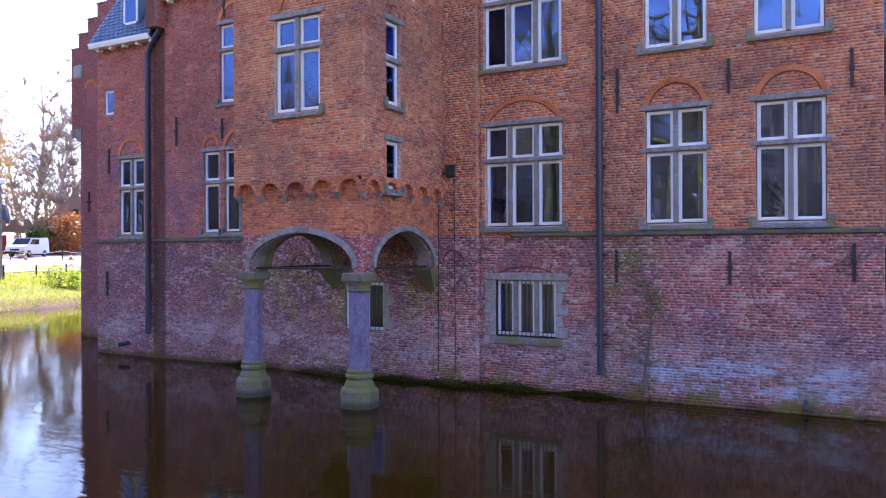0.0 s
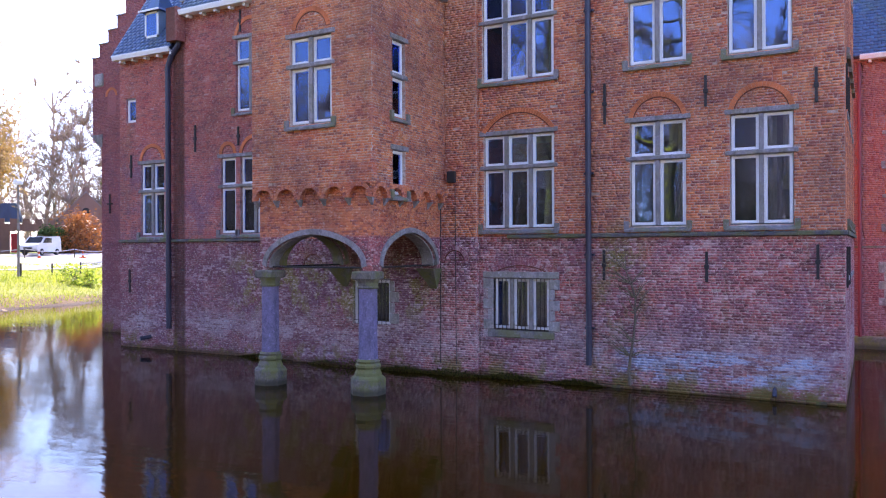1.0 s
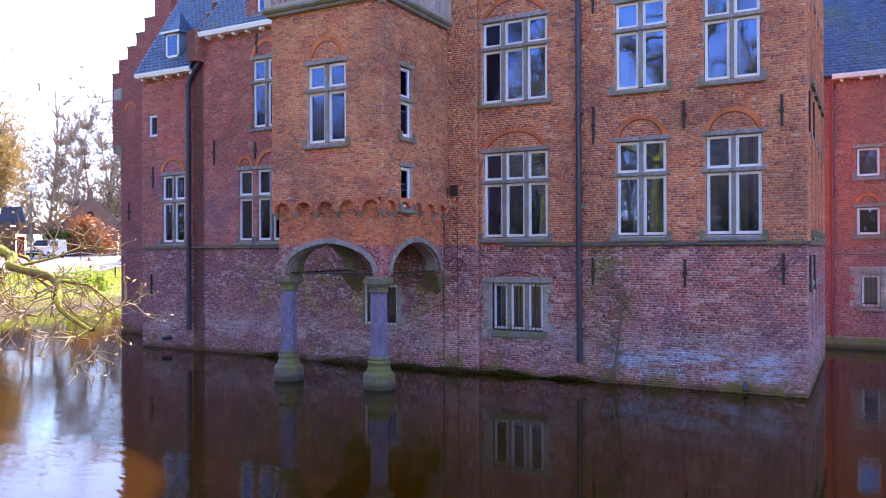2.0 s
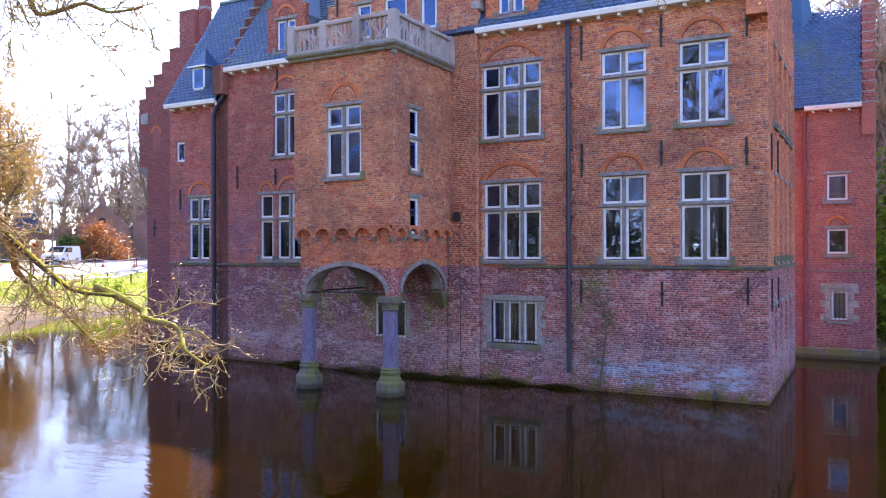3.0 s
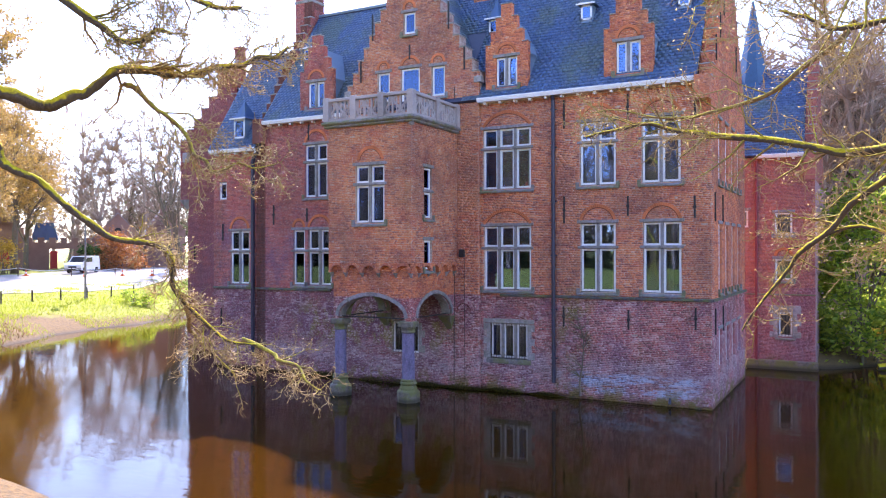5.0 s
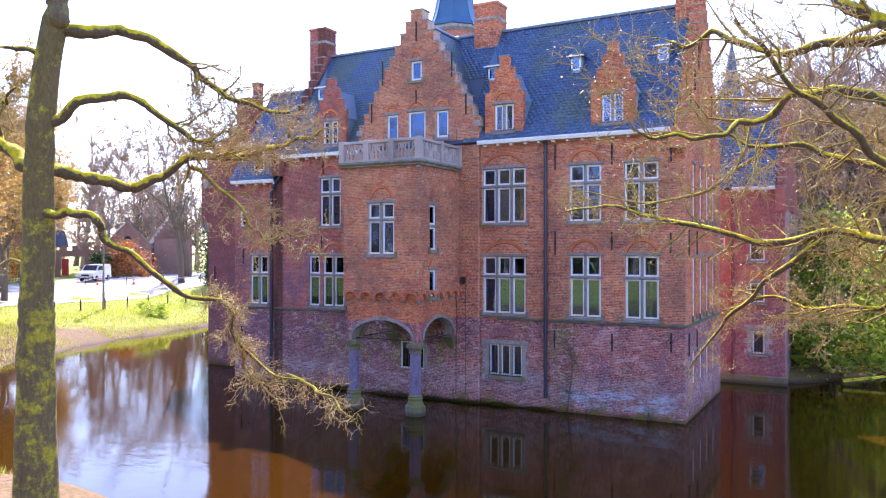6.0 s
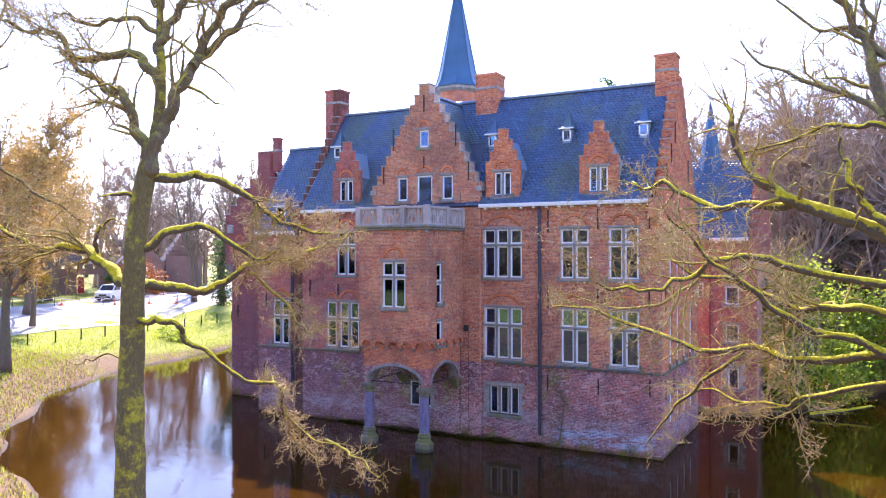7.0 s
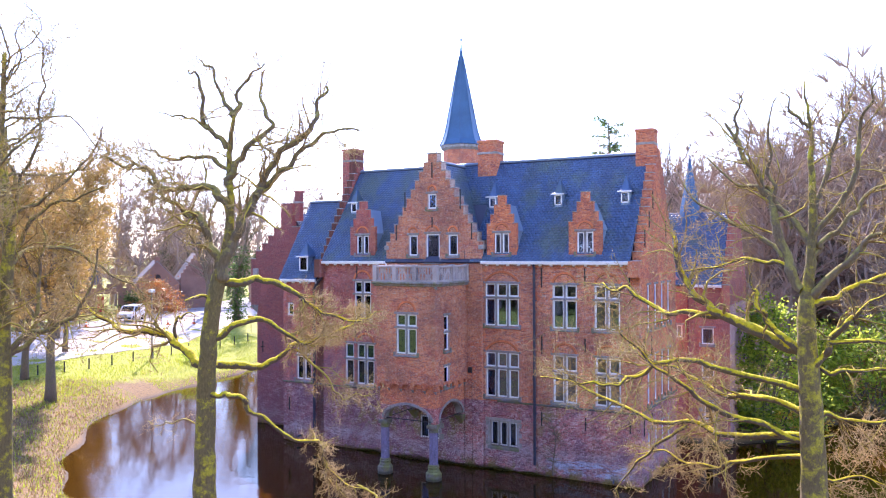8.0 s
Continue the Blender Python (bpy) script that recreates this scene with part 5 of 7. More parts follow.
for k in range(5):
    z = 1.45 + k * 0.27
    for s, e in ((-1, 1.66), (1, 2.26)):
        w = 0.2 if k % 2 else 0.36
        part("quoin_stone", Mesh().chamfered(min(e, e + s * w), max(e, e + s * w), RW - 0.03, RW + 0.1, z, z + 0.26, 0.012), M_STONE_PALE, castle)
part("quoin_stone", Mesh().chamfered(1.3, 2.6, RW - 0.035, RW + 0.1, 2.68, 2.9, 0.012), M_STONE_PALE, castle)
for a, b, lo, hi in RW_WINDOWS[:1]:
    segment(a - 0.06, b + 0.06, hi + 0.17, 0.36, RW, 0.12)
part("drainpipe", Mesh().tube([(0.76, RW - 0.1, 0.4), (0.76, RW - 0.1, 9.5)], 0.06, 8), plain("red_pipe", (0.2, 0.03, 0.04), 0.5), castle, "dark red drainpipe")
part("belt_stone", Mesh().box(-2.0, 3.22, RW - 0.03, RW, 3.36, 3.42), M_SILL, castle)
eave(0.78, 2.75, 9.6, RW)
slope(-2.0, 2.75, RW - 0.25, 9.72, 31.5, 14.4)
slope(-2.0, 2.75, 35.25, 9.72, 31.5, 14.4)
end_gable(2.75, 3.2, 31.5, 3.6, 9.75, 14.7, 11)
part("cone_roof", Mesh().lathe([(0.95, 13.4), (0.8, 13.7), (0.05, 17.95)], 0.2, 31.6, 8, 0.39), M_SPIRE, castle, "small pointed slate turret roof")
part("cone_drum", Mesh().lathe([(0.75, 9.8), (0.75, 13.4)], 0.2, 31.6, 8, 0.39), M_MORTAR_BASE, castle)
part("finial", Mesh().tube([(0.2, 31.6, 17.85), (0.2, 31.6, 19.0)], 0.02, 5), M_LEAD, castle)

# ---- furnishing seen in the windows
def curtain(x0, x1, z0, z1, y):
    m, n = Mesh(), int((x1 - x0) / 0.03)
    o = [(x0 + (x1 - x0) * i / n, y + 0.04 * math.sin(i * 1.3) + 0.02 * math.sin(i * 0.47)) for i in range(n + 1)]
    v = [(a, b, z) for z in (z0, z1) for a, b in o] + [(a, b + 0.01, z) for z in (z0, z1) for a, b in o]
    k = n + 1
    f = [(i, i + 1, k + i + 1, k + i) for i in range(n)] + [(2 * k + i, 3 * k + i, 3 * k + i + 1, 2 * k + i + 1) for i in range(n)]
    whole("curtain", m.add(v, f), M_CURTAIN, "hanging ochre curtain behind the window", "curtain", group="curtains", smooth=True)


curtain(-2.95, -2.62, 3.95, 6.4, 17.62)
curtain(-1.1, -0.75, 3.95, 6.4, 17.62)
curtain(-0.62, -0.35, 4.7, 6.4, 17.62)
curtain(-6.25, -6.0, 7.85, 10.0, 17.62)
fig = Mesh().lathe([(0.02, 4.0), (0.12, 4.15), (0.05, 4.4), (0.14, 4.45), (0.05, 4.52)], -7.45, 17.4, 10)
for cz in (4.65, 4.8):
    ring(fig, -7.45, cz, 0.06, 0.03, 17.36, 17.38, 0, 6.28, 0.06)
whole("window_ornament", fig, M_PAPER, "white ornament standing on the inner window ledge", "ornament")

# ---- all the bricks and slates that are too many to count
faced = np.concatenate([s for s in SKINS if len(s)])
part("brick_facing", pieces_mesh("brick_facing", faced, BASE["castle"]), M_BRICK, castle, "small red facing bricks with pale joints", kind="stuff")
part("slate_covering", pieces_mesh("slate_covering", np.concatenate(SLATES), BASE["castle"]), M_SLATE, castle, "dark blue slates with lichen", kind="stuff")

# ---------------------------------------------------------------- water and ground
MOAT = [(-17.8, 0.6), (24, 0.8), (24, 46), (9, 40), (6.2, 31), (3.6, 29), (-22, 29), (-30, 44), (-46, 44), (-43, 32), (-42, 25), (-39.5, 18.5), (-36, 13.5), (-31, 8.2), (-24, 3)]


def shore(px, py):
    """Distance from the moat's edge, more than 0 on land."""
    poly = np.array(MOAT, float)
    best = np.full(px.shape, 1e9)
    inside = np.zeros(px.shape, bool)
    for i in range(len(poly)):
        a, b = poly[i], poly[(i + 1) % len(poly)]
        d = b - a
        t = np.clip(((px - a[0]) * d[0] + (py - a[1]) * d[1]) / (d @ d), 0, 1)
        best = np.minimum(best, np.hypot(px - a[0] - t * d[0], py - a[1] - t * d[1]))
        hit = ((a[1] > py) != (b[1] > py)) & (px < (b[0] - a[0]) * (py - a[1]) / (b[1] - a[1] + 1e-12) + a[0])
        inside ^= hit
    return np.where(inside, -best, best)


def height(px, py):
    px, py = np.asarray(px, float), np.asarray(py, float)
    wob = 0.35 * np.sin(px * 0.9 + 1.3 * np.sin(py * 0.5)) + 0.3 * np.sin(py * 1.1 + px * 0.3)
    d = shore(px, py) + wob * 0.7
    bank = 0.5 * (1 - np.exp(-np.maximum(d, 0) / 0.7)) + 0.6 * np.clip((d - 0.5) / 4, 0, 1) + 0.9 * np.clip((d - 3) / 11, 0, 1) + 1.0 * np.clip((d - 12) / 26, 0, 1)
    under = -1.2 * np.clip(-d / 2.5, 0, 1)
    rough = 0.05 * np.sin(px * 1.7) * np.sin(py * 1.3) * np.clip(d, 0, 1)
    return np.where(d > 0, bank + rough, under)


def land(x, y):
    return float(height(np.array([x]), np.array([y]))[0])


def axis_steps(lo, hi, step, far):
    mid = np.arange(lo, hi + 0.01, step)
    out = np.array([4, 9, 17, 30, 50, 90, 180, 400, 900, 2400.0])
    return np.concatenate([(lo - out)[::-1], mid, hi + out])


gx, gy = axis_steps(-62, 40, 0.8, 1), axis_steps(-30, 66, 0.8, 1)
X, Y = np.meshgrid(gx, gy)
Z = height(X, Y)
nx, ny = len(gx), len(gy)
g = Mesh()
g.v = np.stack([X, Y, Z], -1).reshape(-1, 3).tolist()
g.f = [(j * nx + i, j * nx + i + 1, (j + 1) * nx + i + 1, (j + 1) * nx + i) for j in range(ny - 1) for i in range(nx - 1)]
whole("ground", g, M_GROUND, "grassy moat bank strewn with dead leaves", "ground", "structure", smooth=True)
w = Mesh().add([(-70, -8, 0), (40, -8, 0), (40, 60, 0), (-70, 60, 0)], [(0, 1, 2, 3)])
whole("water", w, M_WATER, "still dark brown moat water", "water", "structure")


def smooth_line(points, n=8):
    """A bend through a few places of the plan."""
    out = []
    for i in range(len(points) - 1):
        a, b, c, d = (Vector(points[max(0, min(len(points) - 1, k))]) for k in (i - 1, i, i + 1, i + 2))
        for k in range(n):
            t = k / n
            out.append(tuple(0.5 * (2 * b + (c - a) * t + (2 * a - 5 * b + 4 * c - d) * t * t + (3 * b - a - 3 * c + d) * t ** 3)))
    return out + [points[-1]]


rd_in = smooth_line([(-54, 6), (-55, 22), (-56, 31), (-57, 40), (-60, 47), (-68, 64), (-82, 92), (-98, 130)])
rd_out = smooth_line([(-75, 4), (-76, 20), (-77, 34), (-79, 44), (-82, 52), (-88, 70), (-99, 94), (-114, 130)])
r = Mesh()
across = 7
r.v = [(a[0] + (b[0] - a[0]) * k / (across - 1), a[1] + (b[1] - a[1]) * k / (across - 1)) for a, b in zip(rd_in, rd_out) for k in range(across)]
r.v = [(x, y, land(x, y) + 0.06) for x, y in r.v] + [(x, y, land(x, y) - 0.3) for x, y in r.v]
n_ = len(rd_in) * across
for i in range(len(rd_in) - 1):
    for k in range(across - 1):
        a = i * across + k
        r.f.append((a, a + 1, a + across + 1, a + across))
    for k in (0, across - 1):
        a = i * across + k
        r.f.append((a, a + across, a + across + n_, a + n_))
whole("road", r, M_ROAD, "pale gravel drive in full sun", "road", "structure")

# ---------------------------------------------------------------- trees


def leaf(mesh, c, s, rnd):
    a = Vector((rnd.gauss(0, 1), rnd.gauss(0, 1), rnd.gauss(0, 0.6))).normalized()
    b = a.orthogonal().normalized()
    b.rotate(Matrix.Rotation(rnd.uniform(0, 6.28), 3, a))
    mesh.add([c - a * s, c + b * s * 0.45, c + a * s, c - b * s * 0.45], [(0, 1, 2, 3)])


def wander(p, d, L, r, n, wob, lift, rnd):
    """A crooked tapering branch: its points and radii."""
    pts, rad = [Vector(p)], [r]
    d = Vector(d).normalized()
    for i in range(n):
        d = (d + Vector((rnd.gauss(0, wob), rnd.gauss(0, wob), rnd.gauss(0, wob) + lift))).normalized()
        pts.append(pts[-1] + d * (L / n))
        rad.append(r * (1 - 0.75 * (i + 1) / n))
    return pts, rad


def side_way(d, rnd, spread):
    d = Vector(d).normalized()
    a = d.orthogonal().normalized()
    a.rotate(Matrix.Rotation(rnd.uniform(0, 6.283), 3, d))
    return (d * math.cos(spread) + a * math.sin(spread)).normalized()


def grow(wood, twigs, pts, rad, level, rnd, buds=None, dense=1.0, lift=0.03, start=0.25, droop=0.0, reach=None):
    """Side branches along a limb, and twigs on the last of them."""
    total = sum((pts[i + 1] - pts[i]).length for i in range(len(pts) - 1))
    count = max(2, int(({3: 2.0, 2: 3.3, 1: 5.6, 0: 9.0}[level]) * total * dense))
    for k in range(count):
        f = start + (1 - start) * (k + rnd.random()) / count
        i = min(len(pts) - 2, int(f * (len(pts) - 1)))
        u = f * (len(pts) - 1) - i
        p = pts[i].lerp(pts[i + 1], min(1, u))
        d = pts[i + 1] - pts[i]
        r0 = rad[i] * (1 - u) + rad[i + 1] * u
        way = side_way(d, rnd, rnd.uniform(0.5, 1.1))
        way.z -= droop
        L = (reach or total) * rnd.uniform(0.28, 0.55) * (1.15 - 0.6 * f)
        L = min(L, {3: 4.0, 2: 1.9, 1: 0.8, 0: 0.3}[level] * rnd.uniform(0.6, 1.1))
        if level > 0:
            n = max(3, int(L / 0.4)) if level > 1 else max(3, int(L / 0.2))
            q, w = wander(p, way, L, max(0.009, r0 * rnd.uniform(0.28, 0.5)), min(n, 9), 0.4, lift, rnd)
            (wood if level > 1 or w[0] > 0.018 else twigs).tube(q, w, 6 if level > 2 else (4 if level > 1 else 3), False)
            grow(wood, twigs, q, w, level - 1, rnd, buds, dense, lift, 0.15, droop)
        else:
            q, w = wander(p, way, max(0.16, L * 1.25), 0.0072, 2, 0.3, lift + 0.12, rnd)
            if buds is None:
                twigs.blade(q[0], q[1], 0.008, way.orthogonal().normalized())
                twigs.blade(q[1], q[2], 0.006, way.orthogonal().normalized())
            else:
                twigs.tube(q, w, 3, False)
                leaf(buds, q[2] + Vector((rnd.gauss(0, 0.012), rnd.gauss(0, 0.012), rnd.gauss(0, 0.012))), rnd.uniform(0.014, 0.026), rnd)


def smooth_path(points, n=4):
    """A curve through a few given places."""
    P = [Vector(p) for p in points]
    out = []
    for i in range(len(P) - 1):
        a, b, c, d = P[max(i - 1, 0)], P[i], P[i + 1], P[min(i + 2, len(P) - 1)]
        for k in range(n):
            t = k / n
            out.append(0.5 * ((2 * b) + (c - a) * t + (2 * a - 5 * b + 4 * c - d) * t * t + (3 * b - a - 3 * c + d) * t ** 3))
    out.append(P[-1])
    return out


def crooked(points, rnd, amount):
    """A limb through a few places, with the kinks of an old oak."""
    q = smooth_path(points, 3)
    q = [p + Vector((rnd.gauss(0, amount), rnd.gauss(0, amount), rnd.gauss(0, amount))) if 0 < i < len(q) - 1 else p for i, p in enumerate(q)]
    return smooth_path(q, 3)


def near_tree(name, trunk, r0, r1, limbs, label, seed, crown=0, fork=99.0, stout=1.15):
    rnd = random.Random(seed)
    base = (trunk[0][0], trunk[0][1], 0.9)
    tree = thing(name, base, label, "tree", "oaks on the bank")
    path = smooth_path([base] + trunk, 5)
    tm = Mesh()
    n = len(path)
    path = [p + Vector((rnd.gauss(0, 0.012), rnd.gauss(0, 0.012), 0)) if i else p for i, p in enumerate(path)]
    rad = [(r0 + (r1 - r0) * (i / (n - 1)) ** 1.1 + 0.35 * r0 * math.exp(-i / 1.6)) * rnd.uniform(0.98, 1.02) * (0.72 if path[i].z > fork else 1.0) for i in range(n)]
    tm.tube(path, rad, 14)
    part("trunk", tm, M_TRUNK, tree, "grey-green mossy trunk", smooth=True)
    wood, twigs, buds = Mesh(), Mesh(), Mesh()
    for r, lv, dens, droop, pts in limbs:
        q = crooked(pts, rnd, 0.055)
        w = [stout * r * (1 - 0.78 * i / (len(q) - 1)) * rnd.uniform(0.86, 1.14) for i in range(len(q))]
        part("limb", Mesh().tube(q, w, 8, False), M_BARK_DRY if (q[0].z + q[-1].z) > 23 else (M_BRANCH if r < 0.055 else M_BARK), tree, smooth=True)
        grow(wood, twigs, q, w, lv, rnd, buds, dens, 0.02, 0.55 if dens > 1.65 else 0.25, droop, 2.3 if droop > 0.12 else (2.9 if droop > 0.02 else None))
    grow(wood, twigs, path[n * 3 // 5:], rad[n * 3 // 5:], 2, rnd, buds, 0.6, 0.05, 0.1)
    for i in range(crown):
        f = rnd.uniform(0.4, 1.0)
        k = min(n - 2, int(f * (n - 1)))
        way = side_way(path[k + 1] - path[k], rnd, rnd.uniform(0.6, 1.15))
        L = rnd.uniform(4.5, 8.5) * (1.35 - 0.75 * f)
        q, w = wander(path[k], way, L, rad[k] * 0.42, 14, 0.27, 0.05, rnd)
        part("limb", Mesh().tube(q, w, 7, False), M_BARK_DRY, tree, smooth=True)
        grow(wood, twigs, q, w, 2, rnd, None, 1.15, 0.03, 0.12)
    part("branch_work", wood, M_BRANCH, tree, kind="stuff", smooth=True)
    part("twig_crown", twigs, M_TWIG, tree, "fine brown twigs", kind="stuff")
    if buds.v:
        part("bud_cover", buds, M_BUD, tree, "swelling tan buds", kind="stuff")
    return tree


LEFT_TRUNK = [(-7.82, -3.60, 4.43), (-7.81, -3.60, 5.51), (-7.74, -3.60, 7.11), (-7.49, -3.75, 8.94), (-7.13, -3.75, 10.74), (-6.74, -3.75, 11.90), (-6.57, -3.75, 13.03), (-6.62, -3.75, 14.08), (-6.59, -3.75, 15.01), (-6.42, -3.75, 15.94)]
LEFT_LIMBS = [
    (0.08, 2, 1.2, 0, [(-6.42, -3.75, 15.94), (-6.59, -3.80, 16.26), (-6.87, -3.85, 16.72), (-7.12, -3.90, 17.44), (-7.66, -3.95, 17.79)]),
    (0.075, 2, 1.2, 0, [(-6.42, -3.75, 15.94), (-6.23, -3.68, 16.29), (-6.22, -3.60, 16.88), (-5.88, -3.52, 17.20), (-5.46, -3.45, 17.52)]),
    (0.11, 2, 1.3, 0, [(-6.63, -3.75, 13.86), (-6.38, -3.59, 14.49), (-5.90, -3.43, 15.13), (-5.42, -3.27, 15.67), (-5.87, -3.11, 16.58), (-5.91, -2.95, 17.45)]),
    (0.09, 2, 1.3, 0, [(-6.71, -3.75, 14.96), (-7.28, -3.95, 15.58), (-7.31, -4.15, 16.19), (-7.33, -4.35, 17.10), (-7.53, -4.55, 17.32)]),
    (0.045, 2, 1.3, 0, [(-7.23, -4.05, 15.56), (-7.83, -4.28, 15.94), (-8.30, -4.52, 16.00), (-8.63, -4.75, 16.12)]),
    (0.17, 2, 1.0, 0, [(-7.02, -3.76, 11.0), (-6.72, -3.75, 11.7), (-6.25, -3.7, 12.5), (-5.81, -3.55, 13.36), (-5.60, -3.35, 13.93), (-5.02, -3.15, 14.85), (-4.16, -2.95, 15.44), (-4.00, -2.75, 16.09), (-3.79, -2.55, 16.80)]),
]
LEFT_LIMBS += [
    (0.1, 2, 1.3, 0, [(-5.74, -3.55, 13.43), (-5.58, -3.23, 13.72), (-4.93, -2.91, 14.40), (-4.30, -2.59, 15.10), (-3.80, -2.27, 15.45), (-3.03, -1.95, 15.47)]),
    (0.12, 2, 1.3, 0, [(-6.59, -3.75, 13.03), (-6.80, -3.98, 13.55), (-7.44, -4.22, 13.79), (-8.66, -4.45, 13.73), (-9.17, -4.68, 14.40), (-9.84, -4.92, 14.52), (-10.60, -5.15, 14.80)]),
    (0.16, 2, 1.3, 0, [(-7.05, -3.75, 10.9), (-6.98, -3.78, 11.3), (-7.16, -3.95, 11.98), (-7.28, -4.15, 12.68), (-7.79, -4.35, 13.05), (-8.55, -4.55, 13.53), (-9.01, -4.75, 14.06)]),
    (0.07, 2, 1.3, 0, [(-6.67, -3.75, 14.33), (-7.59, -3.90, 14.78), (-8.44, -4.05, 14.71), (-9.31, -4.20, 14.99), (-9.81, -4.35, 15.14)]),
    (0.13, 2, 1.9, 0.05, [(-7.04, -3.75, 10.74), (-6.45, -3.09, 10.85), (-5.99, -2.43, 10.87), (-5.46, -1.77, 10.36), (-5.06, -1.11, 9.77), (-4.00, -0.45, 9.50)]),
    (0.1, 2, 1.9, 0.05, [(-7.39, -3.75, 9.07), (-6.53, -3.07, 9.58), (-5.87, -2.40, 9.36), (-5.39, -1.73, 8.84), (-4.98, -1.05, 9.05)]),
]
LEFT_LIMBS += [
    (0.13, 2, 1.9, 0.05, [(-7.60, -3.75, 8.15), (-7.62, -2.90, 8.12), (-7.45, -1.90, 7.92), (-6.98, -1.50, 8.08), (-6.39, -0.85, 8.55), (-6.13, 0.30, 8.83), (-5.80, 1.40, 9.15), (-5.20, 2.20, 9.60)]),
    (0.05, 2, 1.6, 0.1, [(-6.60, -0.70, 8.46), (-6.30, -0.40, 8.20), (-5.60, -0.35, 7.55), (-4.97, -0.33, 6.96), (-4.58, 0.13, 6.84), (-4.10, 0.50, 6.95)]),
    (0.14, 2, 1.2, 0, [(-7.69, -3.75, 8.25), (-8.83, -3.59, 8.69), (-10.05, -3.43, 9.11), (-11.92, -3.27, 9.08), (-13.30, -3.11, 9.49), (-14.97, -2.95, 10.20)]),
    (0.06, 2, 1.2, 0, [(-9.24, -3.45, 8.78), (-9.23, -3.52, 9.39), (-8.78, -3.58, 9.76), (-8.20, -3.65, 9.78)]),
    (0.07, 1, 0.8, 0, [(-7.38, -3.75, 10.31), (-7.45, -4.25, 10.40), (-7.46, -4.75, 10.31)]),
    (0.03, 1, 0.8, 0.1, [(-7.97, -3.60, 6.26), (-9.21, -3.43, 6.29), (-10.09, -3.27, 6.00), (-11.01, -3.10, 5.96)]),
]
LEFT_LIMBS += [
    (0.085, 2, 1.75, 0.2, [(-7.75, -3.70, 7.25), (-7.00, -3.50, 7.32), (-6.52, -3.20, 7.15), (-6.50, -2.80, 6.70), (-5.90, -2.00, 5.90), (-5.52, -0.82, 5.42), (-5.56, -0.34, 4.60), (-5.20, 0.15, 3.95), (-4.40, 0.60, 3.60)]),
    (0.045, 2, 1.5, 0.2, [(-5.56, -0.34, 4.60), (-5.85, 0.20, 3.95), (-5.95, 0.70, 3.35), (-5.60, 1.10, 2.75)]),
    (0.045, 2, 1.5, 0.15, [(-4.80, 0.40, 3.78), (-4.15, 0.50, 3.51), (-3.46, 0.40, 3.27), (-2.98, 0.40, 3.00)]),
]
RIGHT_TRUNK = [(9.41, -0.11, 5.49), (9.37, -0.10, 7.51), (9.28, -0.10, 9.33), (9.30, -0.10, 10.76), (9.41, -0.11, 11.96), (9.41, -0.11, 13.67), (9.38, -0.11, 14.81), (9.24, -0.09, 15.99)]
RIGHT_LIMBS = [
    (0.15, 2, 0.85, 0, [(9.17, -0.08, 10.76), (8.78, 0.05, 11.58), (8.42, 0.17, 13.07), (8.05, 0.30, 13.79), (7.56, 0.44, 14.65), (7.25, 0.56, 15.21)]),
    (0.06, 2, 0.85, 0, [(7.59, 0.42, 14.61), (7.54, 0.35, 15.14), (7.65, 0.28, 15.63), (7.56, 0.22, 15.94)]),
    (0.09, 2, 0.85, 0, [(9.36, -0.11, 11.86), (8.79, 0.11, 12.55), (8.23, 0.34, 13.38), (7.59, 0.56, 13.59), (6.73, 0.82, 14.34)]),
    (0.09, 2, 1.1, 0, [(8.70, 0.08, 11.58), (8.29, 0.38, 11.98), (7.40, 0.74, 12.52), (6.74, 1.07, 12.87), (5.96, 1.41, 13.69)]),
    (0.07, 2, 1.1, 0, [(8.84, 0.06, 11.34), (7.81, 0.49, 11.49), (6.97, 0.89, 11.38), (5.73, 1.34, 11.16)]),
    (0.07, 2, 0.85, 0, [(8.92, 0.05, 12.30), (8.49, -0.03, 13.32), (8.38, -0.15, 14.70), (8.64, -0.31, 15.62)]),
]
RIGHT_LIMBS += [
    (0.06, 2, 0.85, 0, [(9.38, -0.11, 14.81), (9.09, -0.14, 15.06), (8.93, -0.18, 15.32), (8.68, -0.22, 15.78)]),
    (0.09, 2, 0.85, 0, [(9.45, -0.12, 12.29), (9.68, -0.02, 13.66), (10.11, 0.07, 14.78), (10.34, 0.17, 15.71)]),
    (0.09, 2, 0.85, 0, [(9.45, -0.12, 12.14), (10.19, -0.34, 13.13), (10.44, -0.49, 13.93), (10.61, -0.65, 14.90), (10.82, -0.79, 15.66)]),
    (0.09, 2, 1.0, 0, [(9.43, -0.12, 11.62), (9.83, 0.01, 12.14), (10.42, 0.10, 12.78), (11.03, 0.20, 13.32), (11.78, 0.27, 13.99)]),
    (0.12, 2, 1.0, 0, [(9.40, -0.11, 10.58), (10.00, -0.39, 11.30), (10.58, -0.66, 11.93), (11.00, -0.92, 12.27), (11.80, -1.22, 12.82)]),
    (0.1, 2, 0.85, 0, [(9.40, -0.11, 10.38), (10.15, 0.11, 10.81), (11.01, 0.33, 11.09), (11.87, 0.54, 11.28), (12.58, 0.76, 11.68)]),
]
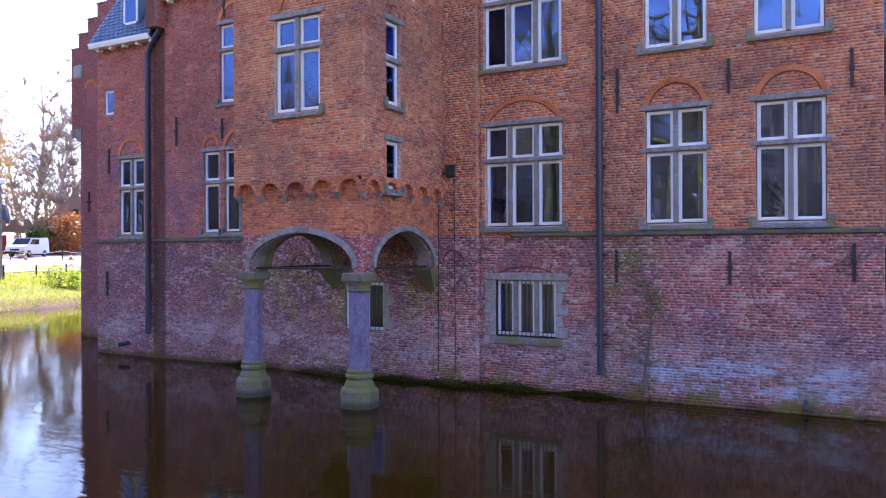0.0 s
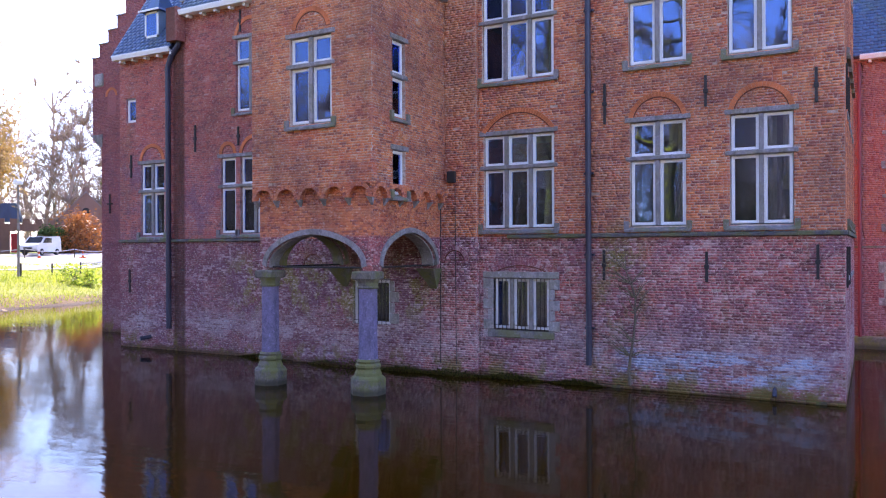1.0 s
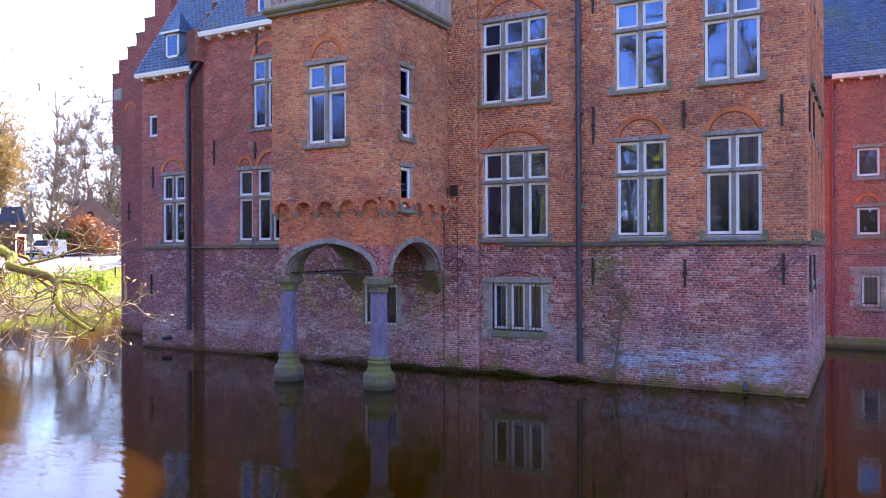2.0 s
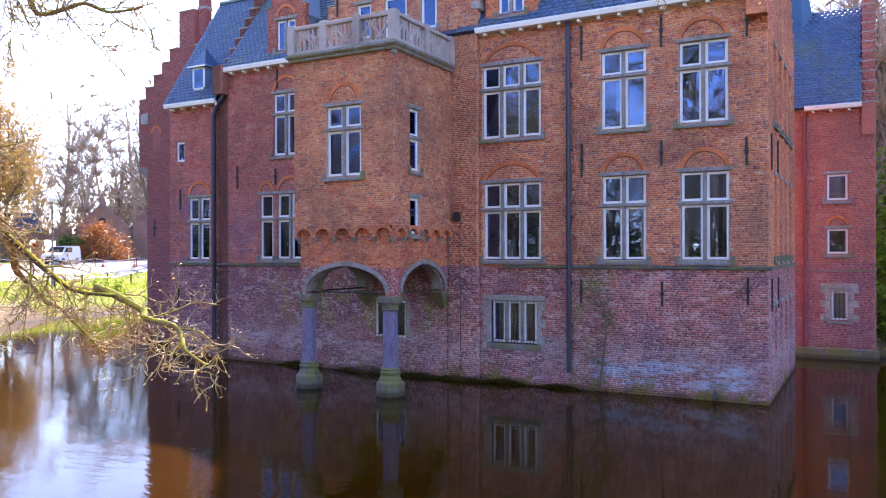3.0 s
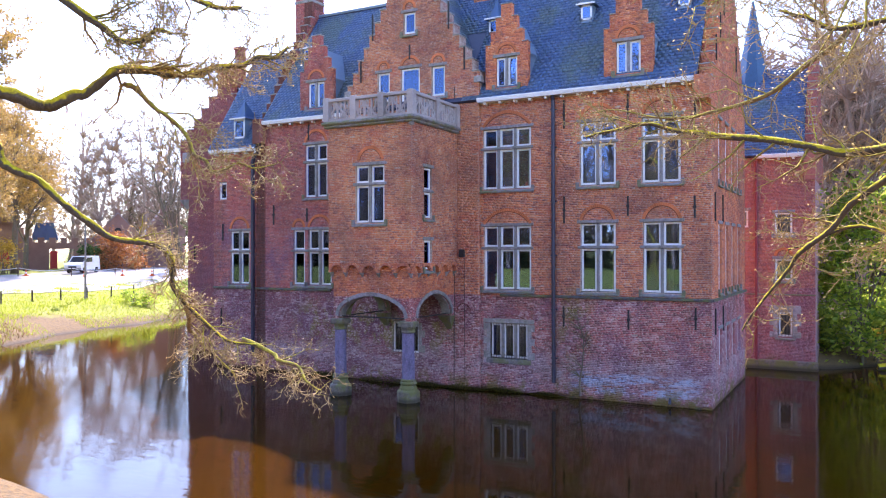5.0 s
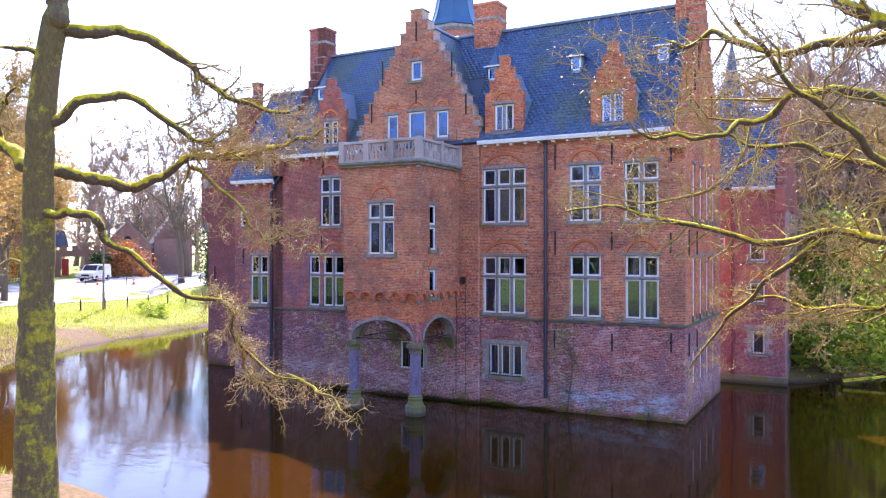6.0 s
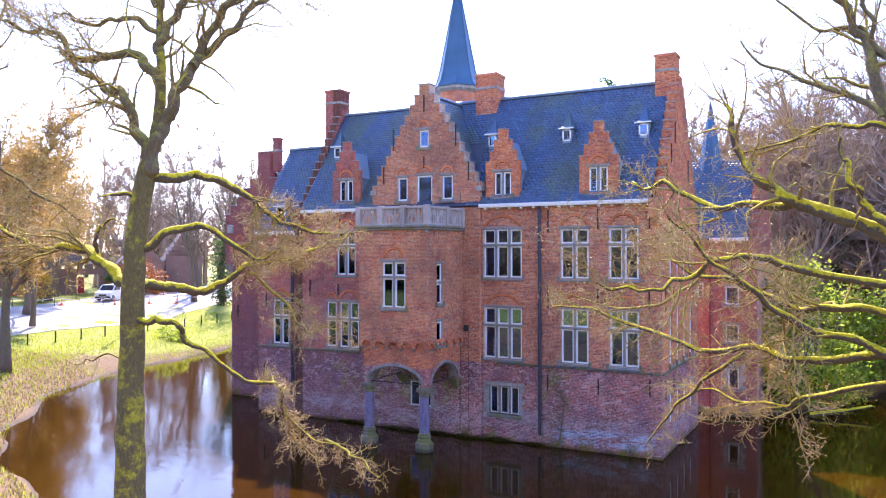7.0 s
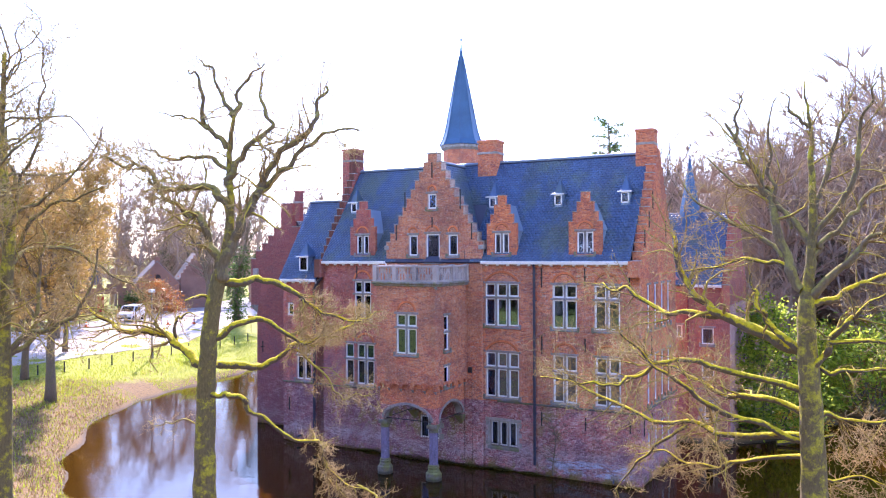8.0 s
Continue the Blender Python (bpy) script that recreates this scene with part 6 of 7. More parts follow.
RIGHT_LIMBS += [
    (0.18, 2, 1.0, 0, [(9.31, -0.09, 9.11), (8.37, 0.20, 9.45), (7.01, 0.54, 10.08), (6.26, 0.82, 10.78), (5.80, 1.05, 11.76), (5.66, 1.25, 12.26)]),
    (0.11, 2, 0.85, 0, [(9.20, -0.09, 9.18), (8.50, -0.10, 9.68), (8.25, -0.17, 10.08), (8.10, -0.25, 10.66), (7.99, -0.33, 11.15)]),
    (0.1, 2, 0.85, 0, [(7.06, 0.78, 10.00), (5.62, 1.27, 10.00), (4.40, 1.75, 10.46), (3.75, 2.14, 10.54), (3.22, 2.54, 10.76)]),
    (0.045, 2, 0.8, 0.05, [(5.84, 1.13, 9.96), (5.36, 1.48, 9.76), (4.22, 1.92, 9.45), (3.00, 2.36, 9.27)]),
    (0.105, 2, 1.3, 0, [(9.35, -0.10, 7.58), (8.30, 0.35, 7.88), (7.19, 0.81, 7.79), (6.08, 1.26, 8.14), (4.89, 1.72, 8.59), (4.20, 2.12, 8.92)]),
    (0.105, 2, 1.3, 0.03, [(9.34, -0.10, 7.11), (7.82, 0.51, 6.80), (6.53, 1.08, 6.84), (5.10, 1.67, 6.77), (3.41, 2.28, 7.12), (2.07, 2.85, 7.44), (0.76, 3.42, 7.47)]),
]
RIGHT_LIMBS += [
    (0.06, 2, 0.8, 0.1, [(6.08, 1.20, 6.77), (5.09, 1.69, 5.97), (4.15, 2.16, 5.04), (3.54, 2.60, 4.13)]),
    (0.05, 2, 0.8, 0.03, [(5.13, 1.61, 8.50), (4.06, 2.11, 7.78), (2.67, 2.63, 7.57), (0.99, 3.19, 7.86)]),
    (0.11, 2, 0.85, 0, [(9.36, -0.10, 8.79), (9.72, -0.30, 9.37), (10.15, -0.51, 10.05), (10.52, -0.70, 10.35), (11.12, -0.93, 10.85)]),
    (0.07, 2, 0.85, 0, [(9.80, -0.36, 9.48), (10.55, -0.66, 9.58), (11.33, -0.96, 9.48), (11.97, -1.24, 9.69)]),
    (0.07, 2, 0.9, 0.05, [(9.38, -0.10, 8.73), (9.93, 0.10, 8.71), (10.82, 0.26, 8.80), (11.64, 0.42, 8.75), (12.44, 0.59, 8.98)]),
]
RIGHT_LIMBS += [
    (0.1, 2, 0.9, 0, [(9.35, -0.1, 6.95), (8.09, -0.10, 7.31), (7.03, -0.60, 7.76), (6.29, -1.20, 8.40), (5.51, -1.80, 9.14), (5.15, -2.30, 9.68)]),
    (0.09, 2, 0.9, 0, [(9.32, -0.1, 8.15), (7.01, -0.30, 8.72), (6.23, -0.80, 8.89), (5.50, -1.20, 8.59), (4.97, -1.50, 8.27), (4.23, -1.65, 8.20), (3.64, -1.80, 8.38)]),
    (0.07, 2, 1.5, 0.03, [(9.38, -0.1, 6.6), (7.6, 0.9, 6.0), (6.4, 1.6, 5.6), (5.2, 2.2, 5.7), (4.2, 2.7, 5.4)]),
    (0.06, 2, 1.5, 0.05, [(9.38, -0.1, 6.3), (9.6, 0.7, 5.8), (10.6, 1.3, 5.9), (11.8, 1.8, 5.6)]),
    (0.08, 2, 1.4, 0, [(9.36, -0.1, 7.4), (9.7, 0.5, 7.6), (10.8, 0.8, 7.4), (12.0, 1.0, 7.7), (13.0, 1.2, 7.6)]),
]
near_tree("oak_tree", LEFT_TRUNK, 0.37, 0.08, LEFT_LIMBS, "tall bare oak with moss-yellow limbs on the moat bank", 11, fork=11.2)
near_tree("oak_tree", RIGHT_TRUNK, 0.35, 0.02, RIGHT_LIMBS, "bare oak with long moss-yellow limbs reaching over the moat", 23, fork=10.6, stout=0.95)
near_tree("oak_tree", [(-14.9, -5.8, 4.0), (-14.85, -5.8, 7.0), (-14.8, -5.8, 10.0), (-14.6, -5.7, 12.5), (-14.9, -5.8, 15.5), (-14.7, -5.8, 18.5)], 0.4, 0.06, [], "broad bare oak on the grass bank", 37, 34)


def bare_tree(name, at, h, r, seed, label, dense=0.7, ivy=0, twig=None, catkins=0, spread=1.0):
    rnd = random.Random(seed)
    tree = thing(name, at, label, "tree", "trees of the park")
    o = Vector(at)
    tp, tr = wander(o - Vector((0, 0, 0.3)), (rnd.gauss(0, 0.03), rnd.gauss(0, 0.03), 1), h * 0.8, r, 10, 0.06, 0.05, rnd)
    part("trunk", Mesh().tube(tp, [w + 0.3 * r * math.exp(-i) for i, w in enumerate(tr)], 9), M_BARK_FAR, tree, smooth=True)
    wood, twigs, puffs = Mesh(), Mesh(), Mesh()
    for i in range(13):
        f = rnd.uniform(0.25, 1)
        k = min(len(tp) - 2, int(f * (len(tp) - 1)))
        way = side_way(tp[k + 1] - tp[k], rnd, rnd.uniform(0.5, 1.0))
        q, w = wander(tp[k], way, spread * h * rnd.uniform(0.22, 0.42) * (1.25 - 0.5 * f), tr[k] * 0.55, 7, 0.16, 0.12, rnd)
        wood.tube(q, w, 5, False)
        for j in range(int(9 * dense)):
            g_ = rnd.uniform(0.2, 1)
            kk = min(len(q) - 2, int(g_ * (len(q) - 1)))
            way2 = side_way(q[kk + 1] - q[kk], rnd, rnd.uniform(0.4, 0.9))
            q2, w2 = wander(q[kk], way2, h * rnd.uniform(0.08, 0.17), max(0.02, w[kk] * 0.5), 4, 0.22, 0.1, rnd)
            wood.tube(q2, w2, 4, False)
            for m_ in range(int(8 * dense)):
                k3 = rnd.randrange(1, len(q2))
                way3 = side_way(q2[k3] - q2[k3 - 1], rnd, rnd.uniform(0.3, 0.9))
                tip = q2[k3] + way3 * (h * rnd.uniform(0.03, 0.08))
                twigs.blade(q2[k3], tip, 0.013, way3.orthogonal().normalized())
                for b_ in range(3):
                    m0 = q2[k3].lerp(tip, rnd.uniform(0.2, 0.9))
                    way4 = side_way(way3, rnd, rnd.uniform(0.3, 0.9))
                    twigs.blade(m0, m0 + way4 * (h * rnd.uniform(0.015, 0.04)), 0.011, way4.orthogonal().normalized())
                    if catkins:
                        for c_ in range(catkins):
                            leaf(puffs, m0 + way4 * rnd.uniform(0, h * 0.03) + Vector((rnd.gauss(0, 0.08), rnd.gauss(0, 0.08), rnd.gauss(0, 0.08))), h * rnd.uniform(0.0045, 0.009), rnd)
    part("branch_work", wood, M_BARK_FAR, tree, kind="stuff")
    part("twig_crown", twigs, twig or M_TWIG_FAR, tree, kind="stuff")
    if catkins:
        part("catkin_cover", puffs, M_CATKIN, tree, "ochre catkins", kind="stuff")
    if ivy:
        lv = Mesh()
        for i in range(ivy):
            f = rnd.uniform(0.0, 0.75)
            k = min(len(tp) - 1, int(f * (len(tp) - 1)))
            c = tp[k] + Vector((rnd.gauss(0, 0.55 + 0.5 * f), rnd.gauss(0, 0.55 + 0.5 * f), rnd.uniform(-0.8, 0.8)))
            leaf(lv, c, rnd.uniform(0.12, 0.25), rnd)
        part("ivy", lv, M_IVY, tree, "dark ivy on the trunk", kind="stuff")
    return tree


def bush(name, at, rx, ry, h, count, size, mat, label, seed, category="bush", stems=9):
    rnd = random.Random(seed)
    ob = thing(name, at, label, category)
    o = Vector(at)
    st, lv = Mesh(), Mesh()
    tips = []
    for i in range(stems):
        a = rnd.uniform(0, 6.28)
        top = o + Vector((rx * 0.75 * math.cos(a) * rnd.random(), ry * 0.75 * math.sin(a) * rnd.random(), h * rnd.uniform(0.5, 0.95)))
        q, w = wander(o + Vector((rnd.gauss(0, 0.15 * rx), rnd.gauss(0, 0.15 * ry), -0.1)), top - o, (top - o).length, 0.05, 6, 0.1, 0.02, rnd)
        st.tube(q, w, 5, False)
        tips += q[2:]
    part("stem_work", st, M_BARK_FAR, ob, kind="stuff")
    clumps = []
    for i in range(max(12, count // 90)):
        a, e = rnd.uniform(0, 6.28), rnd.uniform(-0.1, 1.0)
        rr = math.sqrt(max(0.0, 1 - max(0, e) ** 2)) * rnd.uniform(0.55, 1.05)
        clumps.append((o + Vector((rx * rr * math.cos(a), ry * rr * math.sin(a), h * (0.12 + 0.85 * max(0.0, e)) * rnd.uniform(0.8, 1.05))), rnd.uniform(0.12, 0.3) * min(rx, h)))
    for i in range(count):
        c, s = clumps[rnd.randrange(len(clumps))]
        p = c + Vector((rnd.gauss(0, s), rnd.gauss(0, s), rnd.gauss(0, s * 0.7)))
        if p.z > o.z:
            leaf(lv, p, size * rnd.uniform(0.6, 1.3), rnd)
    part("leaves", lv, mat, ob, kind="stuff")
    return ob


LAND = 3.0
kinds = [bare_tree("bare_tree", (-49.5, 17.5, land(-49.5, 17.5)), 15, 0.3, 31, "bare park tree in bud on the grass bank", 0.8),
         bare_tree("bare_tree", (-103, 78, LAND), 19, 0.5, 32, "tall bare park tree in early spring", 0.7, 500),
         bare_tree("bare_tree", (16, 74, LAND), 21, 0.45, 33, "tall bare park tree in early spring", 0.7),
         bare_tree("bare_tree", (28, 58, LAND), 18, 0.35, 34, "tall bare park tree in early spring", 0.7)]
for x, y, z, h, r_, seed, dens, cat, txt in (
        (-41.4, 14.2, 1.2, 16, 0.36, 42, 1.8, 4, "bare tree with tan catkins on the bank"), (-46.5, 7.0, 1.4, 17, 0.32, 43, 1.7, 4, "bare tree with tan catkins on the bank"),
        (-56.5, 17.0, 1.9, 15, 0.28, 49, 1.9, 4, "bare tree with tan catkins on the bank"), (-68.5, 33.5, 2.9, 17, 0.34, 71, 1.6, 3, "spreading tree with tan catkins on the lawn"), (-58.5, 27.5, 2.6, 13, 0.24, 72, 1.5, 3, "young tree with tan catkins on the lawn"), (-83.0, 46.0, LAND, 22, 0.4, 44, 1.5, 3, "tall tree with ochre catkins beyond the drive"), (-88.0, 40.0, LAND, 20, 0.35, 45, 1.5, 3, "tall tree with ochre catkins beyond the drive"),
        (-84.0, 33.0, LAND, 16, 0.3, 46, 1.5, 3, "tree with ochre catkins by the drive"), (-90.0, 52.0, LAND, 23, 0.3, 47, 1.3, 2, "tall tree with ochre catkins by the gatehouse")):
    bare_tree("bare_tree", (x, y, z), h, r_, seed, txt, dens, twig=M_TWIG, catkins=cat, spread=1.7 if x > -70 else 1.0)
bare_tree("ivy_tree", (-63.5, 56.5, LAND), 17, 0.4, 50, "bare tree wrapped in dark green ivy by the drive", 0.9, 2600)
bare_tree("ivy_tree", (-56.5, 62.0, LAND), 19, 0.4, 48, "bare tree wrapped in dark green ivy by the drive", 0.6, 3200)
rt = random.Random(5)
spots = []
for i in range(44):                                    # woods behind the castle and to both sides
    a = radians(rt.uniform(-48, 70))
    d = rt.uniform(80, 150)
    spots.append((d * math.sin(a) - 8, d * math.cos(a)))
for i in range(24):
    spots.append((rt.uniform(-10, 30), rt.uniform(48, 95)))
for i in range(18):
    spots.append((rt.uniform(-160, -95), rt.uniform(70, 140)))
for i in range(10):
    spots.append((rt.uniform(-95, -76), rt.uniform(0, 36)))
for i in range(26):                                    # behind the camera
    spots.append((rt.uniform(-60, 75), rt.uniform(-85, -45)))
for x, y in spots:
    s = rt.uniform(0.85, 1.25)
    src = kinds[rt.randrange(len(kinds))]
    copy_thing(src, pose(x, y, LAND - 0.1, 0, 0, rt.uniform(0, 360)) @ Matrix.Scale(s, 4))


def thicket(name, places, label, seed):
    """Young wood in the distance, too dense to count."""
    rnd = random.Random(seed)
    shapes = []
    for k in range(4):
        m = Mesh()
        tp, tr = wander((0, 0, 0), (0, 0, 1), 1.0, 0.012, 6, 0.05, 0.05, rnd)
        m.tube(tp, tr, 4, False)
        for i in range(26):
            j = rnd.randrange(1, 6)
            q, w = wander(tp[j], side_way((0, 0, 1), rnd, rnd.uniform(0.3, 0.9)), rnd.uniform(0.15, 0.4), 0.004, 2, 0.15, 0.06, rnd)
            m.tube(q, w, 3, False)
            for n in range(30):
                way = side_way(q[-1] - q[0], rnd, rnd.uniform(0.3, 0.9))
                p0 = q[rnd.randrange(0, 3)]
                m.blade(p0, p0 + way * rnd.uniform(0.06, 0.17), 0.0021, way.orthogonal().normalized())
        shapes.append((np.array(m.v), m.f))
    out = Mesh()
    for x, y, h in places:
        v, f = shapes[rnd.randrange(4)]
        a = rnd.uniform(0, 6.28)
        c, s = math.cos(a), math.sin(a)
        w = v * (h * 1.25, h * 1.25, h)
        o = len(out.v)
        out.v += np.stack([w[:, 0] * c - w[:, 1] * s + x, w[:, 0] * s + w[:, 1] * c + y, w[:, 2] + LAND - 0.2], -1).tolist()
        out.f += [tuple(i + o for i in q) for q in f]
    return whole(name, out, M_TWIG_FAR, label, "woodland", "stuff")


far = []
for i in range(250):
    a = radians(rt.uniform(-62, 60))
    d = rt.uniform(105, 165)
    if a > -0.4 or rt.random() < 0.45:
        far.append((d * math.sin(a) - 8, d * math.cos(a), rt.uniform(15, 26)))
for i in range(300):
    x, y = rt.uniform(-9, 40), rt.uniform(48, 95)
    far.append((x, y, rt.uniform(9, 15 + 11 * min(1, (x + 9) / 24))))
for i in range(14):
    far.append((rt.uniform(9, 24), rt.uniform(40, 48), rt.uniform(6, 12)))
for i in range(40):
    far.append((rt.uniform(-165, -110), rt.uniform(60, 140), rt.uniform(10, 18)))
thicket("far_wood", far, "bare brown woodland in the distance", 3)
thicket("rear_wood", [(rt.uniform(-110, 95), rt.uniform(-80, -46), rt.uniform(16, 25)) for i in range(210)], "bare brown woodland across the lawn", 4)

# an unseen, added evergreen hedgerow across the lawn, behind the start of the walk
# it only darkens what the lower windows reflect
rh_ = random.Random(21)
hedge = Mesh()
for i in range(24000):
    x = rh_.uniform(-190, 95)
    leaf(hedge, Vector((x, -62 + rh_.gauss(0, 2.0) - abs(x) * 0.05, LAND + rh_.uniform(0, 1) ** 1.3 * (6.0 + 1.5 * math.sin(x * 0.31) + 1.0 * math.sin(x * 0.83)))), rh_.uniform(0.35, 0.7), rh_)
whole("evergreen_hedgerow", hedge, M_IVY, "unseen dark evergreen hedgerow, added to darken the window reflections", "hedge", "stuff")

# evergreens and shrubs
pine = thing("pine_tree", (-12.8, 56.6, LAND), "tall dark pine behind the castle", "tree")
rp = random.Random(66)
part("trunk", Mesh().tube([(-12.8, 56.6, 1.8), (-12.6, 56.6, 12), (-12.8, 56.6, 25.0)], [0.35, 0.25, 0.08], 8), M_BARK_FAR, pine, smooth=True)
needles, boughs = Mesh(), Mesh()
for k in range(70):
    z = rp.uniform(15, 25.2)
    a = rp.uniform(0, 6.28)
    c0 = Vector((-12.75, 56.6, z))
    c1 = c0 + Vector((math.cos(a), math.sin(a), rp.uniform(-0.1, 0.35))) * rp.uniform(0.8, 2.0)
    boughs.tube([c0, c1], [0.05, 0.02], 4, False)
    for n in range(60):
        leaf(needles, c0.lerp(c1, rp.uniform(0.4, 1.1)) + Vector((rp.gauss(0, 0.25), rp.gauss(0, 0.25), rp.gauss(0, 0.12))), rp.uniform(0.1, 0.2), rp)
part("boughs", boughs, M_BARK_FAR, pine, kind="stuff")
part("needles", needles, M_IVY, pine, kind="stuff")
bush("laurel_tree", (5.1, 31.2, 0.2), 2.5, 2.2, 8.6, 7500, 0.15, M_LEAF, "dense glossy green laurel beside the brick wing", 51, "bush", 14)
bush("laurel_bush", (10.5, 39.0, 1.0), 4.0, 3.0, 6.0, 5000, 0.17, M_LEAF, "broad green laurel on the far bank", 52)
bush("laurel_bush", (7.4, 38.4, 0.6), 2.0, 1.8, 6.2, 4200, 0.14, M_GRASS, "lime-green shrub in full sun beside the water", 67)
bush("laurel_bush", (17.5, 46.0, 1.2), 4.5, 3.5, 7.0, 4500, 0.2, M_LEAF, "dark green evergreen shrub on the far bank", 53)
bush("laurel_bush", (13.0, 43.5, 1.0), 3.5, 2.5, 7.5, 4500, 0.17, M_GRASS, "yellow-green shrub in full sun on the far bank", 62)
bush("laurel_bush", (24.5, 40.0, 1.2), 3.5, 3.5, 6.0, 3500, 0.2, M_LEAF, "yellow-green shrub in the sun", 54)
bush("tan_shrub", (10.2, 41.0, 0.6), 2.6, 1.8, 4.5, 3000, 0.13, M_CATKIN, "tan catkin shrub on the far bank", 63)
bush("tan_shrub", (15.5, 43.2, 0.8), 3.0, 2.0, 5.5, 3200, 0.13, M_CATKIN, "tan catkin shrub on the far bank", 64)
bush("tan_shrub", (20.5, 45.0, 0.8), 3.0, 2.0, 6.0, 3200, 0.13, M_CATKIN, "tall tan catkin shrub on the far bank", 65)
bush("brown_shrub", (6.7, 32.9, 0.4), 1.5, 1.2, 1.8, 1500, 0.09, M_YELLOW, "low shrub with dead yellow-orange leaves at the water", 55)
bush("beech_hedge", (-83.0, 60.0, LAND), 3.4, 3.0, 4.6, 3500, 0.2, M_RUST, "rust-brown beech hedge against the gatehouse", 56, "hedge")
bush("ivy_mound", (-84.5, 57.0, LAND), 2.0, 2.0, 3.4, 2000, 0.2, M_IVY, "dark ivy mound beside the hedge", 57)
bush("yellow_shrub", (-80.0, 43.0, LAND), 2.0, 2.0, 3.6, 1800, 0.16, M_YELLOW, "yellow flowering shrub by the drive", 58)
bush("yellow_shrub", (-80.0, 31.0, LAND), 3.0, 3.0, 6.5, 2600, 0.2, M_YELLOW, "ochre catkin tree by the drive", 59)
bush("holly_bush", (-79.0, 20.0, LAND), 2.6, 2.6, 3.0, 2200, 0.15, M_GRASS, "light green shrub on the lawn", 60)
bush("holly_bush", (-47.5, 33.8, 1.0), 1.6, 1.1, 1.3, 1100, 0.12, M_LEAF, "low green shrub at the water", 61)

# grass and dead stalks on the left bank
rg = np.random.default_rng(12)


def blades(name, x0, x1, y0, y1, count, lo, hi, hgt, mat, label):
    px, py = rg.uniform(x0, x1, count), rg.uniform(y0, y1, count)
    d = shore(px, py)
    pick = (d > lo) & (d < hi)
    px, py = px[pick], py[pick]
    pz = height(px, py)
    n = len(px)
    a, h, lean = rg.uniform(0, 6.28, n), hgt * rg.uniform(0.5, 1.2, n), rg.normal(0, 0.3, (n, 2))
    wx, wy = 0.025 * np.cos(a), 0.025 * np.sin(a)
    v = np.stack([np.stack([px - wx, py - wy, pz - 0.02], -1), np.stack([px + wx, py + wy, pz - 0.02], -1), np.stack([px + lean[:, 0] * h, py + lean[:, 1] * h, pz + h], -1)], 1)
    m = Mesh()
    m.v = v.reshape(-1, 3).tolist()
    m.f = [(3 * i, 3 * i + 1, 3 * i + 2) for i in range(n)]
    whole(name, m, mat, label, "grass", "stuff")


blades("grass", -62, -30, 15, 50, 45000, 3.2, 16, 0.16, M_GRASS, "fresh spring grass on the bank")
blades("dead_grass", -50, -14, -8, 20, 40000, 0.05, 9, 0.17, M_REED, "dead stalks and leaves along the water")
blades("shore_grass", -50, -40, 25, 46, 12000, 0.1, 3, 0.15, M_GRASS, "bright grass down to the water")
blades("bank_weeds", -46, -14, -8, 22, 20000, 0.1, 6, 0.22, M_GRASS, "green weeds among the dead leaves of the bank")
blades("daffodil_leaves", -52, -38, 8, 40, 5000, 3, 8, 0.38, M_GRASS, "clumps of green bulb leaves")

# ---- left bank: lamp, posts, van and gatehouse
lamp = thing("street_lamp", (-51.4, 31.9, land(-51.4, 31.9)), "tall grey street lamp on the lawn", "lamp")
part("pole", Mesh().tube([(-51.4, 31.9, 1.4), (-51.4, 31.9, 8.0)], [0.1, 0.06], 8), M_STONE, lamp)
part("lamp_head", Mesh().chamfered(-51.6, -51.2, 31.65, 32.15, 8.0, 8.35, 0.06), M_WHITE, lamp)
PZ = land(-50.0, 14.0)
post = thing("bollard", (-50.0, 14.0, PZ), "short dark post edging the lawn", "post", "posts along the drive")
part("shaft", Mesh().lathe([(0.06, PZ - 0.1), (0.06, PZ + 0.85), (0.045, PZ + 0.95)], -50.0, 14.0, 8), M_IRON, post)
part("foot", Mesh().lathe([(0.1, PZ - 0.1), (0.1, PZ + 0.06), (0.06, PZ + 0.09)], -50.0, 14.0, 8), M_IRON, post)
for k in range(1, 17):
    x, y = -50.0 - 0.10 * k - 0.010 * (k * 2.6) ** 1.55, 14.0 + k * 2.6
    copy_thing(post, pose(x, y, land(x, y)))
ORANGE = plain("orange_plastic", (0.75, 0.12, 0.02), 0.5)
CZ = land(-72.5, 47.5)
cone = thing("traffic_cone", (-72.5, 47.5, CZ), "orange traffic cone with a white band", "cone", "traffic cones")
part("cone_body", Mesh().lathe([(0.17, CZ + 0.05), (0.03, CZ + 0.75)], -72.5, 47.5, 10), ORANGE, cone)
part("base", Mesh().chamfered(-72.75, -72.25, 47.25, 47.75, CZ, CZ + 0.1, 0.01), ORANGE, cone)
part("band", Mesh().lathe([(0.125, CZ + 0.3), (0.09, CZ + 0.46)], -72.5, 47.5, 10), M_WHITE, cone)
for x, y in ((-70.5, 51.0), (-68.5, 53.5), (-75.5, 42.5)):
    copy_thing(cone, pose(x, y, land(x, y) + 0.05))
rope = thing("rope_barrier", (-71.5, 48.5, land(-71.5, 48.5)), "sagging white rope between posts along the drive", "barrier")
ends = [(-78.0, 38.0), (-75.8, 41.8), (-73.2, 46.4), (-71.0, 50.4), (-69.0, 54.2), (-67.4, 58.6)]
for x, y in ends:
    part("post", Mesh().tube([(x, y, land(x, y) - 0.1), (x, y, land(x, y) + 1.05)], 0.05, 7), M_DARKWOOD, rope)
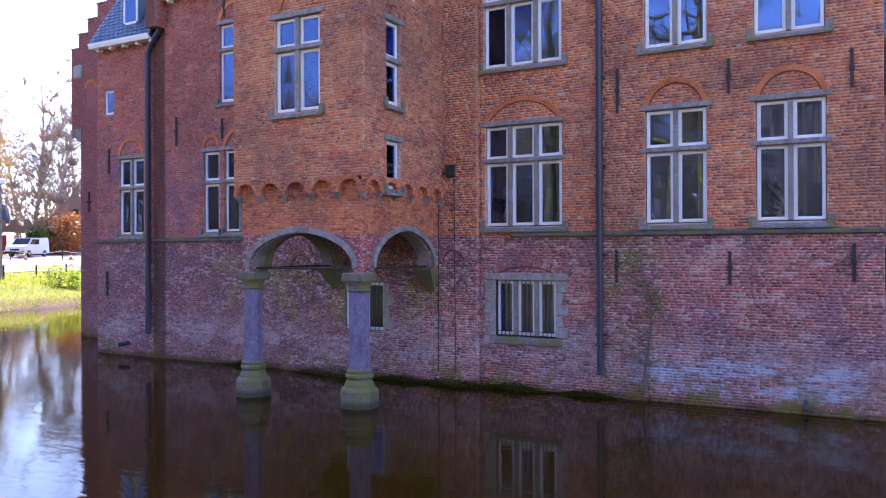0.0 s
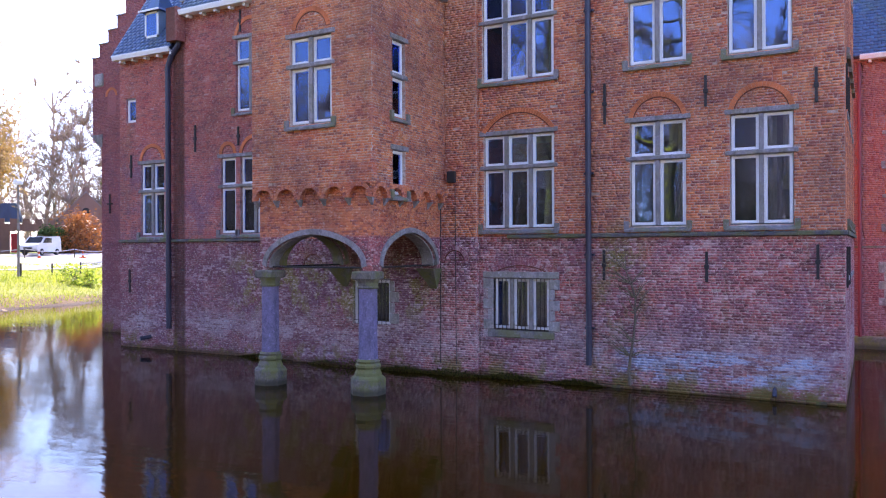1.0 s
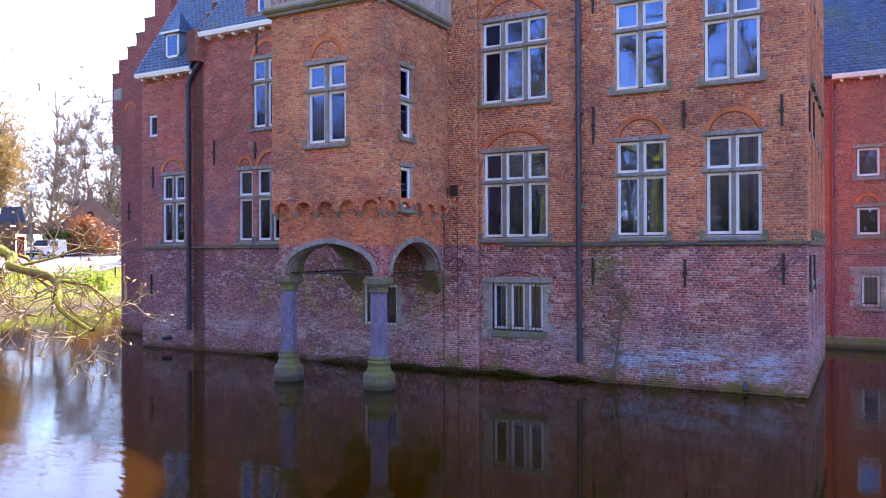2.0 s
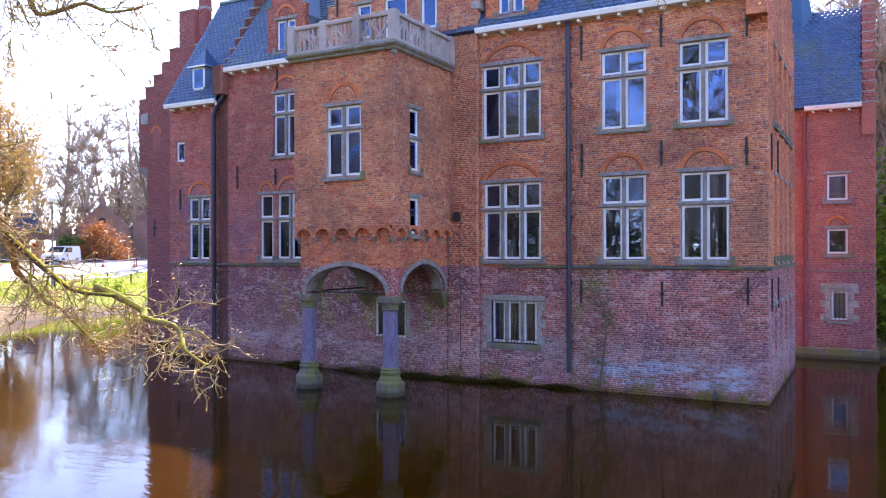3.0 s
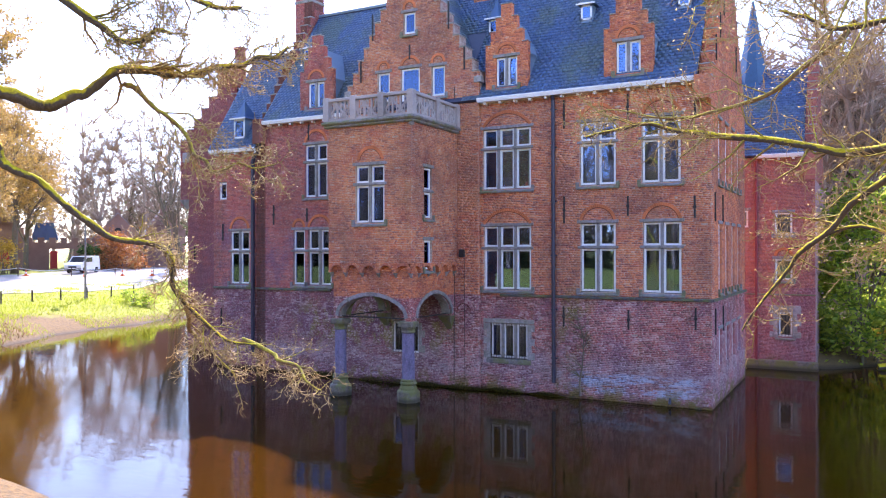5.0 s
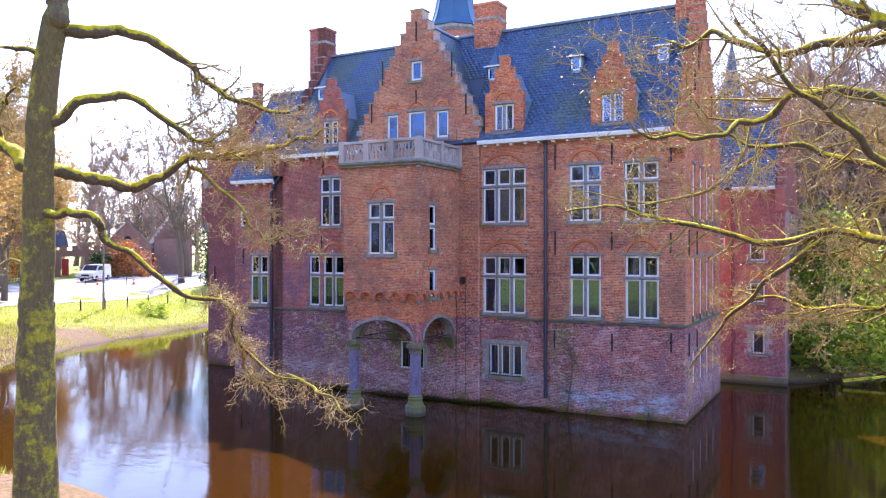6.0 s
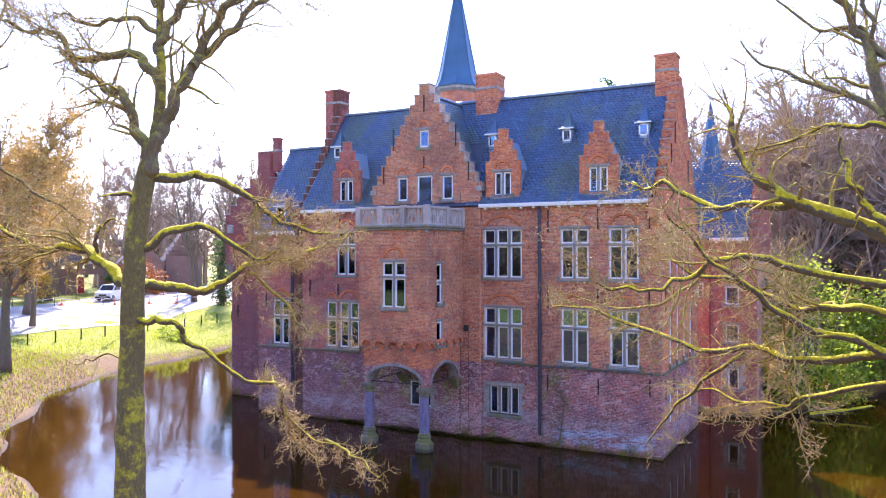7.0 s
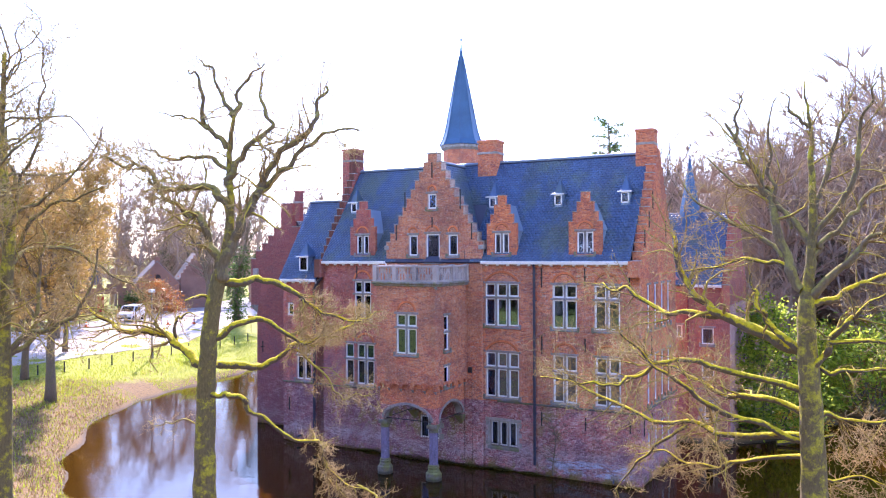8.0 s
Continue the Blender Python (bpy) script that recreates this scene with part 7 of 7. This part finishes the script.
for (xa, ya), (xb, yb) in zip(ends, ends[1:]):
    part("rope", Mesh().tube([(xa + (xb - xa) * i / 8, ya + (yb - ya) * i / 8, land(xa, ya) + (land(xb, yb) - land(xa, ya)) * i / 8 + 0.98 - 0.28 * math.sin(math.pi * i / 8)) for i in range(9)], 0.03, 5), M_PAPER, rope)
SZ = land(-57.0, 52.0)
sign = thing("road_sign", (-57.0, 52.0, SZ), "yellow board on a thin post", "sign")
part("post", Mesh().tube([(-57.0, 52.0, SZ - 0.1), (-57.0, 52.0, SZ + 2.0)], 0.04, 6), M_IRON, sign)
part("board", Mesh().chamfered(-57.5, -56.5, 51.97, 52.03, SZ + 1.3, SZ + 2.1, 0.02), plain("sign_yellow", (0.75, 0.45, 0.02), 0.5), sign)

CAR = plain("car_paint", (0.75, 0.76, 0.78), 0.25, 2, 0.05)
TYRE = plain("tyre_rubber", (0.02, 0.02, 0.02), 0.8)
GLASSY = plain("car_glass", (0.02, 0.025, 0.03), 0.05, 2, 0.1)
van = thing("van", (0, 0, 0), "white delivery van parked before the gatehouse", "van")
prof = [(-2.4, 0.35), (2.35, 0.35), (2.45, 0.75), (2.4, 1.0), (1.55, 1.2), (0.75, 1.9), (-2.3, 1.95), (-2.45, 1.6)]
shell = Mesh()
for s, w in ((-0.9, 0.0), (-0.94, 0.0), (0.94, 0.0), (0.9, 0.0)):
    shell.v += [(x, s * (0.88 if z > 1.3 else 1.0), z) for x, z in prof]
n = len(prof)
for r_ in range(3):
    shell.f += [(r_ * n + i, r_ * n + (i + 1) % n, (r_ + 1) * n + (i + 1) % n, (r_ + 1) * n + i) for i in range(n)]
shell.f += [tuple(range(n - 1, -1, -1)), tuple(range(3 * n, 4 * n))]
part("body", shell, CAR, van)
part("windscreen", Mesh().add([(1.5, -0.78, 1.26), (1.5, 0.78, 1.26), (0.84, 0.72, 1.85), (0.84, -0.72, 1.85), (1.45, -0.78, 1.22), (1.45, 0.78, 1.22), (0.78, 0.72, 1.82), (0.78, -0.72, 1.82)], [(0, 1, 2, 3), (7, 6, 5, 4), (0, 4, 5, 1), (1, 5, 6, 2), (2, 6, 7, 3), (3, 7, 4, 0)]), GLASSY, van)
for s in (-1, 1):
    part("side_window", Mesh().prism([(0.75, 1.25), (1.25, 1.25), (0.7, 1.75), (-0.4, 1.78), (-0.4, 1.25)], "y", min(s * 0.86, s * 0.935), max(s * 0.86, s * 0.935)), GLASSY, van)
    part("headlight", Mesh().chamfered(2.3, 2.47, min(s * 0.5, s * 0.85), max(s * 0.5, s * 0.85), 0.75, 0.95, 0.02), M_WHITE, van)
    for x in (-1.5, 1.5):
        wheel = part("wheel", Mesh().tube([(x, s * 0.72, 0.33), (x, s * 0.95, 0.33)], 0.33, 16), TYRE, van)
        part("rim", Mesh().tube([(x, s * 0.9, 0.33), (x, s * 0.965, 0.33)], 0.2, 12), M_STONE_PALE, wheel)
part("bumper", Mesh().chamfered(2.3, 2.5, -0.92, 0.92, 0.32, 0.55, 0.03), TYRE, van)
part("grille", Mesh().chamfered(2.42, 2.48, -0.45, 0.45, 0.62, 0.8, 0.02), TYRE, van)
van.matrix_basis = pose(-77.9, 51.3, land(-77.9, 51.3) + 0.06, 0, 0, -62) @ Matrix.Scale(1.05, 4)

V = Vector((-0.805, 0.593, 0))
U = Vector((0.593, 0.805, 0))
GO = Vector((-86.2, 63.0, LAND + 0.1))


def gate(u, d, z):
    p = GO + U * u + V * d
    return (p.x, p.y, p.z + z)


M_OLD = plain("old_brick", (0.30, 0.17, 0.13), 0.9, 3, 0.3)
M_TILE = plain("pale_tiles", (0.26, 0.22, 0.21), 0.7, 2, 0.2)
M_RED = plain("red_paint", (0.5, 0.03, 0.03), 0.5)
house = thing("gatehouse", tuple(GO), "old brick gatehouse with stepped gables and pale roofs", "house")


def gable_house(u0, u1, d0, d1, eaves, top, stepped):
    c, w = (u0 + u1) / 2, (u1 - u0) / 2
    m = Mesh().prism([(u0, -0.4), (u1, -0.4), (u1, eaves), (c, top), (u0, eaves)], "y", d0, d1)
    b = part("house_wall", placed(m, gate), M_OLD, house)
    for s in (-1, 1):
        q = [(c + s * (w + 0.25), d0 + 0.3, eaves - 0.3), (c + s * (w + 0.25), d1, eaves - 0.3), (c, d1, top + 0.05), (c, d0 + 0.3, top + 0.05)]
        part("house_roof", placed(Mesh().add(q + [(x, y, z + 0.15) for x, y, z in q], [(0, 1, 2, 3), (7, 6, 5, 4), (0, 4, 5, 1), (2, 6, 7, 3), (1, 5, 6, 2), (3, 7, 4, 0)]), gate), M_TILE, b)
    if stepped:
        for k in range(7):
            h = w * (1 - k / 7)
            part("gable_step", placed(Mesh().box(c - h, c + h, d0 - 0.02, d0 + 0.4, eaves + (top - eaves) * k / 7, eaves + (top - eaves) * (k + 1) / 7 + 0.35), gate), M_OLD, b)
    return b


a = gable_house(-3.2, 3.2, 0, 9, 4.2, 7.6, False)
part("round_window", placed(Mesh().lathe([(0.45, 0), (0.45, 0.06)], 0, 0, 12), lambda x, y, z: gate(x, -0.03 - z, 5.2 + y)), M_IRON, a)
part("chimney", placed(Mesh().box(-0.35, 0.35, 0.5, 1.2, 7.2, 8.3), gate), M_OLD, house)
c_ = gable_house(-19.5, -11.5, -1, 8, 4.6, 8.6, True)
for u in (-17.5, -14.5):
    part("red_door", placed(Mesh().box(u, u + 1.3, -1.06, -1.0, 0, 2.3), gate), M_RED, c_)
gable_house(4.0, 9.5, 5, 14, 4.8, 8.8, True)
wl = Mesh()
wall_cells(wl, -11.5, -3.2, -0.4, 3.6, [(-8.6, -5.6, -0.4, 2.7)], 1.5, 2.1)
gw = part("gate_wall", placed(wl, gate), M_OLD, house)
for k in range(6):
    part("merlon", placed(Mesh().chamfered(-11.4 + k * 1.4, -10.6 + k * 1.4, 1.5, 2.1, 3.6, 4.25, 0.02), gate), M_OLD, gw)
part("gate_leaf", placed(Mesh().box(-8.5, -7.6, 1.7, 1.8, 0.0, 2.4), gate), M_RED, gw)
part("blue_roof", placed(Mesh().prism([(-11, 4.0), (-7.6, 4.0), (-8.2, 6.4), (-10.4, 6.4)], "y", 6, 10), gate), M_SLATE, house)

# ---- small growth on the castle and driftwood
vine = Mesh()
rv = random.Random(9)
q, w = wander((-3.95, 16.93, 0.1), (0.03, 0, 1), 3.2, 0.04, 9, 0.12, 0.03, rv)
q = [Vector((p.x, min(p.y, 16.93), p.z)) for p in q]
vine.tube(q, w, 5, False)
for i in range(44):
    k = rv.randrange(2, 9)
    e = q[k] + Vector((rv.uniform(-0.75, 0.45), -rv.uniform(0.0, 0.12), rv.uniform(0.1, 0.6)))
    mid = q[k].lerp(e, 0.5) + Vector((0, 0, rv.uniform(-0.1, 0.12)))
    vine.tube([q[k], mid, e], [0.016, 0.01, 0.005], 4, False)
whole("wall_sapling", vine, M_BARK_FAR, "bare sapling climbing the brick wall", "plant", kind="stuff", at=(-3.95, 16.93, 0.1))
lg = thing("fallen_log", (7.2, 30.6, 0.1), "fallen mossy log lying at the water", "log")
part("log", Mesh().tube([(5.6, 29.7, 0.15), (7.0, 30.5, 0.3), (8.6, 31.6, 0.55)], [0.14, 0.12, 0.07], 8), M_BARK, lg)
part("snag", Mesh().tube([(7.4, 30.8, 0.35), (7.7, 30.6, 0.9)], [0.05, 0.02], 5), M_BARK, lg)

# ---- the lowest bricks of the corner, one by one
def brick_shape(name, length):
    m = Mesh().chamfered(-length / 2, length / 2, -0.012, 0.03, -0.0257, 0.0257, 0.003)
    me = m.data(name)
    me.materials.append(M_PIECE)
    return me


long_, short = brick_shape("brick", 0.194), brick_shape("brick_header", 0.0935)
rb = random.Random(77)
for r_ in range(18):
    z = 0.0625 * (r_ + 1) + 0.03125
    x = NEAR[0]
    while x + 0.03 < NEAR[1] + 0.01:
        half = rb.random() < (0.18 if r_ % 2 == 0 else 0.72)
        e = min(x + (0.1025 if half else 0.205) * rb.uniform(0.94, 1.06), NEAR[1] + 0.008)
        b = new("brick", short if half else long_)
        b.parent = front_wall
        b.matrix_basis = Matrix.Translation(Vector(((x + e) / 2, FACE + 0.006 + rb.gauss(0, 0.0018), z)) - Vector(BASE["castle"])) @ Matrix.Diagonal(((e - x - 0.011) / (0.0935 if half else 0.194), 1, 1, 1))
        x = e
